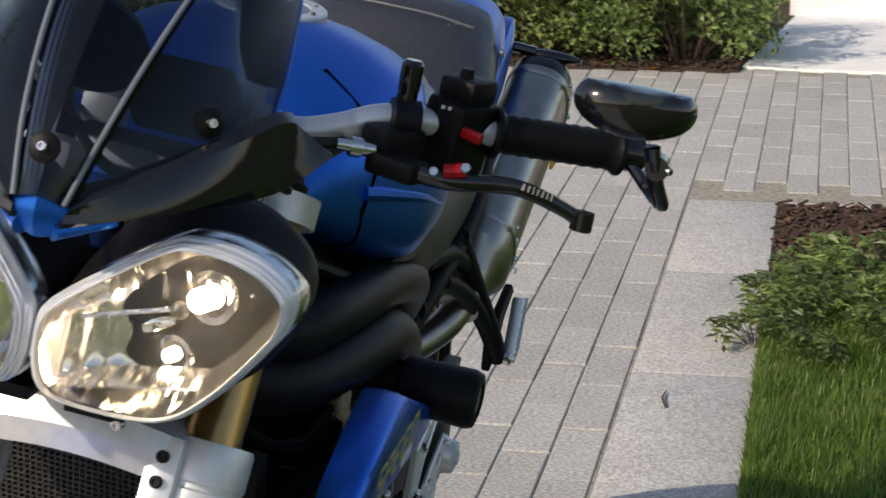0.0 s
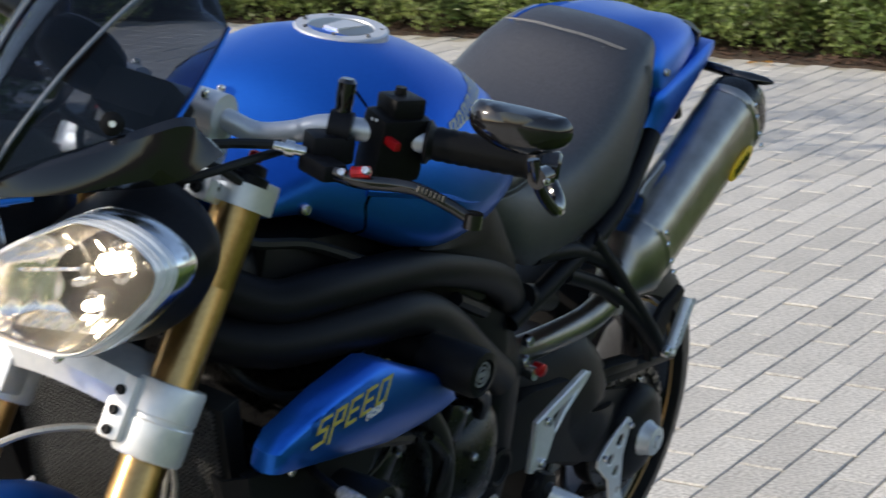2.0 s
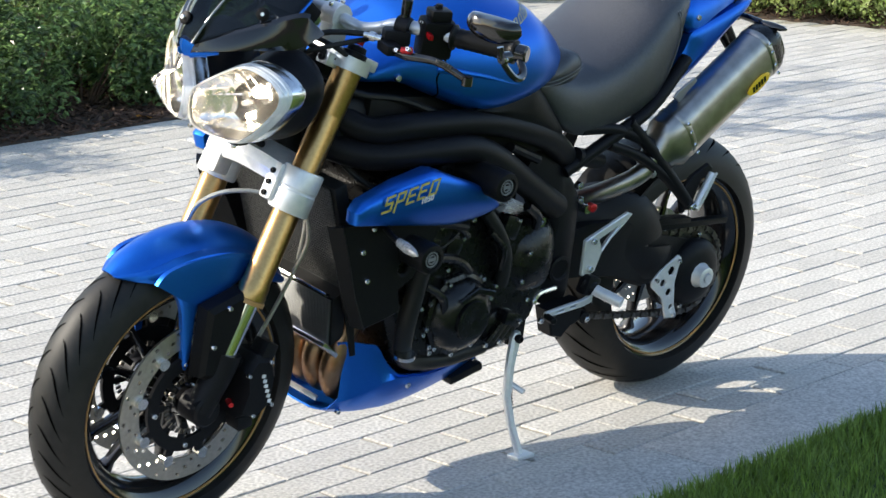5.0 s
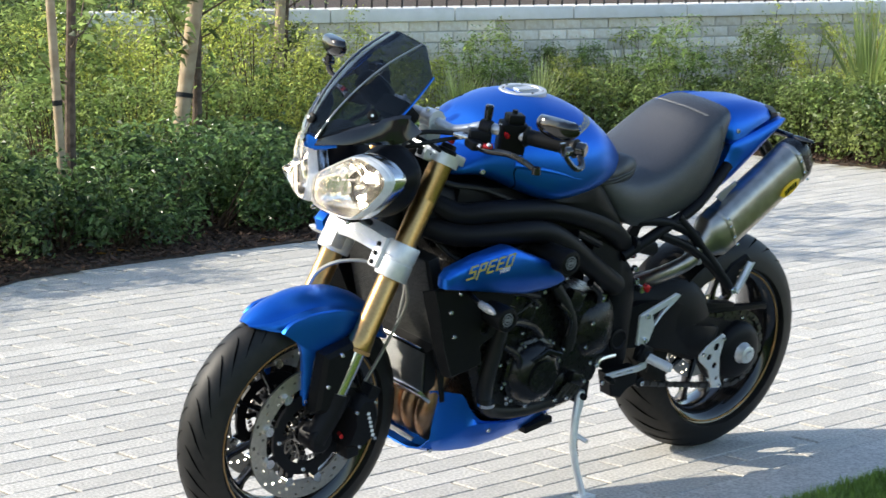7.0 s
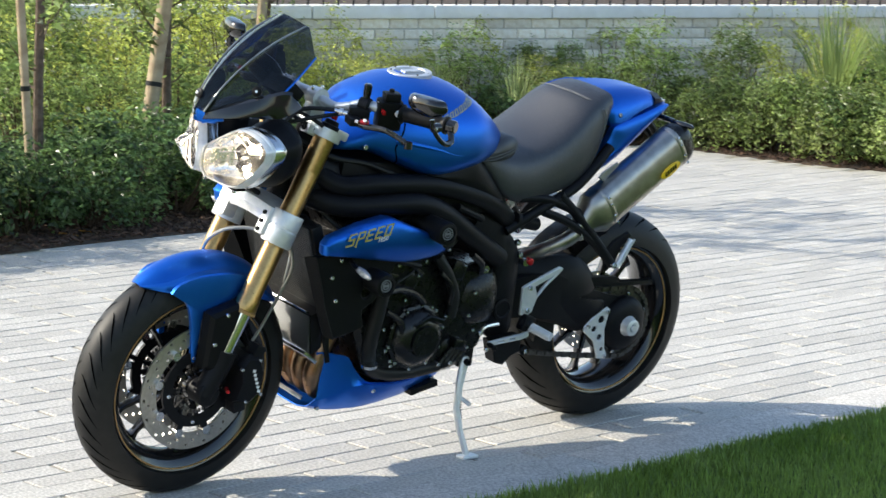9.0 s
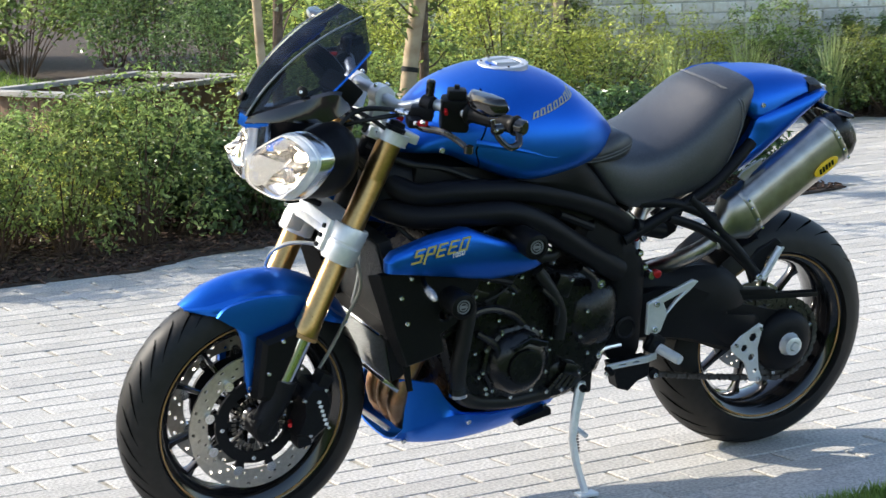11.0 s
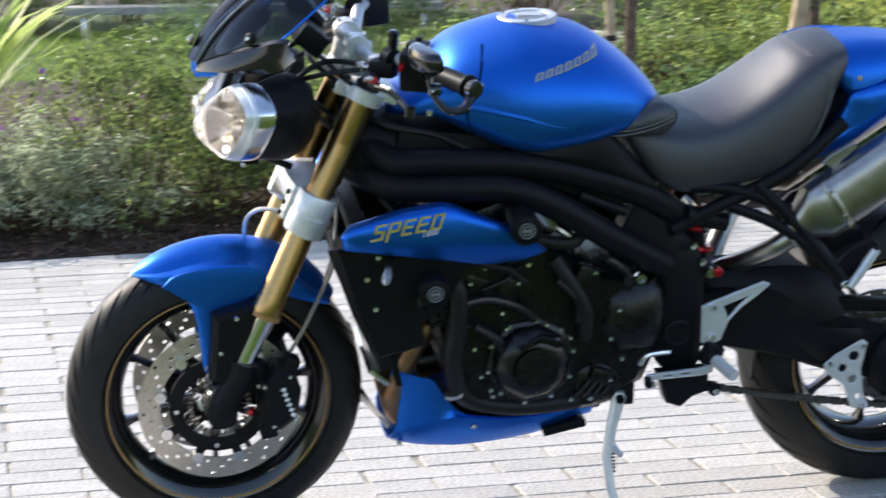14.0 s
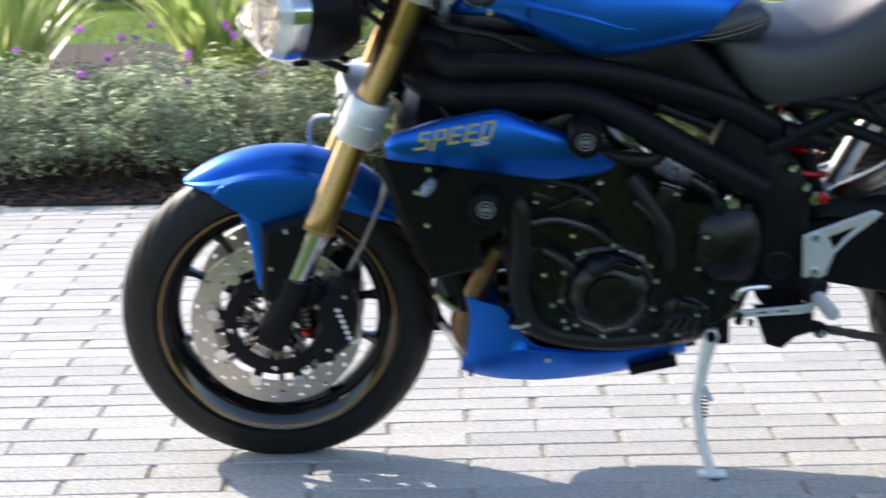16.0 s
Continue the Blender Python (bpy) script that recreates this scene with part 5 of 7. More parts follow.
gl = part("gear_lever", join(plate([(0.846, 0.340), (0.848, 0.352), (0.960, 0.362), (0.985, 0.370), (0.985, 0.352), (0.960, 0.346)], -0.190, -0.180, [[(0.880, 0.346), (0.882, 0.350), (0.900, 0.3515), (0.900, 0.3475)], [(0.918, 0.349), (0.920, 0.353), (0.938, 0.3545), (0.938, 0.350)]], bevel=0.0015)), SILVER, bike, "slotted alloy gear lever")
part("toe_peg", lathe([(0, 0.008), (0.03, 0.008), (0.032, 0.006)], (0.852, -0.185, 0.343), (-0.2, -1, 0), 14), PLASTIC, gl)
part("linkage", tube([(0.905, -0.15, 0.385), (0.86, -0.15, 0.380), (0.845, -0.15, 0.360)], 0.006, 8), STEEL, gl)
part("bracket", join(plate([(0.880, 0.340), (0.985, 0.345), (0.985, 0.300), (0.955, 0.290), (0.930, 0.268), (0.900, 0.278)], -0.165, -0.120, bevel=0.004), lathe([(0, 0.014), (0.012, 0.014)], (1.000, -0.150, 0.302), (0, -1, 0), 16), tube([(0.94, -0.14, 0.318), (1.0, -0.145, 0.302)], 0.011, 10)), BLACK, bike)
for x, y, z in ((1.002, -0.164, 0.300), (0.874, -0.15, 0.315), (0.845, -0.150, 0.365)):
    part("bracket_bolt", bolt((x, y, z), r=0.0085), STEEL, bike)

# engine
eng = part("engine", join(
    loft([[(x * s + 0.63 * (1 - s), y, z * s + 0.44 * (1 - s)) for x, z in ((0.400, 0.500), (0.420, 0.600), (0.520, 0.650), (0.640, 0.640), (0.760, 0.560), (0.880, 0.545), (0.900, 0.420), (0.860, 0.320), (0.760, 0.262), (0.560, 0.245), (0.470, 0.290), (0.430, 0.400))]
          for s, y in ((0.90, -0.150), (0.97, -0.135), (1.0, -0.10), (1.0, 0.10), (0.97, 0.135), (0.90, 0.150))]),
    box((0.475, 0, 0.575), (0.16, 0.36, 0.15), (0, -28, 0), 0.12), box((0.505, 0, 0.665), (0.15, 0.33, 0.08), (0, -20, 0), 0.2)), ENGINE, bike, "black three-cylinder engine", 30)
AX, AZ = 0.616, 0.384
part("alternator_cover", join(lathe([(0.0, 0.090), (0.012, 0.090), (0.016, 0.082), (0.022, 0.079), (0.040, 0.066), (0.048, 0.050), (0.049, 0.044), (0.044, 0.042)], (AX, -0.150, AZ), (0, -1, 0), 10),
                             lathe([(0.046, 0.044), (0.054, 0.042), (0.055, 0.034), (0.052, 0.0)], (AX + 0.004, -0.150, AZ - 0.002), (0, -1, 0), 32),
                             plate([(0.58, 0.43), (0.63, 0.452), (0.68, 0.436), (0.672, 0.424), (0.63, 0.438), (0.588, 0.420)], -0.200, -0.178)), CASE, eng, "faceted gloss black alternator cover", 30)
for k in range(10):
    a = radians(36 * k + 12)
    part("cover_bolt", bolt((AX + 0.088 * math.cos(a), -0.160, AZ + 0.088 * math.sin(a)), r=0.0072), STEEL, eng)
part("sprocket_cover", puff([(0.755, 0.460), (0.775, 0.520), (0.840, 0.545), (0.885, 0.520), (0.895, 0.440), (0.870, 0.390), (0.800, 0.385), (0.765, 0.410)], -0.135, -0.172, smooth=4, thick=0.05), ENGINE, eng)
part("cylinder_fin", join(*[box((0.470 + 0.012 * k, -0.172, 0.500 + 0.018 * k), (0.13, 0.012, 0.006), (0, -28, 0), 0.2) for k in range(5)]), ENGINE, eng)
part("head_cover", both(join(puff([(0.420, 0.590), (0.440, 0.650), (0.520, 0.690), (0.590, 0.670), (0.600, 0.620), (0.530, 0.560), (0.460, 0.550)], -0.150, -0.180, smooth=3, thick=0.05))), ENGINE, eng)
part("gear_cover", join(puff([(0.700, 0.300), (0.705, 0.360), (0.760, 0.380), (0.810, 0.350), (0.815, 0.300), (0.760, 0.270)], -0.135, -0.160, smooth=3, thick=0.03), *[tube([(0.712 + 0.018 * k, -0.158, 0.300), (0.745 + 0.016 * k, -0.166, 0.345)], 0.006, 8) for k in range(4)]), ENGINE, eng)
part("sump", loft([[(x, -w, z0), (x, w, z0), (x, w * 0.8, z1), (x, -w * 0.8, z1)] for x, w, z0, z1 in ((0.47, 0.10, 0.29, 0.235), (0.60, 0.12, 0.28, 0.222), (0.78, 0.11, 0.30, 0.245))]), ENGINE, eng)
part("coolant_hose", join(tube([(0.420, -0.185, 0.600), (0.455, -0.205, 0.560), (0.458, -0.195, 0.480), (0.455, -0.182, 0.400), (0.475, -0.160, 0.325), (0.525, -0.142, 0.290), (0.620, -0.138, 0.278), (0.720, -0.135, 0.285)], 0.0195, 14),
                          tube([(0.655, -0.165, 0.600), (0.690, -0.175, 0.550), (0.720, -0.172, 0.490), (0.722, -0.165, 0.430)], 0.015, 12), tube([(0.600, -0.15, 0.640), (0.69, -0.16, 0.630), (0.72, -0.14, 0.66)], 0.014, 12)), CABLE, eng, "black coolant hose")
part("hose_clip", join(lathe([(-0.004, 0.0215), (0.004, 0.0215)], (0.456, -0.188, 0.335), (0.15, 0.1, -1), 20)), STEEL, eng)
for x, z, y in ((0.552, 0.497, -0.178), (0.500, 0.420, -0.170), (0.515, 0.360, -0.168), (0.540, 0.315, -0.165), (0.600, 0.598, -0.185), (0.740, 0.300, -0.165), (0.800, 0.385, -0.17), (0.775, 0.430, -0.172), (0.790, 0.490, -0.172), (0.515, 0.595, -0.185),
                (0.535, 0.330, -0.168), (0.700, 0.300, -0.165), (0.470, 0.340, -0.15)):
    part("engine_bolt", bolt((x, y, z), r=0.0075), STEEL, eng)
part("clutch_cover", flipped(lathe([(0.0, 0.100), (0.020, 0.098), (0.032, 0.080), (0.036, 0.050)], (0.70, -0.150, 0.40), (0, -1, 0), 32)), ENGINE, eng)
part("throttle_body", join(lathe([(0, 0.03), (0.08, 0.034)], (0.655, -0.12, 0.655), (-0.5, -0.2, 0.8), 20), tube([(0.66, -0.14, 0.66), (0.69, -0.155, 0.64), (0.70, -0.15, 0.61)], 0.009, 10)), STEEL, eng)
part("airbox", box((0.55, 0, 0.78), (0.42, 0.26, 0.13), (0, 6, 0), 0.2), PLASTIC, bike)
part("wire_loom", join(tube([(0.26, -0.06, 0.90), (0.33, -0.11, 0.865), (0.42, -0.13, 0.85), (0.5, -0.16, 0.82)], 0.007, 8), tube([(0.27, -0.08, 0.78), (0.34, -0.13, 0.70), (0.40, -0.16, 0.68), (0.46, -0.17, 0.70)], 0.006, 8),
                       tube([(0.66, -0.13, 0.70), (0.72, -0.15, 0.68), (0.78, -0.13, 0.61)], 0.006, 8), tube([(0.60, -0.17, 0.60), (0.56, -0.185, 0.57), (0.51, -0.19, 0.55)], 0.003, 6)), CABLE, bike)

for pts, rad_ in (([(0.44, -0.178, 0.640), (0.50, -0.186, 0.612), (0.56, -0.184, 0.590), (0.60, -0.176, 0.560)], 0.008), ([(0.46, -0.190, 0.520), (0.52, -0.186, 0.530), (0.58, -0.182, 0.512), (0.62, -0.172, 0.480)], 0.010),
                  ([(0.50, -0.176, 0.470), (0.545, -0.182, 0.440), (0.560, -0.178, 0.400)], 0.009), ([(0.76, -0.176, 0.600), (0.80, -0.170, 0.570), (0.81, -0.160, 0.540)], 0.010), ([(0.66, -0.180, 0.560), (0.70, -0.184, 0.520), (0.705, -0.176, 0.470)], 0.007)):
    part("engine_pipe", tube(pts, rad_, 10), CASE, eng, "gloss black engine pipe")
for x, z, w, h in ((0.500, 0.560, 0.05, 0.030), (0.565, 0.545, 0.04, 0.045), (0.470, 0.455, 0.035, 0.05), (0.760, 0.350, 0.05, 0.03), (0.720, 0.560, 0.045, 0.05)):
    part("engine_boss", box((x, -0.168, z), (w, 0.030, h), (0, 20, 0), 0.25), CASE, eng)
for x, z in ((0.487, 0.563), (0.582, 0.560), (0.455, 0.470), (0.735, 0.575), (0.775, 0.345), (0.640, 0.470), (0.690, 0.440), (0.560, 0.465)):
    part("engine_bolt", bolt((x, -0.183, z), r=0.0062), STEEL, eng)

# radiator, cowls, belly pan, headers
rad = part("radiator", box((0.308, 0, 0.570), (0.030, 0.33, 0.29), (0, -18, 0), 0.1), MESH, bike, "black radiator core behind a mesh")
grid = []
for k in range(46):
    z = -0.136 + 0.006 * k
    grid.append(box((0, 0, z), (0.003, 0.31, 0.0016), (0, 0, 0), 0))
for k in range(50):
    grid.append(box((0, -0.15 + 0.0061 * k, 0), (0.003, 0.0016, 0.278), (0, 0, 0), 0))
part("radiator_mesh", moved(join(*grid), pose(0.2895, 0, 0.568, 0, -18, 0)), FIN, rad, "", 0)
part("radiator_shroud", both(join(plate([(0.222, 0.656), (0.245, 0.590), (0.269, 0.511), (0.302, 0.432), (0.360, 0.444), (0.395, 0.455), (0.385, 0.500), (0.420, 0.520), (0.470, 0.600), (0.480, 0.640), (0.36, 0.655)], -0.226, -0.212, [circle(0.392, 0.545, 0.014)], bevel=0.004),
                                 sheet([[(0.222 + 0.004, -0.226, 0.656), (0.210, -0.205, 0.650), (0.232, -0.176, 0.640)], [(0.245 + 0.004, -0.226, 0.590), (0.234, -0.205, 0.586), (0.262, -0.172, 0.578)], [(0.269 + 0.004, -0.226, 0.511), (0.262, -0.205, 0.508), (0.294, -0.160, 0.505)], [(0.302 + 0.004, -0.226, 0.434), (0.298, -0.200, 0.434), (0.326, -0.140, 0.440)]], 0.004))), PLASTIC, rad, "black plastic radiator shroud")
for x, z in ((0.278, 0.597), (0.296, 0.536), (0.300, 0.640)):
    part("shroud_bolt", both(bolt((x, -0.227, z), r=0.0078)), STEEL, rad)
COWL = [(0.226, 0.690), (0.240, 0.707), (0.330, 0.731), (0.419, 0.744), (0.440, 0.740), (0.475, 0.725), (0.547, 0.697), (0.600, 0.662), (0.628, 0.640), (0.616, 0.628), (0.590, 0.618), (0.512, 0.607), (0.419, 0.628), (0.300, 0.652), (0.230, 0.664)]


def shell_panel(outline, y_rim, y_face, depth, bow, slope):
    """A hard-edged panel: a rim turned in by depth, a narrow rounded edge, and a nearly flat face that bows over its height."""
    n = len(outline)
    cx, cz = sum(q[0] for q in outline) / n, sum(q[1] for q in outline) / n
    rings = []
    for sc, y in ((0.97, y_rim + depth), (1.0, y_rim), (0.985, y_rim + (y_face - y_rim) * 0.55), (0.95, y_rim + (y_face - y_rim) * 0.86), (0.88, y_face * 0.98 + y_rim * 0.02), (0.70, y_face), (0.40, y_face - 0.001), (0.08, y_face - 0.0015)):
        rings.append([(cx + (x - cx) * sc, y + bow * ((z - cz) * sc - 0.02) ** 2 + slope * (x - cx) * sc, cz + (z - cz) * sc) for x, z in outline])
    return loft(rings)


for side in (-1, 1):
    m = (lambda g: g) if side < 0 else flipped
    cw = part("radiator_cowl", m(shell_panel(COWL, -0.236, -0.258, 0.018, 5.0, 0.03)), BLUE, bike, "satin blue radiator cowl", 40)
    part("cowl_trim", m(tube([(0.246, -0.236, 0.664), (0.36, -0.230, 0.646), (0.47, -0.220, 0.622), (0.56, -0.212, 0.598)], 0.008, 8)), PLASTIC, cw)
    ft = part("front_indicator", m(loft([[(0.309 - 0.20 * (-0.29 - y) + 0.009 * s * math.cos(a), y, 0.634 + 0.010 * s * math.sin(a)) for a in (2 * math.pi * q / 12 for q in range(12))] for y, s in ((-0.286, 0.5), (-0.293, 1.0), (-0.322, 1.1), (-0.346, 0.8), (-0.358, 0.25))])), CLEARPLASTIC, bike, "clear slim front indicator")
    part("indicator_stalk", m(tube([(0.345, -0.190, 0.642), (0.322, -0.245, 0.637), (0.309, -0.290, 0.634)], 0.006, 10)), PLASTIC, ft)
BELLY = smooth_rows([(0.340, 0.355, 0.232, 0.190, 0.118), (0.360, 0.357, 0.236, 0.186, 0.128), (0.395, 0.350, 0.246, 0.182, 0.140), (0.424, 0.342, 0.254, 0.180, 0.147), (0.448, 0.306, 0.260, 0.180, 0.151), (0.484, 0.272, 0.262, 0.179, 0.154), (0.530, 0.262, 0.256, 0.181, 0.152), (0.577, 0.256, 0.250, 0.184, 0.146), (0.660, 0.256, 0.248, 0.192, 0.128), (0.763, 0.264, 0.256, 0.218, 0.100)], 4)


def belly_x(x, z):
    """The pan's front edge runs forward to a tip at its foot."""
    back = 0.030 * math.exp(-((z - 0.275) / 0.045) ** 2)
    return x + back * max(0.0, 1.0 - (x - 0.340) / 0.09)


def belly_row(x, zt, zr, zb, w):
    half = [(w * 0.96, zt), (w * 0.955, zr + (zt - zr) * 0.55), (w, zr + 0.004), (w * 0.985, zr - 0.006), (w * 0.86, zb + (zr - zb) * 0.40), (w * 0.72, zb + 0.008), (w * 0.45, zb)]
    return [(belly_x(x, z), -y, z) for y, z in half] + [(belly_x(x, zb), 0, zb - 0.002)] + [(belly_x(x, z), y, z) for y, z in reversed(half)]


bel = part("belly_pan", sheet([belly_row(*r) for r in BELLY], 0.004), BLUE, bike, "satin blue belly pan", 24)
part("oil_filter", lathe([(0, 0.036), (0.055, 0.036), (0.060, 0.030)], (0.47, 0.02, 0.33), (-1, 0, -0.2), 20), ENGINE, eng)
for x, y, z in ((0.506, -0.152, 0.246), (0.735, -0.104, 0.236), (0.362, -0.112, 0.202)):
    part("belly_bolt", both(bolt((x, y, z), r=0.008)), STEEL, bel)
part("belly_bracket", join(box((0.70, -0.09, 0.218), (0.09, 0.07, 0.018), (0, -12, 0), 0.2)), PLASTIC, bel)
for k in range(3):
    y = -0.098 + 0.058 * k
    part("header_pipe", tube([(0.42, y, 0.45), (0.384, y, 0.39), (0.358, y, 0.335), (0.350, y * 0.95, 0.285), (0.385, y * 0.8, 0.235), (0.50, y * 0.6, 0.225)], 0.0235, 18), COPPER, bike, "heat-tinted exhaust header pipe")
# lower cooler: a finned trapezoid between two silver rails
cool = part("cooler", loft([[(x + 0.004, -w, z), (x, 0, z + 0.006), (x + 0.004, w, z), (x + 0.034, w, z + 0.012), (x + 0.034, -w, z + 0.012)] for x, z, w in ((0.283, 0.472, 0.150), (0.322, 0.352, 0.112))]), MESH, bike, "black finned oil cooler")
for k in range(22):
    s = k / 21
    part("fin", box((0.281 + 0.039 * s, 0, 0.468 - 0.112 * s), (0.006, 2 * (0.148 - 0.038 * s), 0.0018), (0, 20, 0), 0), COOLFIN, cool)
for k in range(28):
    y = -0.108 + 0.008 * k
    part("fin_bar", tube([(0.2795, y * 1.33, 0.468), (0.3185, y, 0.356)], 0.0010, 4), COOLFIN, cool)
part("cooler_rail", box((0.276, 0, 0.480), (0.012, 0.290, 0.006), (0, 22, 0), 0.2), STEEL, cool, "bare alloy rail")
part("cooler_rail", box((0.318, -0.005, 0.347), (0.050, 0.236, 0.010), (0, 40, 0), 0.2), STEEL, cool, "bare alloy rail")
part("cooler_bracket", plate([(0.250, 0.425), (0.280, 0.404), (0.290, 0.372), (0.286, 0.335), (0.304, 0.262), (0.322, 0.230), (0.284, 0.230), (0.285, 0.268), (0.262, 0.375)], 0.03, 0.04), PLASTIC, cool)
part("side_guard", both(plate([(0.318, 0.452), (0.338, 0.375), (0.348, 0.338), (0.362, 0.338), (0.354, 0.378), (0.346, 0.452)], -0.150, -0.142, bevel=0.003)), PLASTIC, cool)
part("cooler_stay", tube([(0.300, 0.035, 0.245), (0.350, -0.060, 0.212)], 0.006, 8), SILVER, cool)


# rear wheel, swingarm, chain
RC = (1.420, 0.030, 0.307)
HC = (1.430, 0.030, 0.309)
rw = part("rear_wheel", lathe([(-0.105, 0.030), (-0.10, 0.055), (-0.06, 0.062), (0.04, 0.055), (0.06, 0.035)], RC, seg=32), GLOSS, bike, "black cast hub of the rear wheel")
part("tyre", tyre_geo(RC, 0.3090, 0.092, 0.227), RUBBER, rw, "wide black rear tyre", 60)
part("tread_groove", tread_geo(RC, 0.3090, 0.092, 0.227, 28, 0.0050), GROOVE, rw, "", 0)
part("rim", rim_geo(RC, 0.217, 0.076), GLOSS, rw, "gloss black alloy rim")
for k in range(10):
    part("spoke", spoke_geo(RC, 0.217, radians(36 * k + (7 if k % 2 else -1) + 4), 0.022, 0.02, 0.055), GLOSS, rw)
part("pinstripe", (lathe([(-0.0762, 0.2128), (-0.0783, 0.2142), (-0.0783, 0.2168), (-0.0758, 0.2162)], RC, seg=72, closed=True)), STRIPE, rw, "thin gold rim stripe")
part("brake_disc", disc_geo(RC, 0.118, 0.080, 0.045), DISC, bike, "drilled rear brake disc")
part("sprocket", disc_geo(HC, 0.102, 0.070, -0.072, 0.006, 84, 7), CHAIN, bike, "steel rear sprocket")
hub = part("hub_carrier", join(lathe([(0, 0.100), (0.030, 0.100), (0.034, 0.094)], (HC[0], -0.037, HC[2]), (0, -1, 0), 40), lathe([(0, 0.080), (0.012, 0.082), (0.026, 0.076), (0.036, 0.060), (0.040, 0.040)], (HC[0], -0.074, HC[2]), (0, -1, 0), 40)), BLACK, bike, "satin black hub cover")
part("axle_nut", join(lathe([(0, 0.034), (0.014, 0.026), (0.026, 0.024), (0.028, 0.020), (0.028, 0.012), (0.018, 0.011)], (HC[0], -0.108, HC[2]), (0, -1, 0), 12), lathe([(0.018, 0.011), (0.032, 0.0095), (0.032, 0.004)], (HC[0], -0.108, HC[2]), (0, -1, 0), 10)), SILVER, hub, "bare alloy axle nut")
for k in range(6):
    a = radians(60 * k + 20)
    part("sprocket_nut", bolt((HC[0] + 0.088 * math.cos(a), -0.078, HC[2] + 0.088 * math.sin(a)), r=0.008), STEEL, hub)
sw = part("swingarm", join(
    puff([(0.985, 0.375), (0.985, 0.510), (1.060, 0.530), (1.160, 0.535), (1.235, 0.520), (1.290, 0.470), (1.305, 0.430), (1.262, 0.425), (1.250, 0.400), (1.318, 0.395), (1.355, 0.380), (1.335, 0.320), (1.260, 0.300), (1.180, 0.330), (1.080, 0.355)], -0.082, -0.122, smooth=2, thick=0.09),
    loft([[(x, y0 - 0.0, z0 + h * 0.5), (x, y0 + wd, z0 + h * 0.5), (x, y0 + wd, z0 - h * 0.5), (x, y0, z0 - h * 0.5)] for x, y0, wd, z0, h in ((0.93, -0.12, 0.24, 0.435, 0.10), (1.02, -0.12, 0.24, 0.44, 0.12), (1.12, -0.125, 0.09, 0.43, 0.13), (1.27, -0.100, 0.06, 0.37, 0.12), (1.42, -0.080, 0.05, 0.32, 0.13))])), BLACK, bike, "satin black single-sided swingarm", 30)
part("hugger", sheet([[(RC[0] + 0.320 * math.cos(a) * 1.0, u * 0.088, RC[2] + 0.318 * math.sin(a) - 0.02 * u * u) for u in (-1, -0.8, -0.4, 0, 0.4, 0.8, 1)] for a in (radians(108 + 8 * k) for k in range(10))], 0.004), PLASTIC, bike, "black rear hugger")
part("chain_guard", join(box((1.395, -0.092, 0.436), (0.235, 0.022, 0.014), (0, 4, 0), 0.2), box((1.325, -0.088, 0.452), (0.11, 0.03, 0.016), (0, 6, 0), 0.2)), PLASTIC, bike)
tp = part("sprocket_guard", plate([(1.318, 0.384), (1.330, 0.376), (1.320, 0.318), (1.330, 0.262), (1.343, 0.236), (1.336, 0.228), (1.306, 0.232), (1.284, 0.284), (1.242, 0.318), (1.240, 0.332), (1.264, 0.354)], -0.134, -0.128, [circle(1.303, 0.348, 0.012, 6), circle(1.280, 0.322, 0.010, 6), circle(1.304, 0.296, 0.010, 6), circle(1.319, 0.258, 0.007, 6)], bevel=0.0015), SILVER, bike, "cut-out alloy sprocket guard")
for x, z in ((1.252, 0.334), (1.320, 0.370), (1.328, 0.238)):
    part("guard_bolt", bolt((x, -0.136, z), r=0.0065), STEEL, tp)


def chain_path(s):
    """A point and heading along the chain, by length: upper run, rear sprocket, lower run."""
    r, top, run = 0.104, math.pi / 2, 0.54
    if s < run:
        return Vector((HC[0] - run + s, -0.072, HC[2] + r + (run - s) * 0.02)), 0.0
    s -= run
    if s < math.pi * r:
        a = top - s / r
        return Vector((HC[0] + r * math.cos(a), -0.072, HC[2] + r * math.sin(a))), a - top
    s -= math.pi * r
    return Vector((HC[0] - s, -0.072, HC[2] - r + 0.11 * s + 0.12 * s * s)), math.pi - 0.15


links = []
for k in range(84):
    p, a = chain_path(k * 0.0159)
    for dy in (-0.0075, 0.0075) if k % 2 else (-0.0045, 0.0045):
        links.append(moved(([(x, dy + e, z) for e in (-0.0012, 0.0012) for x, z in ((-0.0115, -0.0035), (-0.009, -0.0068), (-0.004, -0.0062), (0, -0.0045), (0.004, -0.0062), (0.009, -0.0068), (0.0115, -0.0035), (0.0115, 0.0035), (0.009, 0.0068), (0.004, 0.0062), (0, 0.0045), (-0.004, 0.0062), (-0.009, 0.0068), (-0.0115, 0.0035))],
                           [tuple(range(14)), tuple(range(14, 28))] + [(i, (i + 1) % 14, 14 + (i + 1) % 14, 14 + i) for i in range(14)]), Matrix.Translation(p) @ Matrix.Rotation(-a, 4, "Y")))
    links.append(moved(lathe([(-0.010, 0.003), (0.010, 0.003)], (0.008, 0, 0), (0, 1, 0), 6), Matrix.Translation(p) @ Matrix.Rotation(-a, 4, "Y")))
part("drive_chain", join(*links), CHAIN, bike, "oily steel drive chain", 0)
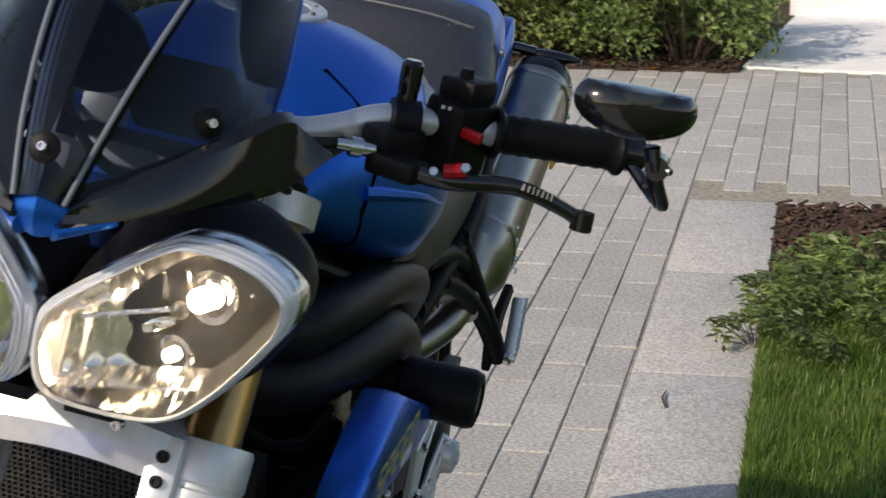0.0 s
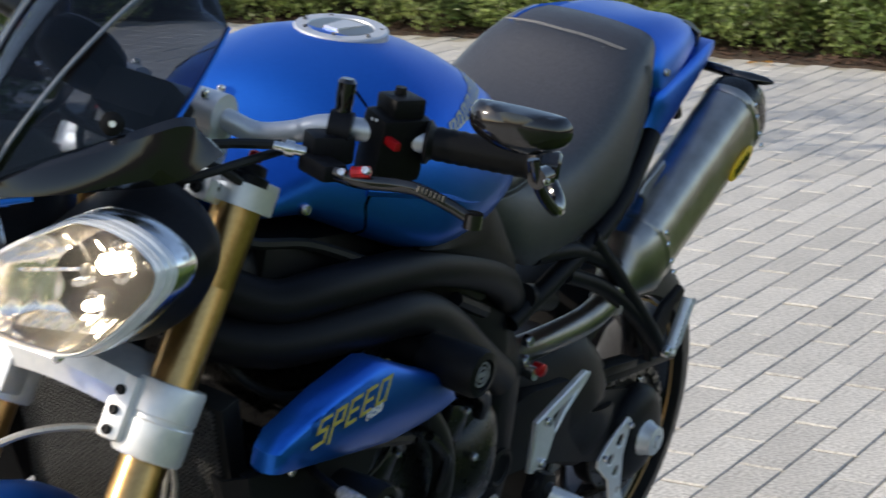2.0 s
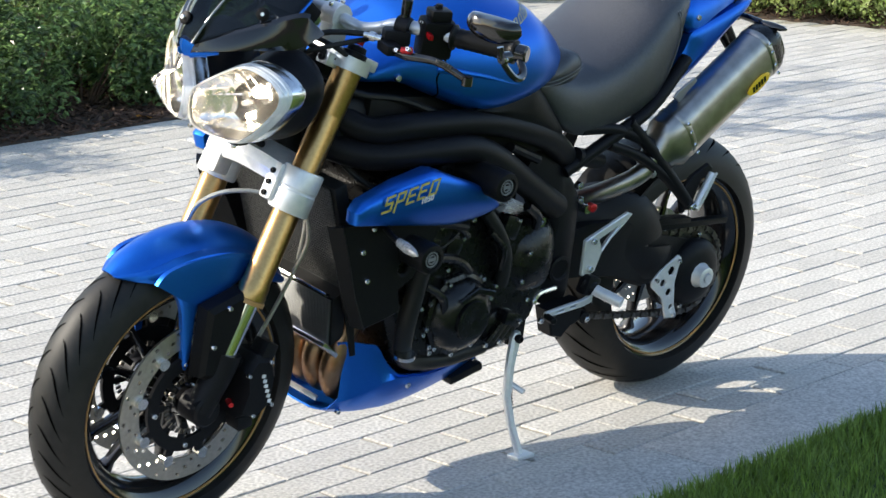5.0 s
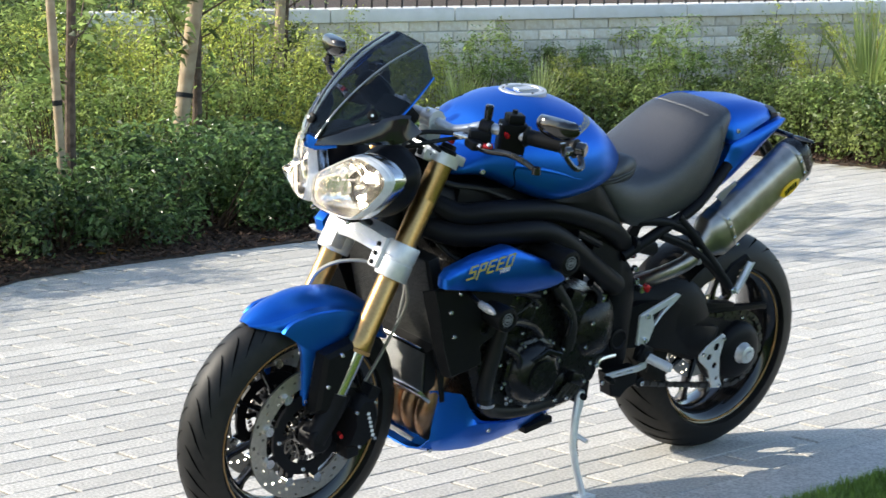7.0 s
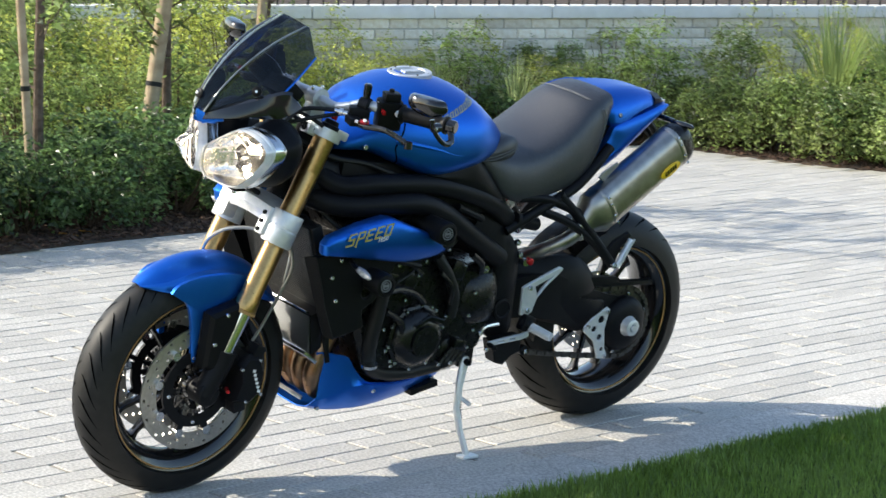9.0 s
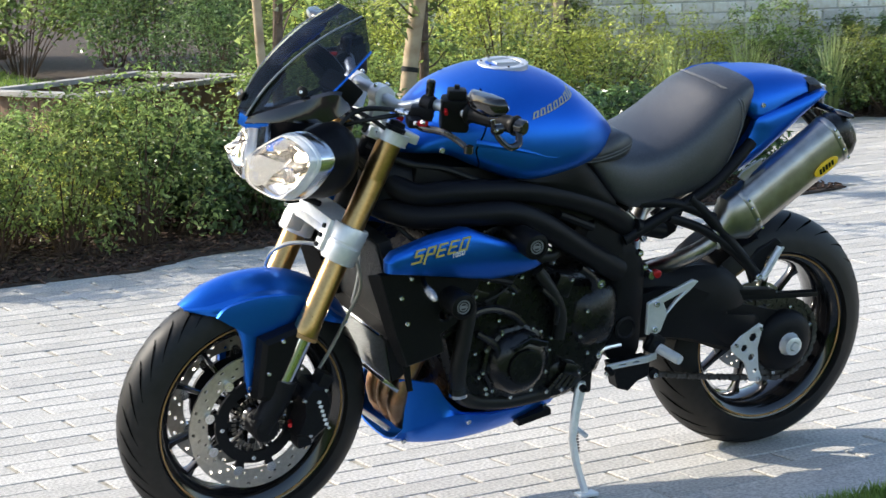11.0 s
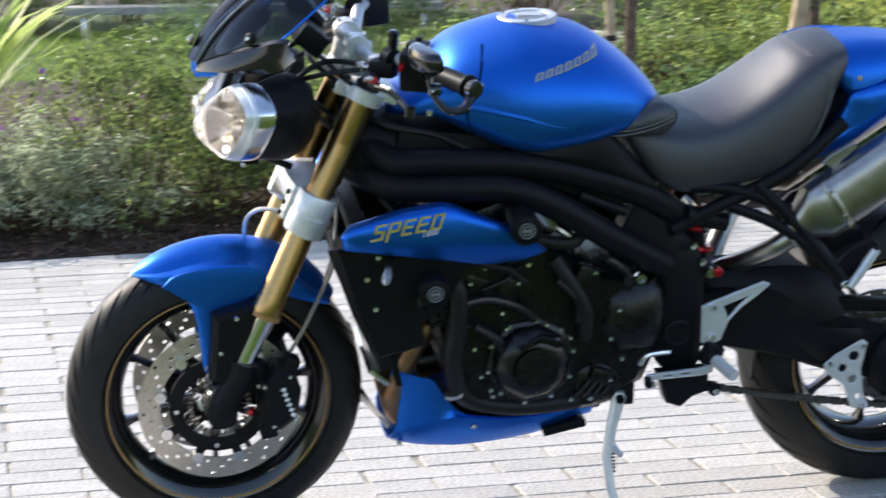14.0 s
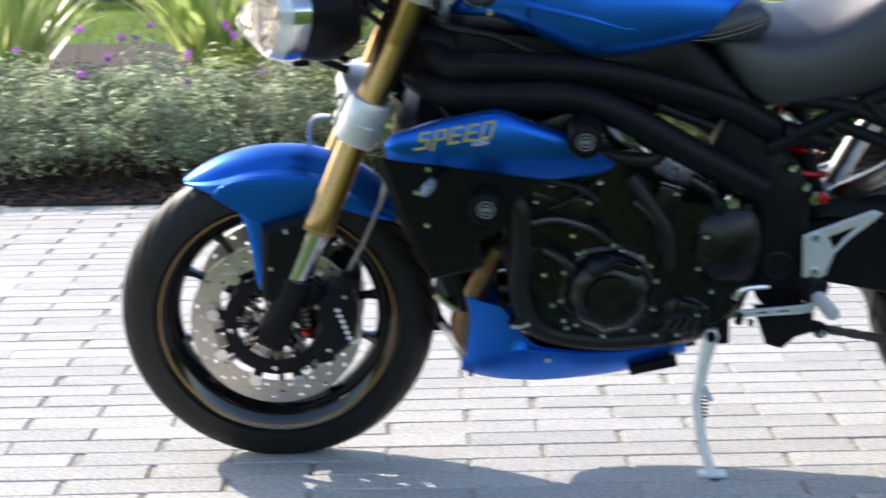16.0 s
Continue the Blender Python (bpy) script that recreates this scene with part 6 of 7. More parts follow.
sh = part("shock_absorber", join(tube([(0.955, -0.02, 0.70), (0.985, -0.02, 0.55), (1.01, -0.02, 0.40)], 0.024, 14), lathe([(0, 0.019), (0.09, 0.019)], (0.925, -0.135, 0.672), (0.9, 0.1, -0.25), 20)), BLACK, bike)
part("spring", tube([(0.955 + 0.05 * s + 0.036 * math.cos(s * 38), -0.02 + 0.036 * math.sin(s * 38), 0.69 - 0.27 * s) for s in (i / 60 for i in range(61))], 0.0065, 8, 2), RED, sh, "red shock spring")
part("reservoir_cap", lathe([(0, 0.015), (0.016, 0.015), (0.019, 0.010)], (0.952, -0.110, 0.660), (-0.9, -0.1, 0.30), 20), RED, sh, "red anodised reservoir cap")
part("shock_fitting", tube([(0.93, -0.09, 0.69), (0.96, -0.10, 0.66), (0.985, -0.09, 0.62)], 0.009, 10), STEEL, sh)
part("shock_bolt", lathe([(0, 0.010), (0.02, 0.010)], (0.985, -0.12, 0.545), (0, -1, 0), 12), STEEL, sh)
part("damping_knob", lathe([(0, 0.010), (0.014, 0.010), (0.016, 0.007)], (0.998, -0.13, 0.548), (0, -1, 0), 14), RED, sh)

# exhaust
for side in (-1, 1):
    m = (lambda g: g) if side < 0 else flipped
    CA, CB = Vector((1.186, -0.152, 0.668)), Vector((1.506, -0.150, 0.880))
    cd = (CB - CA).normalized()
    cu = Vector((-cd.z, 0, cd.x)).normalized()

    def oval(p, sx, sz, n=32):
        out = []
        for k in range(n):
            a = 2 * math.pi * k / n
            c, s = math.cos(a), math.sin(a)
            c, s = math.copysign(abs(c) ** 0.75, c), math.copysign(abs(s) ** 0.75, s)
            out.append(p + Vector((0, sx * c, 0)) + cu * (sz * s))
        return out

    def can_at(s):
        return CA.lerp(CB, s)

    can = part("silencer", m(loft([oval(can_at(0.10), 0.045, 0.060), oval(can_at(0.86), 0.045, 0.060)])), TITAN, bike, "brushed titanium silencer with steel bands")
    part("inlet_cone", m(loft([oval(can_at(-0.17), 0.024, 0.024), oval(can_at(-0.12), 0.026, 0.026), oval(can_at(-0.02), 0.040, 0.050), oval(can_at(0.02), 0.046, 0.061), oval(can_at(0.10), 0.0455, 0.0605)])), TITAN, can)
    for a, b in ((0.095, 0.135), (0.825, 0.865)):
        part("band", m(loft([oval(can_at(a), 0.0455, 0.0605), oval(can_at(a) + cd * 0.002, 0.0468, 0.0618), oval(can_at(b) - cd * 0.002, 0.0468, 0.0618), oval(can_at(b), 0.0455, 0.0605)], caps=False)), TITAN, can)
    part("end_cap", m(loft([oval(can_at(0.86), 0.0460, 0.0610), oval(can_at(0.91), 0.0450, 0.0590), oval(can_at(0.965), 0.036, 0.047), oval(can_at(0.985), 0.028, 0.034), oval(can_at(0.97), 0.022, 0.025)])), ENGINE, can, "dark end cap")
    for s in (0.115, 0.845):
        for h in (-0.042, -0.018, 0.018, 0.042):
            part("rivet", m(lathe([(0, 0.0045), (0.003, 0.003)], can_at(s) + Vector((0, -0.0466, 0)) + cu * h, (0, -1, 0), 8)), STEEL, can)
    bx, bz = can_at(0.66).x, can_at(0.66).z
    bd = moved(lathe([(0, 0.030), (0.003, 0.030), (0.004, 0.027)], (0, 0, 0), (0, -1, 0), 28), Matrix.Translation(can_at(0.68) + Vector((0, -0.0458, 0)) - cu * 0.022) @ Matrix.Rotation(-math.atan2(cd.z, cd.x), 4, "Y") @ Matrix.Diagonal((1.25, 1, 0.50, 1)))
    badge = part("badge", m(bd), YELLOWTAG, can, "yellow oval maker's badge")
    mk = [moved(box((-0.020 + 0.0095 * k, -0.0048, 0.0), (0.006, 0.0012, 0.013), (0, 15, 0), 0), Matrix.Translation(can_at(0.68) + Vector((0, -0.0458, 0)) - cu * 0.022) @ Matrix.Rotation(-math.atan2(cd.z, cd.x), 4, "Y")) for k in range(5)]
    part("badge_mark", m(join(*mk)), GLOSS, badge, "", 0)
    part("link_pipe", m(tube([(1.00, 0.02, 0.47), (1.040, -0.040, 0.520), (1.080, -0.100, 0.562), (1.117, -0.140, 0.598), (1.150, -0.154, 0.630)], (0.021, 0.0205), 18)), TITAN, can, "bent titanium link pipe")
    part("link_clamp", m(lathe([(-0.008, 0.0265), (0.008, 0.0265)], (1.143, -0.153, 0.625), tuple(cd), 20)), SILVER, can)
    part("can_bracket", m(plate([(1.196, 0.772), (1.206, 0.784), (1.258, 0.812), (1.266, 0.802), (1.236, 0.776), (1.222, 0.756)], -0.150, -0.144)), TITAN, can)

# side stand
st = part("side_stand", join(loft([[(0.797 + x0 + dx, y0 + dy, z0) for dx, dy in ((-w, -0.004), (-w * 0.5, -0.009), (w * 0.5, -0.009), (w, -0.004), (w, 0.004), (w * 0.5, 0.009), (-w * 0.5, 0.009), (-w, 0.004))] for x0, y0, z0, w in ((0.008, -0.150, 0.304, 0.008), (0.006, -0.152, 0.290, 0.014), (-0.008, -0.160, 0.232, 0.0105), (-0.020, -0.174, 0.170, 0.0090), (-0.012, -0.190, 0.110, 0.0088), (0.006, -0.208, 0.045, 0.0088))]), tube([(0.79, -0.168, 0.195), (0.80, -0.20, 0.185)], 0.006, 8)), SILVER, bike, "silver side stand, folded down")
part("stand_foot", moved(box((0.805, -0.212, 0.0415), (0.050, 0.036, 0.009), (-10, 0, 0), 0.3), Matrix.Identity(4)), SILVER, st)
part("stand_pivot", join(bolt((0.803, -0.160, 0.292), r=0.012, h=0.010), box((0.815, -0.130, 0.300), (0.045, 0.030, 0.060), (0, 0, 0), 0.2)), BLACK, st)
part("stand_spring", join(tube([(0.790 + 0.006 * math.cos(s * 70), -0.158 - 0.02 * s + 0.006 * math.sin(s * 70), 0.215 - 0.075 * s) for s in (i / 90 for i in range(91))], 0.0018, 5, 1), tube([(0.795, -0.148, 0.285), (0.790, -0.156, 0.215)], 0.0018, 5), tube([(0.790, -0.178, 0.14), (0.792, -0.190, 0.105)], 0.0018, 5)), CABLE, st)


def lettering(text, size, m, material, parent, name):
    cu = bpy.data.curves.new("text", "FONT")
    cu.body, cu.size, cu.extrude, cu.shear, cu.offset = text, size, 0.0008, 0.30, 0.0
    ob = new("text", cu)
    me = bpy.data.meshes.new_from_object(ob.evaluated_get(bpy.context.evaluated_depsgraph_get()))
    bpy.data.objects.remove(ob)
    me.name = name
    me.transform(m)
    me.materials.clear()
    me.materials.append(material)
    o = new(name, me)
    o.parent = parent
    return o


cowl_l = [o for o in bike.children if o.name.startswith("radiator_cowl")][0]
GLYPHS = {"S": [[(1.0, 1.0), (0.0, 1.0), (0.0, 0.52), (0.95, 0.52), (0.95, -0.02), (-0.15, -0.02)]], "P": [[(0.0, -0.25), (0.0, 1.0), (0.95, 1.0), (0.95, 0.42), (0.15, 0.42)]],
          "E": [[(0.95, 1.0), (0.0, 1.0), (0.0, 0.0), (0.95, 0.0)], [(0.1, 0.5), (0.85, 0.5)]], "D": [[(0.0, 0.0), (0.0, 1.0), (0.95, 1.0), (0.95, 0.0), (0.0, 0.0)]]}


def strokes(text, at, width, height, step, wide, y, rise, slant=0.30):
    """Squared letters from flat bars, on a rising base line."""
    out = []
    for n, ch in enumerate(text):
        for path in GLYPHS[ch]:
            pts = [(at[0] + step * n + width * u + slant * height * v, at[1] + (step * n + width * u) * rise + height * v) for u, v in path]
            for (x0, z0), (x1, z1) in zip(pts, pts[1:]):
                d = Vector((x1 - x0, 0, z1 - z0)).normalized()
                s = Vector((-d.z, 0, d.x)) * wide * 0.5
                e = d * wide * 0.5
                p, q = Vector((x0, y, z0)) - e, Vector((x1, y, z1)) + e
                out.append(([p - s, q - s, q + s, p + s], [(0, 1, 2, 3)]))
    return join(*out)


part("cowl_lettering", strokes("SPEED", (0.284, 0.688), 0.0175, 0.0270, 0.0275, 0.0046, -0.2665, 0.16), YELLOW, cowl_l, "outlined yellow lettering", 0)
lettering("1050", 0.016, Matrix.Translation((0.376, -0.2660, 0.690)) @ Matrix.Rotation(radians(-10), 4, "Y") @ Matrix.Rotation(radians(90), 4, "X"), WHITEMARK, cowl_l, "cowl_number")

# ---- planting ----
def quad_leaves(points, normals, sizes, rng, narrow=0.5, droop=0.25):
    """Pointed leaves, folded along the middle, at the points, facing the normals."""
    v, f = [], []
    for p, n, s in zip(points, normals, sizes):
        n = n.normalized()
        t = Vector((rng.gauss(0, 1), rng.gauss(0, 1), rng.gauss(0, 0.6)))
        t = (t - n * t.dot(n)).normalized()
        b = n.cross(t)
        o = len(v)
        tip = p + t * s - n * s * droop
        v += [p, p + t * s * 0.5 + b * s * narrow * 0.5 + n * s * 0.08, tip, p + t * s * 0.5 - b * s * narrow * 0.5 + n * s * 0.08]
        f += [(o, o + 1, o + 2), (o, o + 2, o + 3)]
    return v, f


def leaf_mesh(name, geo, material):
    me = bpy.data.meshes.new(name)
    me.from_pydata([tuple(p) for p in geo[0]], [], geo[1])
    me.materials.append(material)
    return me


def shrub(name, label, category, seed, radius, height, leaves, size, material, clumps=26, narrow=0.5, upright=0.3, loose=0.30, group=""):
    """A shrub of many leafy clumps on thin stems, with gaps and an uneven outline."""
    rng = random.Random(seed)
    ob = thing(name, label, category, group)
    cs = []
    for k in range(clumps):
        a, q = rng.uniform(0, 2 * math.pi), math.sqrt(rng.random())
        h = rng.uniform(0.16, 1.0) ** 0.8
        reach = radius * q * (1.0 - 0.45 * max(0, h - 0.45))
        cs.append((Vector((reach * math.cos(a), reach * math.sin(a), height * h * (1 - 0.22 * q * q))), radius * rng.uniform(0.16, 0.36)))
    pts, nor, siz = [], [], []
    for k in range(leaves):
        c, r = rng.choice(cs)
        d = Vector((rng.gauss(0, 1), rng.gauss(0, 1), rng.gauss(0, 1) + upright)).normalized()
        p = c + d * r * (1 - loose + loose * 2 * rng.random() ** 2)
        if p.z < 0.015:
            continue
        pts.append(p)
        nor.append(d + Vector((rng.gauss(0, 0.5), rng.gauss(0, 0.5), 0.5 + rng.gauss(0, 0.4))))
        siz.append(size * rng.uniform(0.6, 1.35))
    lv = new("foliage", leaf_mesh("foliage", quad_leaves(pts, nor, siz, rng, narrow), material))
    lv.parent = ob
    tagged(lv, kind="stuff")
    stems = []
    for c, r in cs[::2]:
        stems.append(tube([(c.x * 0.15, c.y * 0.15, -0.02), (c.x * 0.45 + rng.gauss(0, 0.01), c.y * 0.45, c.z * 0.5), tuple(c)], (0.006, 0.002), 5, 3))
    part("stem", join(*stems), TWIG, ob)
    return ob


def straps(name, label, category, seed, count, length, width, material, spread=0.5, stiff=0.5, group=""):
    """A clump of long arching strap leaves."""
    rng = random.Random(seed)
    ob = thing(name, label, category, group)
    v, f = [], []
    for k in range(count):
        a = rng.uniform(0, 2 * math.pi)
        out = Vector((math.cos(a), math.sin(a), 0))
        ln, wd, lean = length * rng.uniform(0.6, 1.1), width * rng.uniform(0.6, 1.2), spread * rng.random()
        base = out * 0.08 * rng.random() * length
        side = Vector((-out.y, out.x, 0))
        rows = []
        for j in range(7):
            s = j / 6
            p = base + out * (lean * ln * s ** (1.4 + stiff)) + Vector((0, 0, ln * (s - 0.45 * lean * s ** 3)))
            w = wd * (0.55 + 0.9 * s if s < 0.4 else 1.0 * (1 - ((s - 0.4) / 0.6) ** 2)) * 0.5 + 0.0006
            rows.append((p - side * w, p + out * w * 0.3, p + side * w))
        o = len(v)
        for r in rows:
            v += r
        for j in range(6):
            q = o + 3 * j
            f += [(q, q + 1, q + 4, q + 3), (q + 1, q + 2, q + 5, q + 4)]
    if width < 0.01:
        lv = new("strap_leaf", leaf_mesh("strap_leaf", (v, f), material))
        lv.parent = ob
        tagged(lv, kind="stuff")
        return ob
    for k in range(count):
        lv = new("strap_leaf", leaf_mesh("strap_leaf", (v[21 * k:21 * k + 21], [tuple(i - 21 * k for i in q) for q in f[12 * k:12 * k + 12]]), material))
        lv.parent = ob
    return ob


low = [shrub("shrub", "low dark green evergreen shrub in the bed", "shrub", 11 + k, 0.30, 0.40, 2300, 0.032, LEAF_DARK, 22, group="low evergreen shrubs") for k in range(3)]
mid = [shrub("shrub", "mid-green leafy shrub with sunlit tips", "shrub", 21 + k, 0.36, 0.62, 3400, 0.025, LEAF_MID, 34, group="leafy shrubs") for k in range(3)]
bright = [shrub("shrub", "yellow-green bushy shrub in the sun", "shrub", 31 + k, 0.42, 0.80, 4200, 0.022, LEAF_LIGHT, 40, 0.45, 0.5, group="yellow-green shrubs") for k in range(3)]
grey = [shrub("lavender_bush", "grey-green lavender-like bush with thin leaves", "shrub", 41 + k, 0.34, 0.46, 3600, 0.034, LEAF_GREY, 34, 0.16, 0.8, 0.5, group="grey-green bushes") for k in range(2)]
hedge = [shrub("hedge_plant", "dense clipped bright green hedge plant", "hedge", 51 + k, 0.34, 0.42, 3600, 0.026, LEAF_MID, 40, 0.6, 0.3, 0.2, group="hedge plants") for k in range(2)]
wisp = [shrub("tall_shrub", "loose feathery tall green shrub", "shrub", 61 + k, 0.45, 1.05, 3600, 0.040, LEAF_MID, 44, 0.22, 1.2, 0.6, group="tall loose shrubs") for k in range(2)]
airy = [shrub("tall_shrub", "airy light green shrub before the brick wall", "shrub", 65 + k, 0.36, 1.05, 1100, 0.036, LEAF_LIGHT, 34, 0.26, 1.2, 0.7, group="airy shrubs") for k in range(2)]
backs = [shrub("background_bush", "large green bush in the distance", "bush", 71 + k, 0.85, 1.7, 4200, 0.060, LEAF_MID, 50, 0.5, group="distant bushes") for k in range(2)]
darks = [shrub("background_bush", "dark green bush behind the planting", "bush", 75 + k, 0.85, 1.7, 5200, 0.050, LEAF_DARK, 60, 0.5, group="dark bushes") for k in range(2)]
weeds = [shrub("weed", "low broad-leaved green weed at the kerb", "weed", 91 + k, 0.40, 0.55, 320, 0.11, LEAF_MID, 26, 0.40, 0.9, group="weeds") for k in range(2)]
used = set()


def plant(kinds, x, y, s=1.0, z=0.0, sz=None):
    fresh = [k for k in kinds if k.name not in used]
    ob = fresh[0] if fresh else kinds[rnd.randrange(len(kinds))]
    m = Matrix.Translation((x, y, z)) @ Matrix.Rotation(rnd.uniform(0, 6.28), 4, "Z")
    if ob.name not in used:
        used.add(ob.name)
        ob.matrix_basis = m @ Matrix.Diagonal((s, s, sz or s, 1))
        return ob
    c = copy_thing(ob, m)
    c.scale = (s, s, sz or s)
    return c


def edge_y(x):
    return mix(EDGE, x)[0]


# bed behind the bike: a front row, then taller and lighter plants further in
for x in np.arange(-0.2, 1.3, 0.31):
    plant(mid, float(x) + rnd.uniform(-0.05, 0.05), edge_y(x) + 0.52 + rnd.uniform(-0.06, 0.10), 1.08 + rnd.uniform(-0.1, 0.12))
for x in np.arange(-2.8, -0.1, 0.30):
    plant(grey, float(x) + rnd.uniform(-0.06, 0.06), edge_y(x) + 0.46 + rnd.uniform(-0.05, 0.12), 1.0 + rnd.uniform(-0.12, 0.12), sz=0.86 + rnd.uniform(-0.12, 0.12))
for x in np.arange(-2.8, 1.0, 0.42):
    plant(grey if x < -0.9 else bright, float(x), edge_y(x) + 1.00 + rnd.uniform(-0.1, 0.15), (1.05 if x < -0.9 else 0.82) + rnd.uniform(-0.1, 0.15), sz=(0.80 if x < -0.9 else 0.62) + rnd.uniform(-0.1, 0.1))
for x in np.arange(1.3, 4.3, 0.31):
    plant(low, float(x) + rnd.uniform(-0.06, 0.06), edge_y(x) + 0.50 + rnd.uniform(-0.08, 0.10), 1.12 + rnd.uniform(-0.15, 0.15))
for x in np.arange(1.1, 4.2, 0.36):
    plant(low, float(x) + rnd.uniform(-0.08, 0.08), edge_y(x) + 0.98 + rnd.uniform(-0.1, 0.12), 1.18 + rnd.uniform(-0.1, 0.2), sz=(0.85 if x < 2.0 else 1.15) + rnd.uniform(-0.1, 0.1))
for x in np.arange(0.4, 4.1, 0.46):
    plant(low if x < 2.2 else mid, float(x), edge_y(x) + 1.70 + rnd.uniform(-0.12, 0.15), 1.0 + rnd.uniform(-0.1, 0.15), sz=(0.66 if x < 2.2 else 1.05) + rnd.uniform(-0.1, 0.1))
for x, y, s in ((3.75, 6.05, 1.25), (4.10, 5.70, 1.05), (3.55, 6.75, 1.2), (4.05, 7.0, 1.1), (3.25, 6.3, 1.0), (3.1, 7.2, 1.1)):
    plant(bright, x, y, s)
for x in np.arange(2.9, 4.0, 0.5):
    plant(mid if rnd.random() < 0.5 else wisp, float(x), 6.75 + rnd.uniform(-0.2, 0.3), 0.95 + rnd.uniform(-0.15, 0.15))
for x in np.arange(3.3, 4.0, 0.6):
    plant(airy if rnd.random() < 0.6 else mid, float(x), 7.75 + rnd.uniform(-0.2, 0.2), 0.9 + rnd.uniform(-0.15, 0.15))

# bed at the end of the paving: dense low hedge, loose tall planting before the wall
for y in np.arange(0.55, 4.6, 0.31):
    plant(hedge, 7.52 + rnd.uniform(-0.05, 0.05) - 0.06 * (float(y) - 2.5) * (y > 2.5), float(y), 1.08 + rnd.uniform(-0.08, 0.1))
    plant(hedge, 7.98 + rnd.uniform(-0.05, 0.05), float(y) + 0.15, 1.25 + rnd.uniform(-0.08, 0.1))
for x, y in ((7.42, 4.65), (7.40, 4.95), (7.36, 5.30), (7.34, 5.65), (7.30, 6.0), (7.0, 6.30), (6.75, 6.6), (6.4, 6.85)):
    plant(hedge if rnd.random() < 0.7 else low, x, y, 1.05 + rnd.uniform(-0.1, 0.1))
for x, y in ((7.75, 6.05), (7.25, 6.42), (6.75, 6.85), (6.2, 7.12), (8.2, 5.85), (8.65, 5.7), (9.0, 5.5), (9.4, 5.7), (5.75, 7.35), (9.6, 5.0), (5.2, 7.35), (8.0, 5.3)):
    plant(wisp if rnd.random() < 0.35 else bright, x, y, 0.80 + rnd.uniform(-0.12, 0.12))
for x in np.arange(4.7, 10.0, 0.36):
    plant(airy if rnd.random() < 0.6 else wisp, float(x), 7.58 - 0.26 * (float(x) - 5.7) + rnd.uniform(-0.12, 0.1), 0.70 + rnd.uniform(-0.18, 0.16))
iris = straps("iris_clump", "clump of upright sword-shaped green leaves", "plant", 81, 130, 1.0, 0.016, LEAF_IRIS, 0.62, 0.3)
iris.matrix_basis = pose(7.75, 5.10, 0)
copy_thing(iris, pose(8.2, 4.7, 0, 0, 0, 80))
copy_thing(iris, pose(8.5, 5.2, 0, 0, 0, 200))
flax = straps("flax_plant", "large flax with long pale green strap leaves", "plant", 83, 120, 1.30, 0.050, LEAF_STRAP, 0.75, 0.2)
flax.matrix_basis = pose(-1.05, 5.0, 0)
copy_thing(flax, pose(-1.95, 4.7, 0, 0, 0, 130))
tuft = straps("grass_tuft", "dry ornamental grass tuft", "plant", 85, 160, 0.60, 0.006, LEAF_STRAP, 0.6, 0.3, group="grass tufts")
tuft.matrix_basis = pose(5.4, 7.05, 0)
for x, y in ((5.9, 6.95), (6.4, 6.75), (7.0, 6.65), (3.9, 8.0), (4.5, 7.5)):
    copy_thing(tuft, pose(x, y, 0, 0, 0, rnd.uniform(0, 360)))

# purple flowers on thin stalks above the grey bushes
rng = random.Random(5)
for k in range(26):
    x, y = rng.uniform(-2.0, 0.15), rng.uniform(3.75, 4.8)
    h = rng.uniform(0.30, 0.62)
    fl = thing("flower", "small purple flower on a thin stalk", "flower", "purple flowers", at=Matrix.Translation((x, y, 0)))
    dx, dy = rng.uniform(-0.08, 0.08), rng.uniform(-0.06, 0.06)
    part("stalk", tube([(0, 0, 0), (dx * 0.4, dy * 0.4, h * 0.6), (dx, dy, h)], (0.0022, 0.0012), 5, 3), TWIG, fl)
    pts = [Vector((dx, dy, h)) + Vector((rng.gauss(0, 0.009), rng.gauss(0, 0.009), rng.gauss(0, 0.008))) for _ in range(26)]
    pe = new("petals", leaf_mesh("petals", quad_leaves(pts, [p - Vector((dx, dy, h - 0.01)) for p in pts], [0.013] * 26, rng, 0.8), FLOWER))
    pe.parent = fl

# distant bushes closing the view behind the lawn and the wall
for x in np.arange(-6.5, 3.6, 1.0):
    plant(backs, float(x), 17.2 + rnd.uniform(-0.3, 0.4), 1.05 + rnd.uniform(-0.1, 0.25))
for x in np.arange(3.1, 6.2, 1.0):
    plant(backs, float(x), 14.6 + rnd.uniform(-0.3, 0.4), 0.95 + rnd.uniform(-0.1, 0.15))
for x in np.arange(-5.6, 2.6, 1.1):
    plant(darks, float(x), 15.0 + rnd.uniform(-0.2, 0.2), 0.55 + rnd.uniform(-0.05, 0.1))
for y in np.arange(-2.6, 5.4, 0.95):
    plant(backs, 11.9 + rnd.uniform(-0.2, 0.4), float(y) + (0.2 if y > 0 else -1.2), 1.1)
for x, y, s in ((4.2, 11.2, 0.85), (5.0, 10.6, 0.9), (5.8, 10.0, 0.85), (3.6, 12.0, 0.8), (3.25, 9.6, 0.55), (1.3, 10.2, 0.5), (0.2, 10.6, 0.45)):
    plant(darks, x, y, s)
plant(bright, 1.70, 6.55, 0.50)
plant(bright, 2.12, 6.70, 0.34)
plant(wisp, 3.40, 7.65, 1.0)
plant(mid, 3.75, 7.6, 1.05)
plant(low, 3.15, 7.2, 1.25)
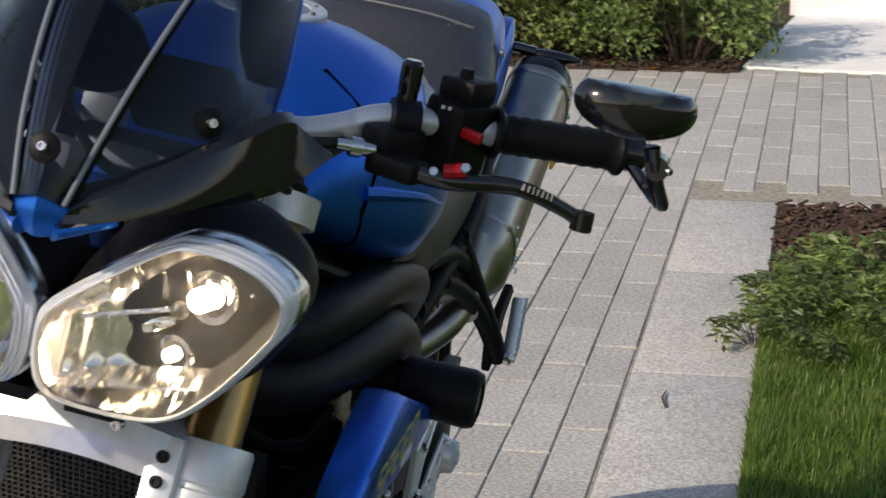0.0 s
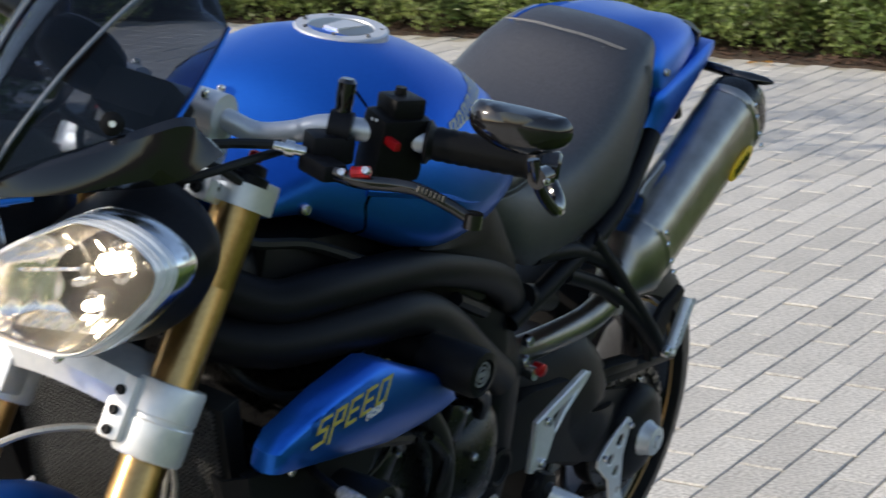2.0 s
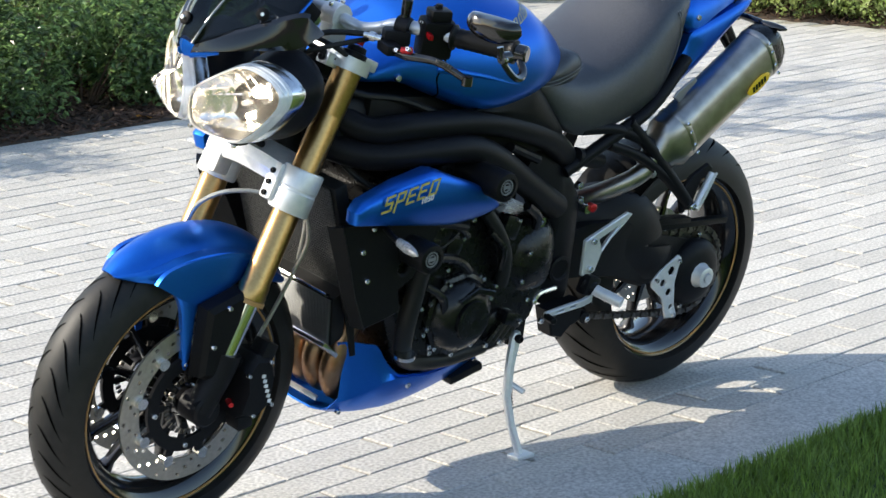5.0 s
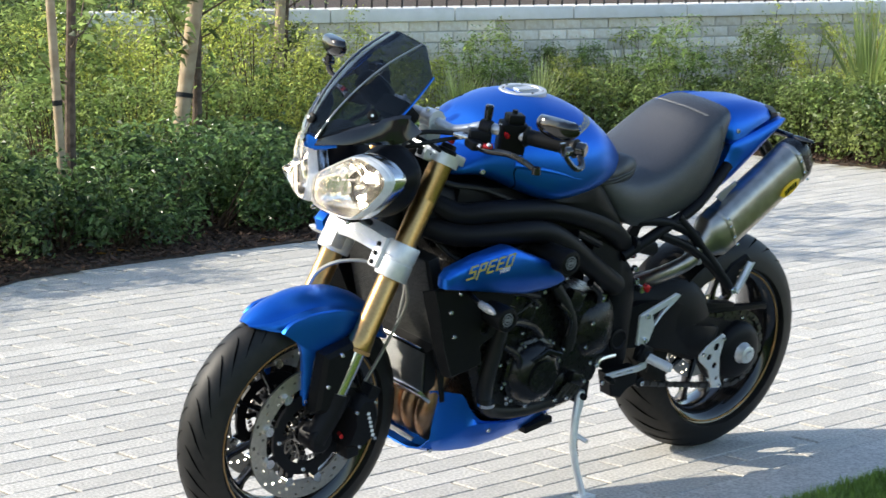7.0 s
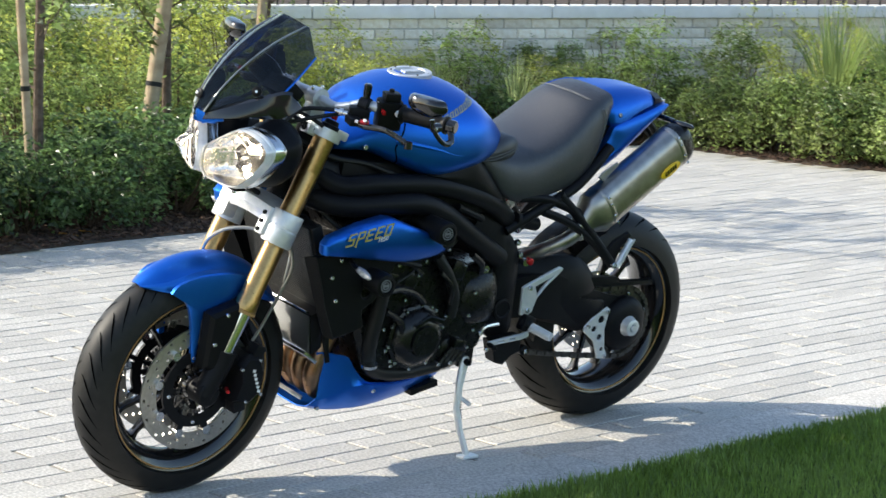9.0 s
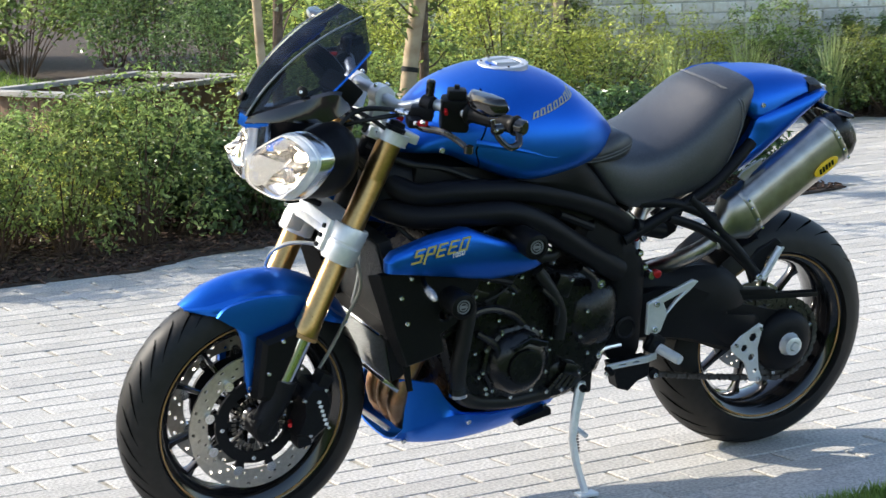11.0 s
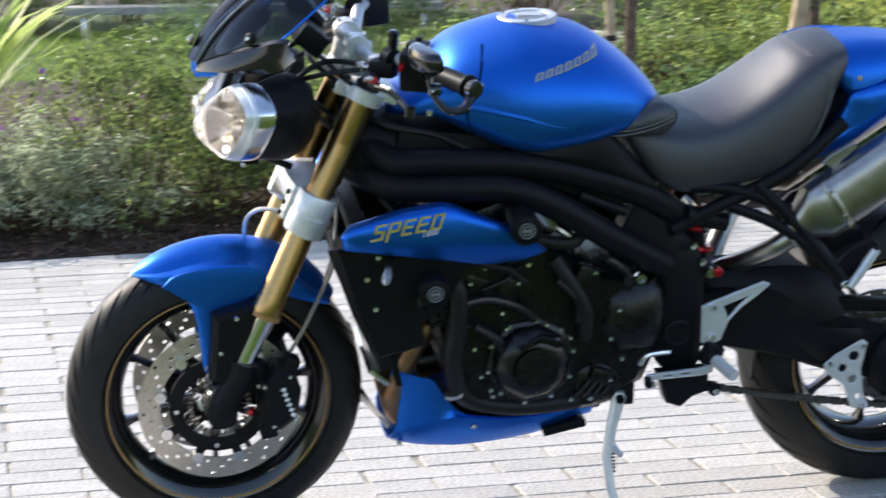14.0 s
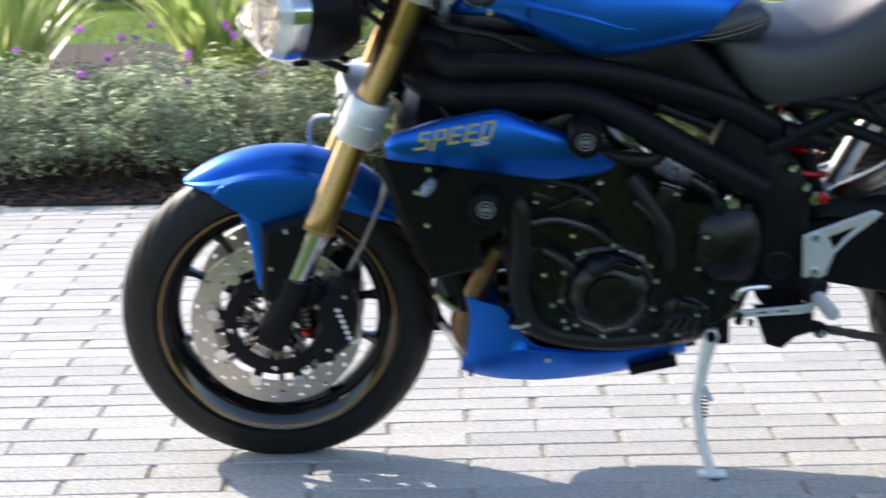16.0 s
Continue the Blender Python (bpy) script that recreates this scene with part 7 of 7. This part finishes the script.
# small leafy weeds at the kerb by the bark bed
for x, y, s in ((3.16, -0.34, 0.28), (3.34, -0.37, 0.32), (3.52, -0.37, 0.34), (3.46, -0.56, 0.34), (3.68, -0.48, 0.34), (3.24, -0.60, 0.28), (3.74, -0.70, 0.34), (3.04, -0.47, 0.24), (3.85, -0.42, 0.34), (3.95, -0.62, 0.34)):
    plant(weeds, x, y, s * 0.9, 0.0, s * 0.55)

for spare in [k for kinds in (low, mid, bright, grey, hedge, wisp, airy, backs, darks, weeds) for k in kinds if k.name not in used]:
    for o in [*spare.children, spare]:
        bpy.data.objects.remove(o)


# young trees with stakes
def young_tree(x, y, lean, stakes, seed, label):
    rng = random.Random(seed)
    tr = thing("young_tree", label, "tree", at=Matrix.Translation((x, y, 0)))
    part("trunk", tube([(0, 0, -0.05), (0.01, 0.0, 0.6), (0.02 + lean * 0.3, 0, 1.3), (lean, 0.02, 2.3), (lean * 1.2, 0, 3.0)], (0.030, 0.012), 10), TRUNK, tr)
    limbs, pts, nor, siz = [], [], [], []
    for k in range(18):
        z = rng.uniform(0.75, 2.9) if k > 4 else rng.uniform(0.6, 1.1)
        a = rng.uniform(0, 6.28)
        r = rng.uniform(0.12, 0.22) if k <= 4 else rng.uniform(0.4, 0.8)
        p0, p1 = Vector((lean * z / 2.6, 0, z)), Vector((lean * z / 2.6 + r * math.cos(a), r * math.sin(a), z + r * 0.7))
        limbs.append(tube([p0, p0.lerp(p1, 0.5) + Vector((0, 0, -0.03)), p1], (0.007, 0.002), 5, 3))
        for _ in range(8 if k <= 4 else 90):
            s = rng.uniform(0.3, 1.05)
            pts.append(p0.lerp(p1, s) + Vector((rng.gauss(0, 0.08), rng.gauss(0, 0.08), rng.gauss(0, 0.08))) * (0.4 if k <= 4 else 1.0))
            nor.append(Vector((rng.gauss(0, 0.6), rng.gauss(0, 0.6), 1)))
            siz.append(rng.uniform(0.04, 0.075))
    part("limb", join(*limbs), TRUNK, tr)
    cr = new("crown", leaf_mesh("crown", quad_leaves(pts, nor, siz, rng, 0.6), LEAF_MID))
    cr.parent = tr
    tagged(cr, kind="stuff")
    for a, b, r in stakes:
        sk = thing("tree_stake", "pale round timber stake beside a young tree", "stake", "tree stakes", at=Matrix.Translation((x, y, 0)))
        part("pole", tube([a, b], r, 12), STAKE, sk)
        part("tie", lathe([(-0.012, r * 1.12), (0.012, r * 1.12)], Vector(a).lerp(Vector(b), 0.42), Vector(b) - Vector(a), 12), CABLE, sk)


young_tree(1.86, 4.62, 0.05, [((-0.05, -0.06, -0.05), (-0.13, -0.06, 1.6), 0.021)], 3, "slim young tree tied to a stake")
young_tree(2.82, 5.12, -0.02, [((-0.19, -0.04, -0.05), (0.07, -0.02, 1.5), 0.040)], 4, "young tree with rough bark and leaning stake")
young_tree(4.95, 7.62, 0.05, [((-0.10, -0.05, -0.05), (0.02, 0.0, 1.6), 0.035)], 6, "young tree near the brick wall")
young_tree(0.76, 7.90, 0.02, [((0.10, -0.05, -0.05), (0.02, 0.0, 1.6), 0.028)], 8, "young tree deep in the planting")

# ---- brick wall with coping and railing ----
W0, W1 = Vector((3.62, 8.14)), Vector((11.6, 6.15))
wlen, wdir = (W1 - W0).length, (W1 - W0).normalized()
WALL = Matrix.Translation((W0.x, W0.y, 0)) @ Matrix.Rotation(math.atan2(wdir.y, wdir.x), 4, "Z")
wall = slab("wall_north", 0, wlen, 0.012, 0.215, -0.05, 0.800, MORTAR, WALL, "buff brick garden wall with a white coping", "wall")
brick_me = mesh_of("brick", box((0, 0, 0), (0.206, 0.10, 0.063), (0, 0, 0), 0.06), WALLBRICK, 0)
for c in range(11):
    for k in range(int(wlen / 0.216)):
        if c < 6 and k % 3:
            continue
        b = new("brick", brick_me)
        b.parent = wall
        b.matrix_basis = Matrix.Translation((0.108 + 0.216 * k + (0.108 if c % 2 else 0), 0.050 + rnd.uniform(-0.002, 0.002), 0.020 + 0.0745 * c))
part("coping", join(*[box((0.45 + 0.9 * k, 0.11, 0.845), (0.893, 0.30, 0.090), (0, 0, 0), 0.12) for k in range(int(wlen / 0.9))]), COPING, wall, "", 30)
rail = thing("railing", "black iron railing standing on the wall", "railing", at=WALL)
for z in (0.99, 1.85):
    part("rail", box((wlen / 2, 0.11, z), (wlen, 0.03, 0.012), (0, 0, 0), 0.2), IRON, rail)
bar_me = mesh_of("bar", lathe([(0, 0.008), (0.97, 0.008)], (0, 0, 0.89), (0, 0, 1), 8), IRON)
for k in range(int(wlen / 0.11)):
    b = new("upright", bar_me)
    b.parent = rail
    b.matrix_basis = Matrix.Translation((0.06 + 0.11 * k, 0.11, 0))

# ---- timber planter and low bench on the far lawn ----
planter = thing("planter", "brown timber raised planter with a pale grey rim board", "planter", at=pose(1.74, 7.22, -0.02, 0, 0, 32.2))
for k in range(14):
    part("stave", box((0.050 + 0.098 * k, 0.0, 0.19), (0.092, 0.026, 0.40), (0, 0, 0), 0.1), TIMBER, planter)
    part("stave", box((0.050 + 0.098 * k, 0.85, 0.19), (0.092, 0.026, 0.40), (0, 0, 0), 0.1), TIMBER, planter)
for k in range(8):
    for x in (0.005, 1.367):
        part("stave", box((x, 0.065 + 0.103 * k, 0.19), (0.026, 0.096, 0.40), (0, 0, 0), 0.1), TIMBER, planter)
for y in (-0.022, 0.872):
    part("rail", box((0.686, y, 0.315), (1.37, 0.022, 0.09), (0, 0, 0), 0.1), TIMBER, planter)
for y in (-0.005, 0.855):
    part("rim", box((0.686, y, 0.405), (1.44, 0.085, 0.030), (0, 0, 0), 0.15), GREYWOOD, planter)
for x in (0.0, 1.372):
    part("rim", box((x, 0.425, 0.403), (0.085, 0.770, 0.030), (0, 0, 0), 0.15), GREYWOOD, planter)
part("soil", box((0.686, 0.425, 0.19), (1.32, 0.80, 0.34), (0, 0, 0), 0.02), SOIL, planter)
bench = thing("bench", "low weathered grey timber bench on the lawn", "bench", at=pose(0.62, 13.1, 0.05, 0, 0, -4))
part("back_board", box((0, 0, 0.50), (3.0, 0.04, 0.21), (0, 0, 0), 0.1), GREYWOOD, bench)
part("seat_board", box((0, -0.18, 0.29), (3.0, 0.34, 0.06), (0, 0, 0), 0.1), GREYWOOD, bench)
for x in (-1.35, -0.45, 0.45, 1.35):
    part("leg", join(tube([(x, 0.0, -0.05), (x, 0.01, 0.60)], 0.020, 8), tube([(x, 0.0, 0.25), (x, -0.28, 0.25), (x, -0.30, -0.05)], 0.018, 8)), STEEL, bench)

# ---- bark chips, grass, litter ----
rng = random.Random(9)


def chips(name, n, area, keep, size, material, label, z=0.006):
    v, f = [], []
    for _ in range(n):
        x, y = rng.uniform(*area[:2]), rng.uniform(*area[2:])
        if not keep(x, y):
            continue
        a, l, w, t = rng.uniform(0, 6.28), size * rng.uniform(0.5, 1.6), size * rng.uniform(0.2, 0.5), rng.uniform(-0.5, 0.5)
        m = Matrix.Translation((x, y, z + rng.uniform(0.0, 0.016))) @ Matrix.Rotation(a, 4, "Z") @ Matrix.Rotation(t, 4, "Y") @ Matrix.Rotation(rng.uniform(-0.6, 0.6), 4, "X")
        o = len(v)
        v += [m @ Vector((sx * l / 2, sy * w / 2 * (0.7 if sx > 0 else 1), sz * size * 0.08)) for sz in (-1, 1) for sx, sy in ((-1, -1), (1, -1), (1, 1), (-1, 1))]
        f += [(o, o + 1, o + 2, o + 3), (o + 4, o + 5, o + 6, o + 7), (o, o + 1, o + 5, o + 4), (o + 1, o + 2, o + 6, o + 5), (o + 2, o + 3, o + 7, o + 6), (o + 3, o, o + 4, o + 7)]
    ob = new(name, leaf_mesh(name, (v, f), material))
    return tagged(ob, label, "bark chips", kind="stuff")


chips("bark_mulch", 19000, (-3, 4.6, 3.0, 5.0), lambda x, y: inside((x, y), BED_A), 0.034, BARK, "dark brown bark mulch under the shrubs")
chips("bark_mulch", 9000, (6.4, 8.2, 0.2, 6.8), lambda x, y: inside((x, y), BED_B), 0.036, BARK, "dark brown bark mulch along the hedge")
chips("bark_mulch", 5500, (3.80, 4.80, -2.0, -0.15), lambda x, y: (PAVE.inverted() @ Vector((x, y, 0))).y < -0.272 and 3.85 < (PAVE.inverted() @ Vector((x, y, 0))).x < 4.68, 0.032, BARK, "reddish bark chips beside the kerb", 0.0)
v, f = [], []
for _ in range(85000):
    uu, vv = rng.uniform(-0.3, 4.0), -0.268 - 1.30 * rng.random() ** 1.5
    if uu > 3.40 + 0.3 * rng.random():
        continue
    p = PAVE @ Vector((uu, vv, -0.004))
    a, h, w = rng.uniform(0, 6.28), rng.uniform(0.022, 0.050), rng.uniform(0.0012, 0.0024)
    b, s = Vector((math.cos(a), math.sin(a), 0)), Vector((-math.sin(a), math.cos(a), 0))
    bend = rng.uniform(0.1, 0.8) * h
    o = len(v)
    v += [p - s * w, p + s * w, p + b * bend * 0.4 + s * w * 0.8 + Vector((0, 0, h * 0.6)), p + b * bend * 0.4 - s * w * 0.8 + Vector((0, 0, h * 0.6)), p + b * bend + Vector((0, 0, h))]
    f += [(o, o + 1, o + 2, o + 3), (o + 3, o + 2, o + 4)]
tagged(new("grass", leaf_mesh("grass", (v, f), GRASS)), "dense short green grass blades at the kerb", "grass", kind="stuff")
v, f = [], []
for _ in range(30000):
    p = Vector((rng.uniform(-6, 3.0), 10.4 + 5.0 * rng.random(), 0.0))
    a, h, w = rng.uniform(0, 6.28), rng.uniform(0.03, 0.06), 0.005
    s = Vector((-math.sin(a), math.cos(a), 0))
    o = len(v)
    v += [p - s * w, p + s * w, p + Vector((0.5 * h * math.cos(a), 0.5 * h * math.sin(a), h))]
    f.append((o, o + 1, o + 2))
tagged(new("grass", leaf_mesh("grass", (v, f), GRASS)), "bright sunlit grass of the far lawn", "grass", kind="stuff")
twig = thing("twig", "small dry brown twig lying on the kerb", "twig", at=pose(2.69, -0.222, 0.006, 0, 0, 12))
part("stem", tube([(-0.05, 0, 0), (0.0, 0.006, 0.004), (0.055, -0.004, 0.002)], (0.0035, 0.0015), 6), TWIG, twig)
for x, y in ((7.05, 1.6), (7.25, 0.62), (1.86, 4.12), (1.75, 4.08), (7.0, 2.6), (2.55, 4.02), (3.0, 4.08)):
    lf = thing("fallen_leaf", "dry orange leaf lying on the ground", "leaf", "fallen leaves", at=Matrix.Translation((x, y, 0.012)))
    pts = [Vector((rng.gauss(0, 0.008), rng.gauss(0, 0.008), 0.004)) for _ in range(3)]
    lm = new("blade", leaf_mesh("blade", quad_leaves(pts, [Vector((0.2, 0.1, 1))] * 3, [0.055] * 3, rng, 0.7, 0.1), DRYLEAF))
    lm.parent = lf

# ---- paving pieces ----
COURSE, WIDE, LONG = 0.0950, 0.0915, 0.300
sett_me = []


def sett_geo(l):
    h, c = 0.030, 0.0024
    pts = [(x, y, z) for z, e in ((-h, 0), (-c, 0), (0, c)) for x, y in ((-l / 2 + e, -WIDE / 2 + e), (l / 2 - e, -WIDE / 2 + e), (l / 2 - e, WIDE / 2 - e), (-l / 2 + e, WIDE / 2 - e))]
    return pts, [(8, 9, 10, 11)] + [(r * 4 + i, r * 4 + (i + 1) % 4, (r + 1) * 4 + (i + 1) % 4, (r + 1) * 4 + i) for r in (0, 1) for i in range(4)]


rng = random.Random(12)
for k in range(5):
    sett_me.append(mesh_of("sett", sett_geo(LONG - 0.0085 + 0.001 * (k - 2)), PAVER, 0))
rest_v, rest_f, near = [], [], 0
for row in range(-34, 86):
    vv = 0.003 + COURSE * (row + 0.5)
    for k in range(-14, 36):
        uc = 0.24 + LONG * k + (0.145 if row % 2 else 0.0) + rng.uniform(-0.006, 0.006)
        p = PAVE @ Vector((uc, vv, 0))
        if vv < 0 and uc - LONG / 2 < 4.74:
            continue
        if inside((p.x, p.y), BED_A) or inside((p.x, p.y), BED_B) or p.x > 9.3 or (p.x > 7.42 and -1.6 < p.y < 0.30) or (p.y > 4.6 and p.x < 4.2):
            continue
        dz, tilt = rng.uniform(-0.0010, 0.0010), (rng.uniform(-0.4, 0.4), rng.uniform(-0.22, 0.22), rng.uniform(-0.25, 0.25))
        m = PAVE @ pose(uc, vv, dz, *tilt)
        if -0.75 < uc < 2.7 and vv < 2.6 and near < 300:
            b = new("sett", rng.choice(sett_me))
            b.parent = pavement
            b.matrix_parent_inverse = PAVE.inverted()
            b.matrix_basis = m
            near += 1
        else:
            g = sett_geo(LONG - 0.0085 + rng.uniform(-0.002, 0.002))
            o = len(rest_v)
            rest_v += [m @ Vector(q) for q in g[0]]
            rest_f += [tuple(i + o for i in q) for q in g[1]]
rest = new("setts", mesh_of("setts", (rest_v, rest_f), PAVERS_FAR, 0))
rest.parent = pavement
rest.matrix_parent_inverse = PAVE.inverted()
tagged(rest, kind="stuff")
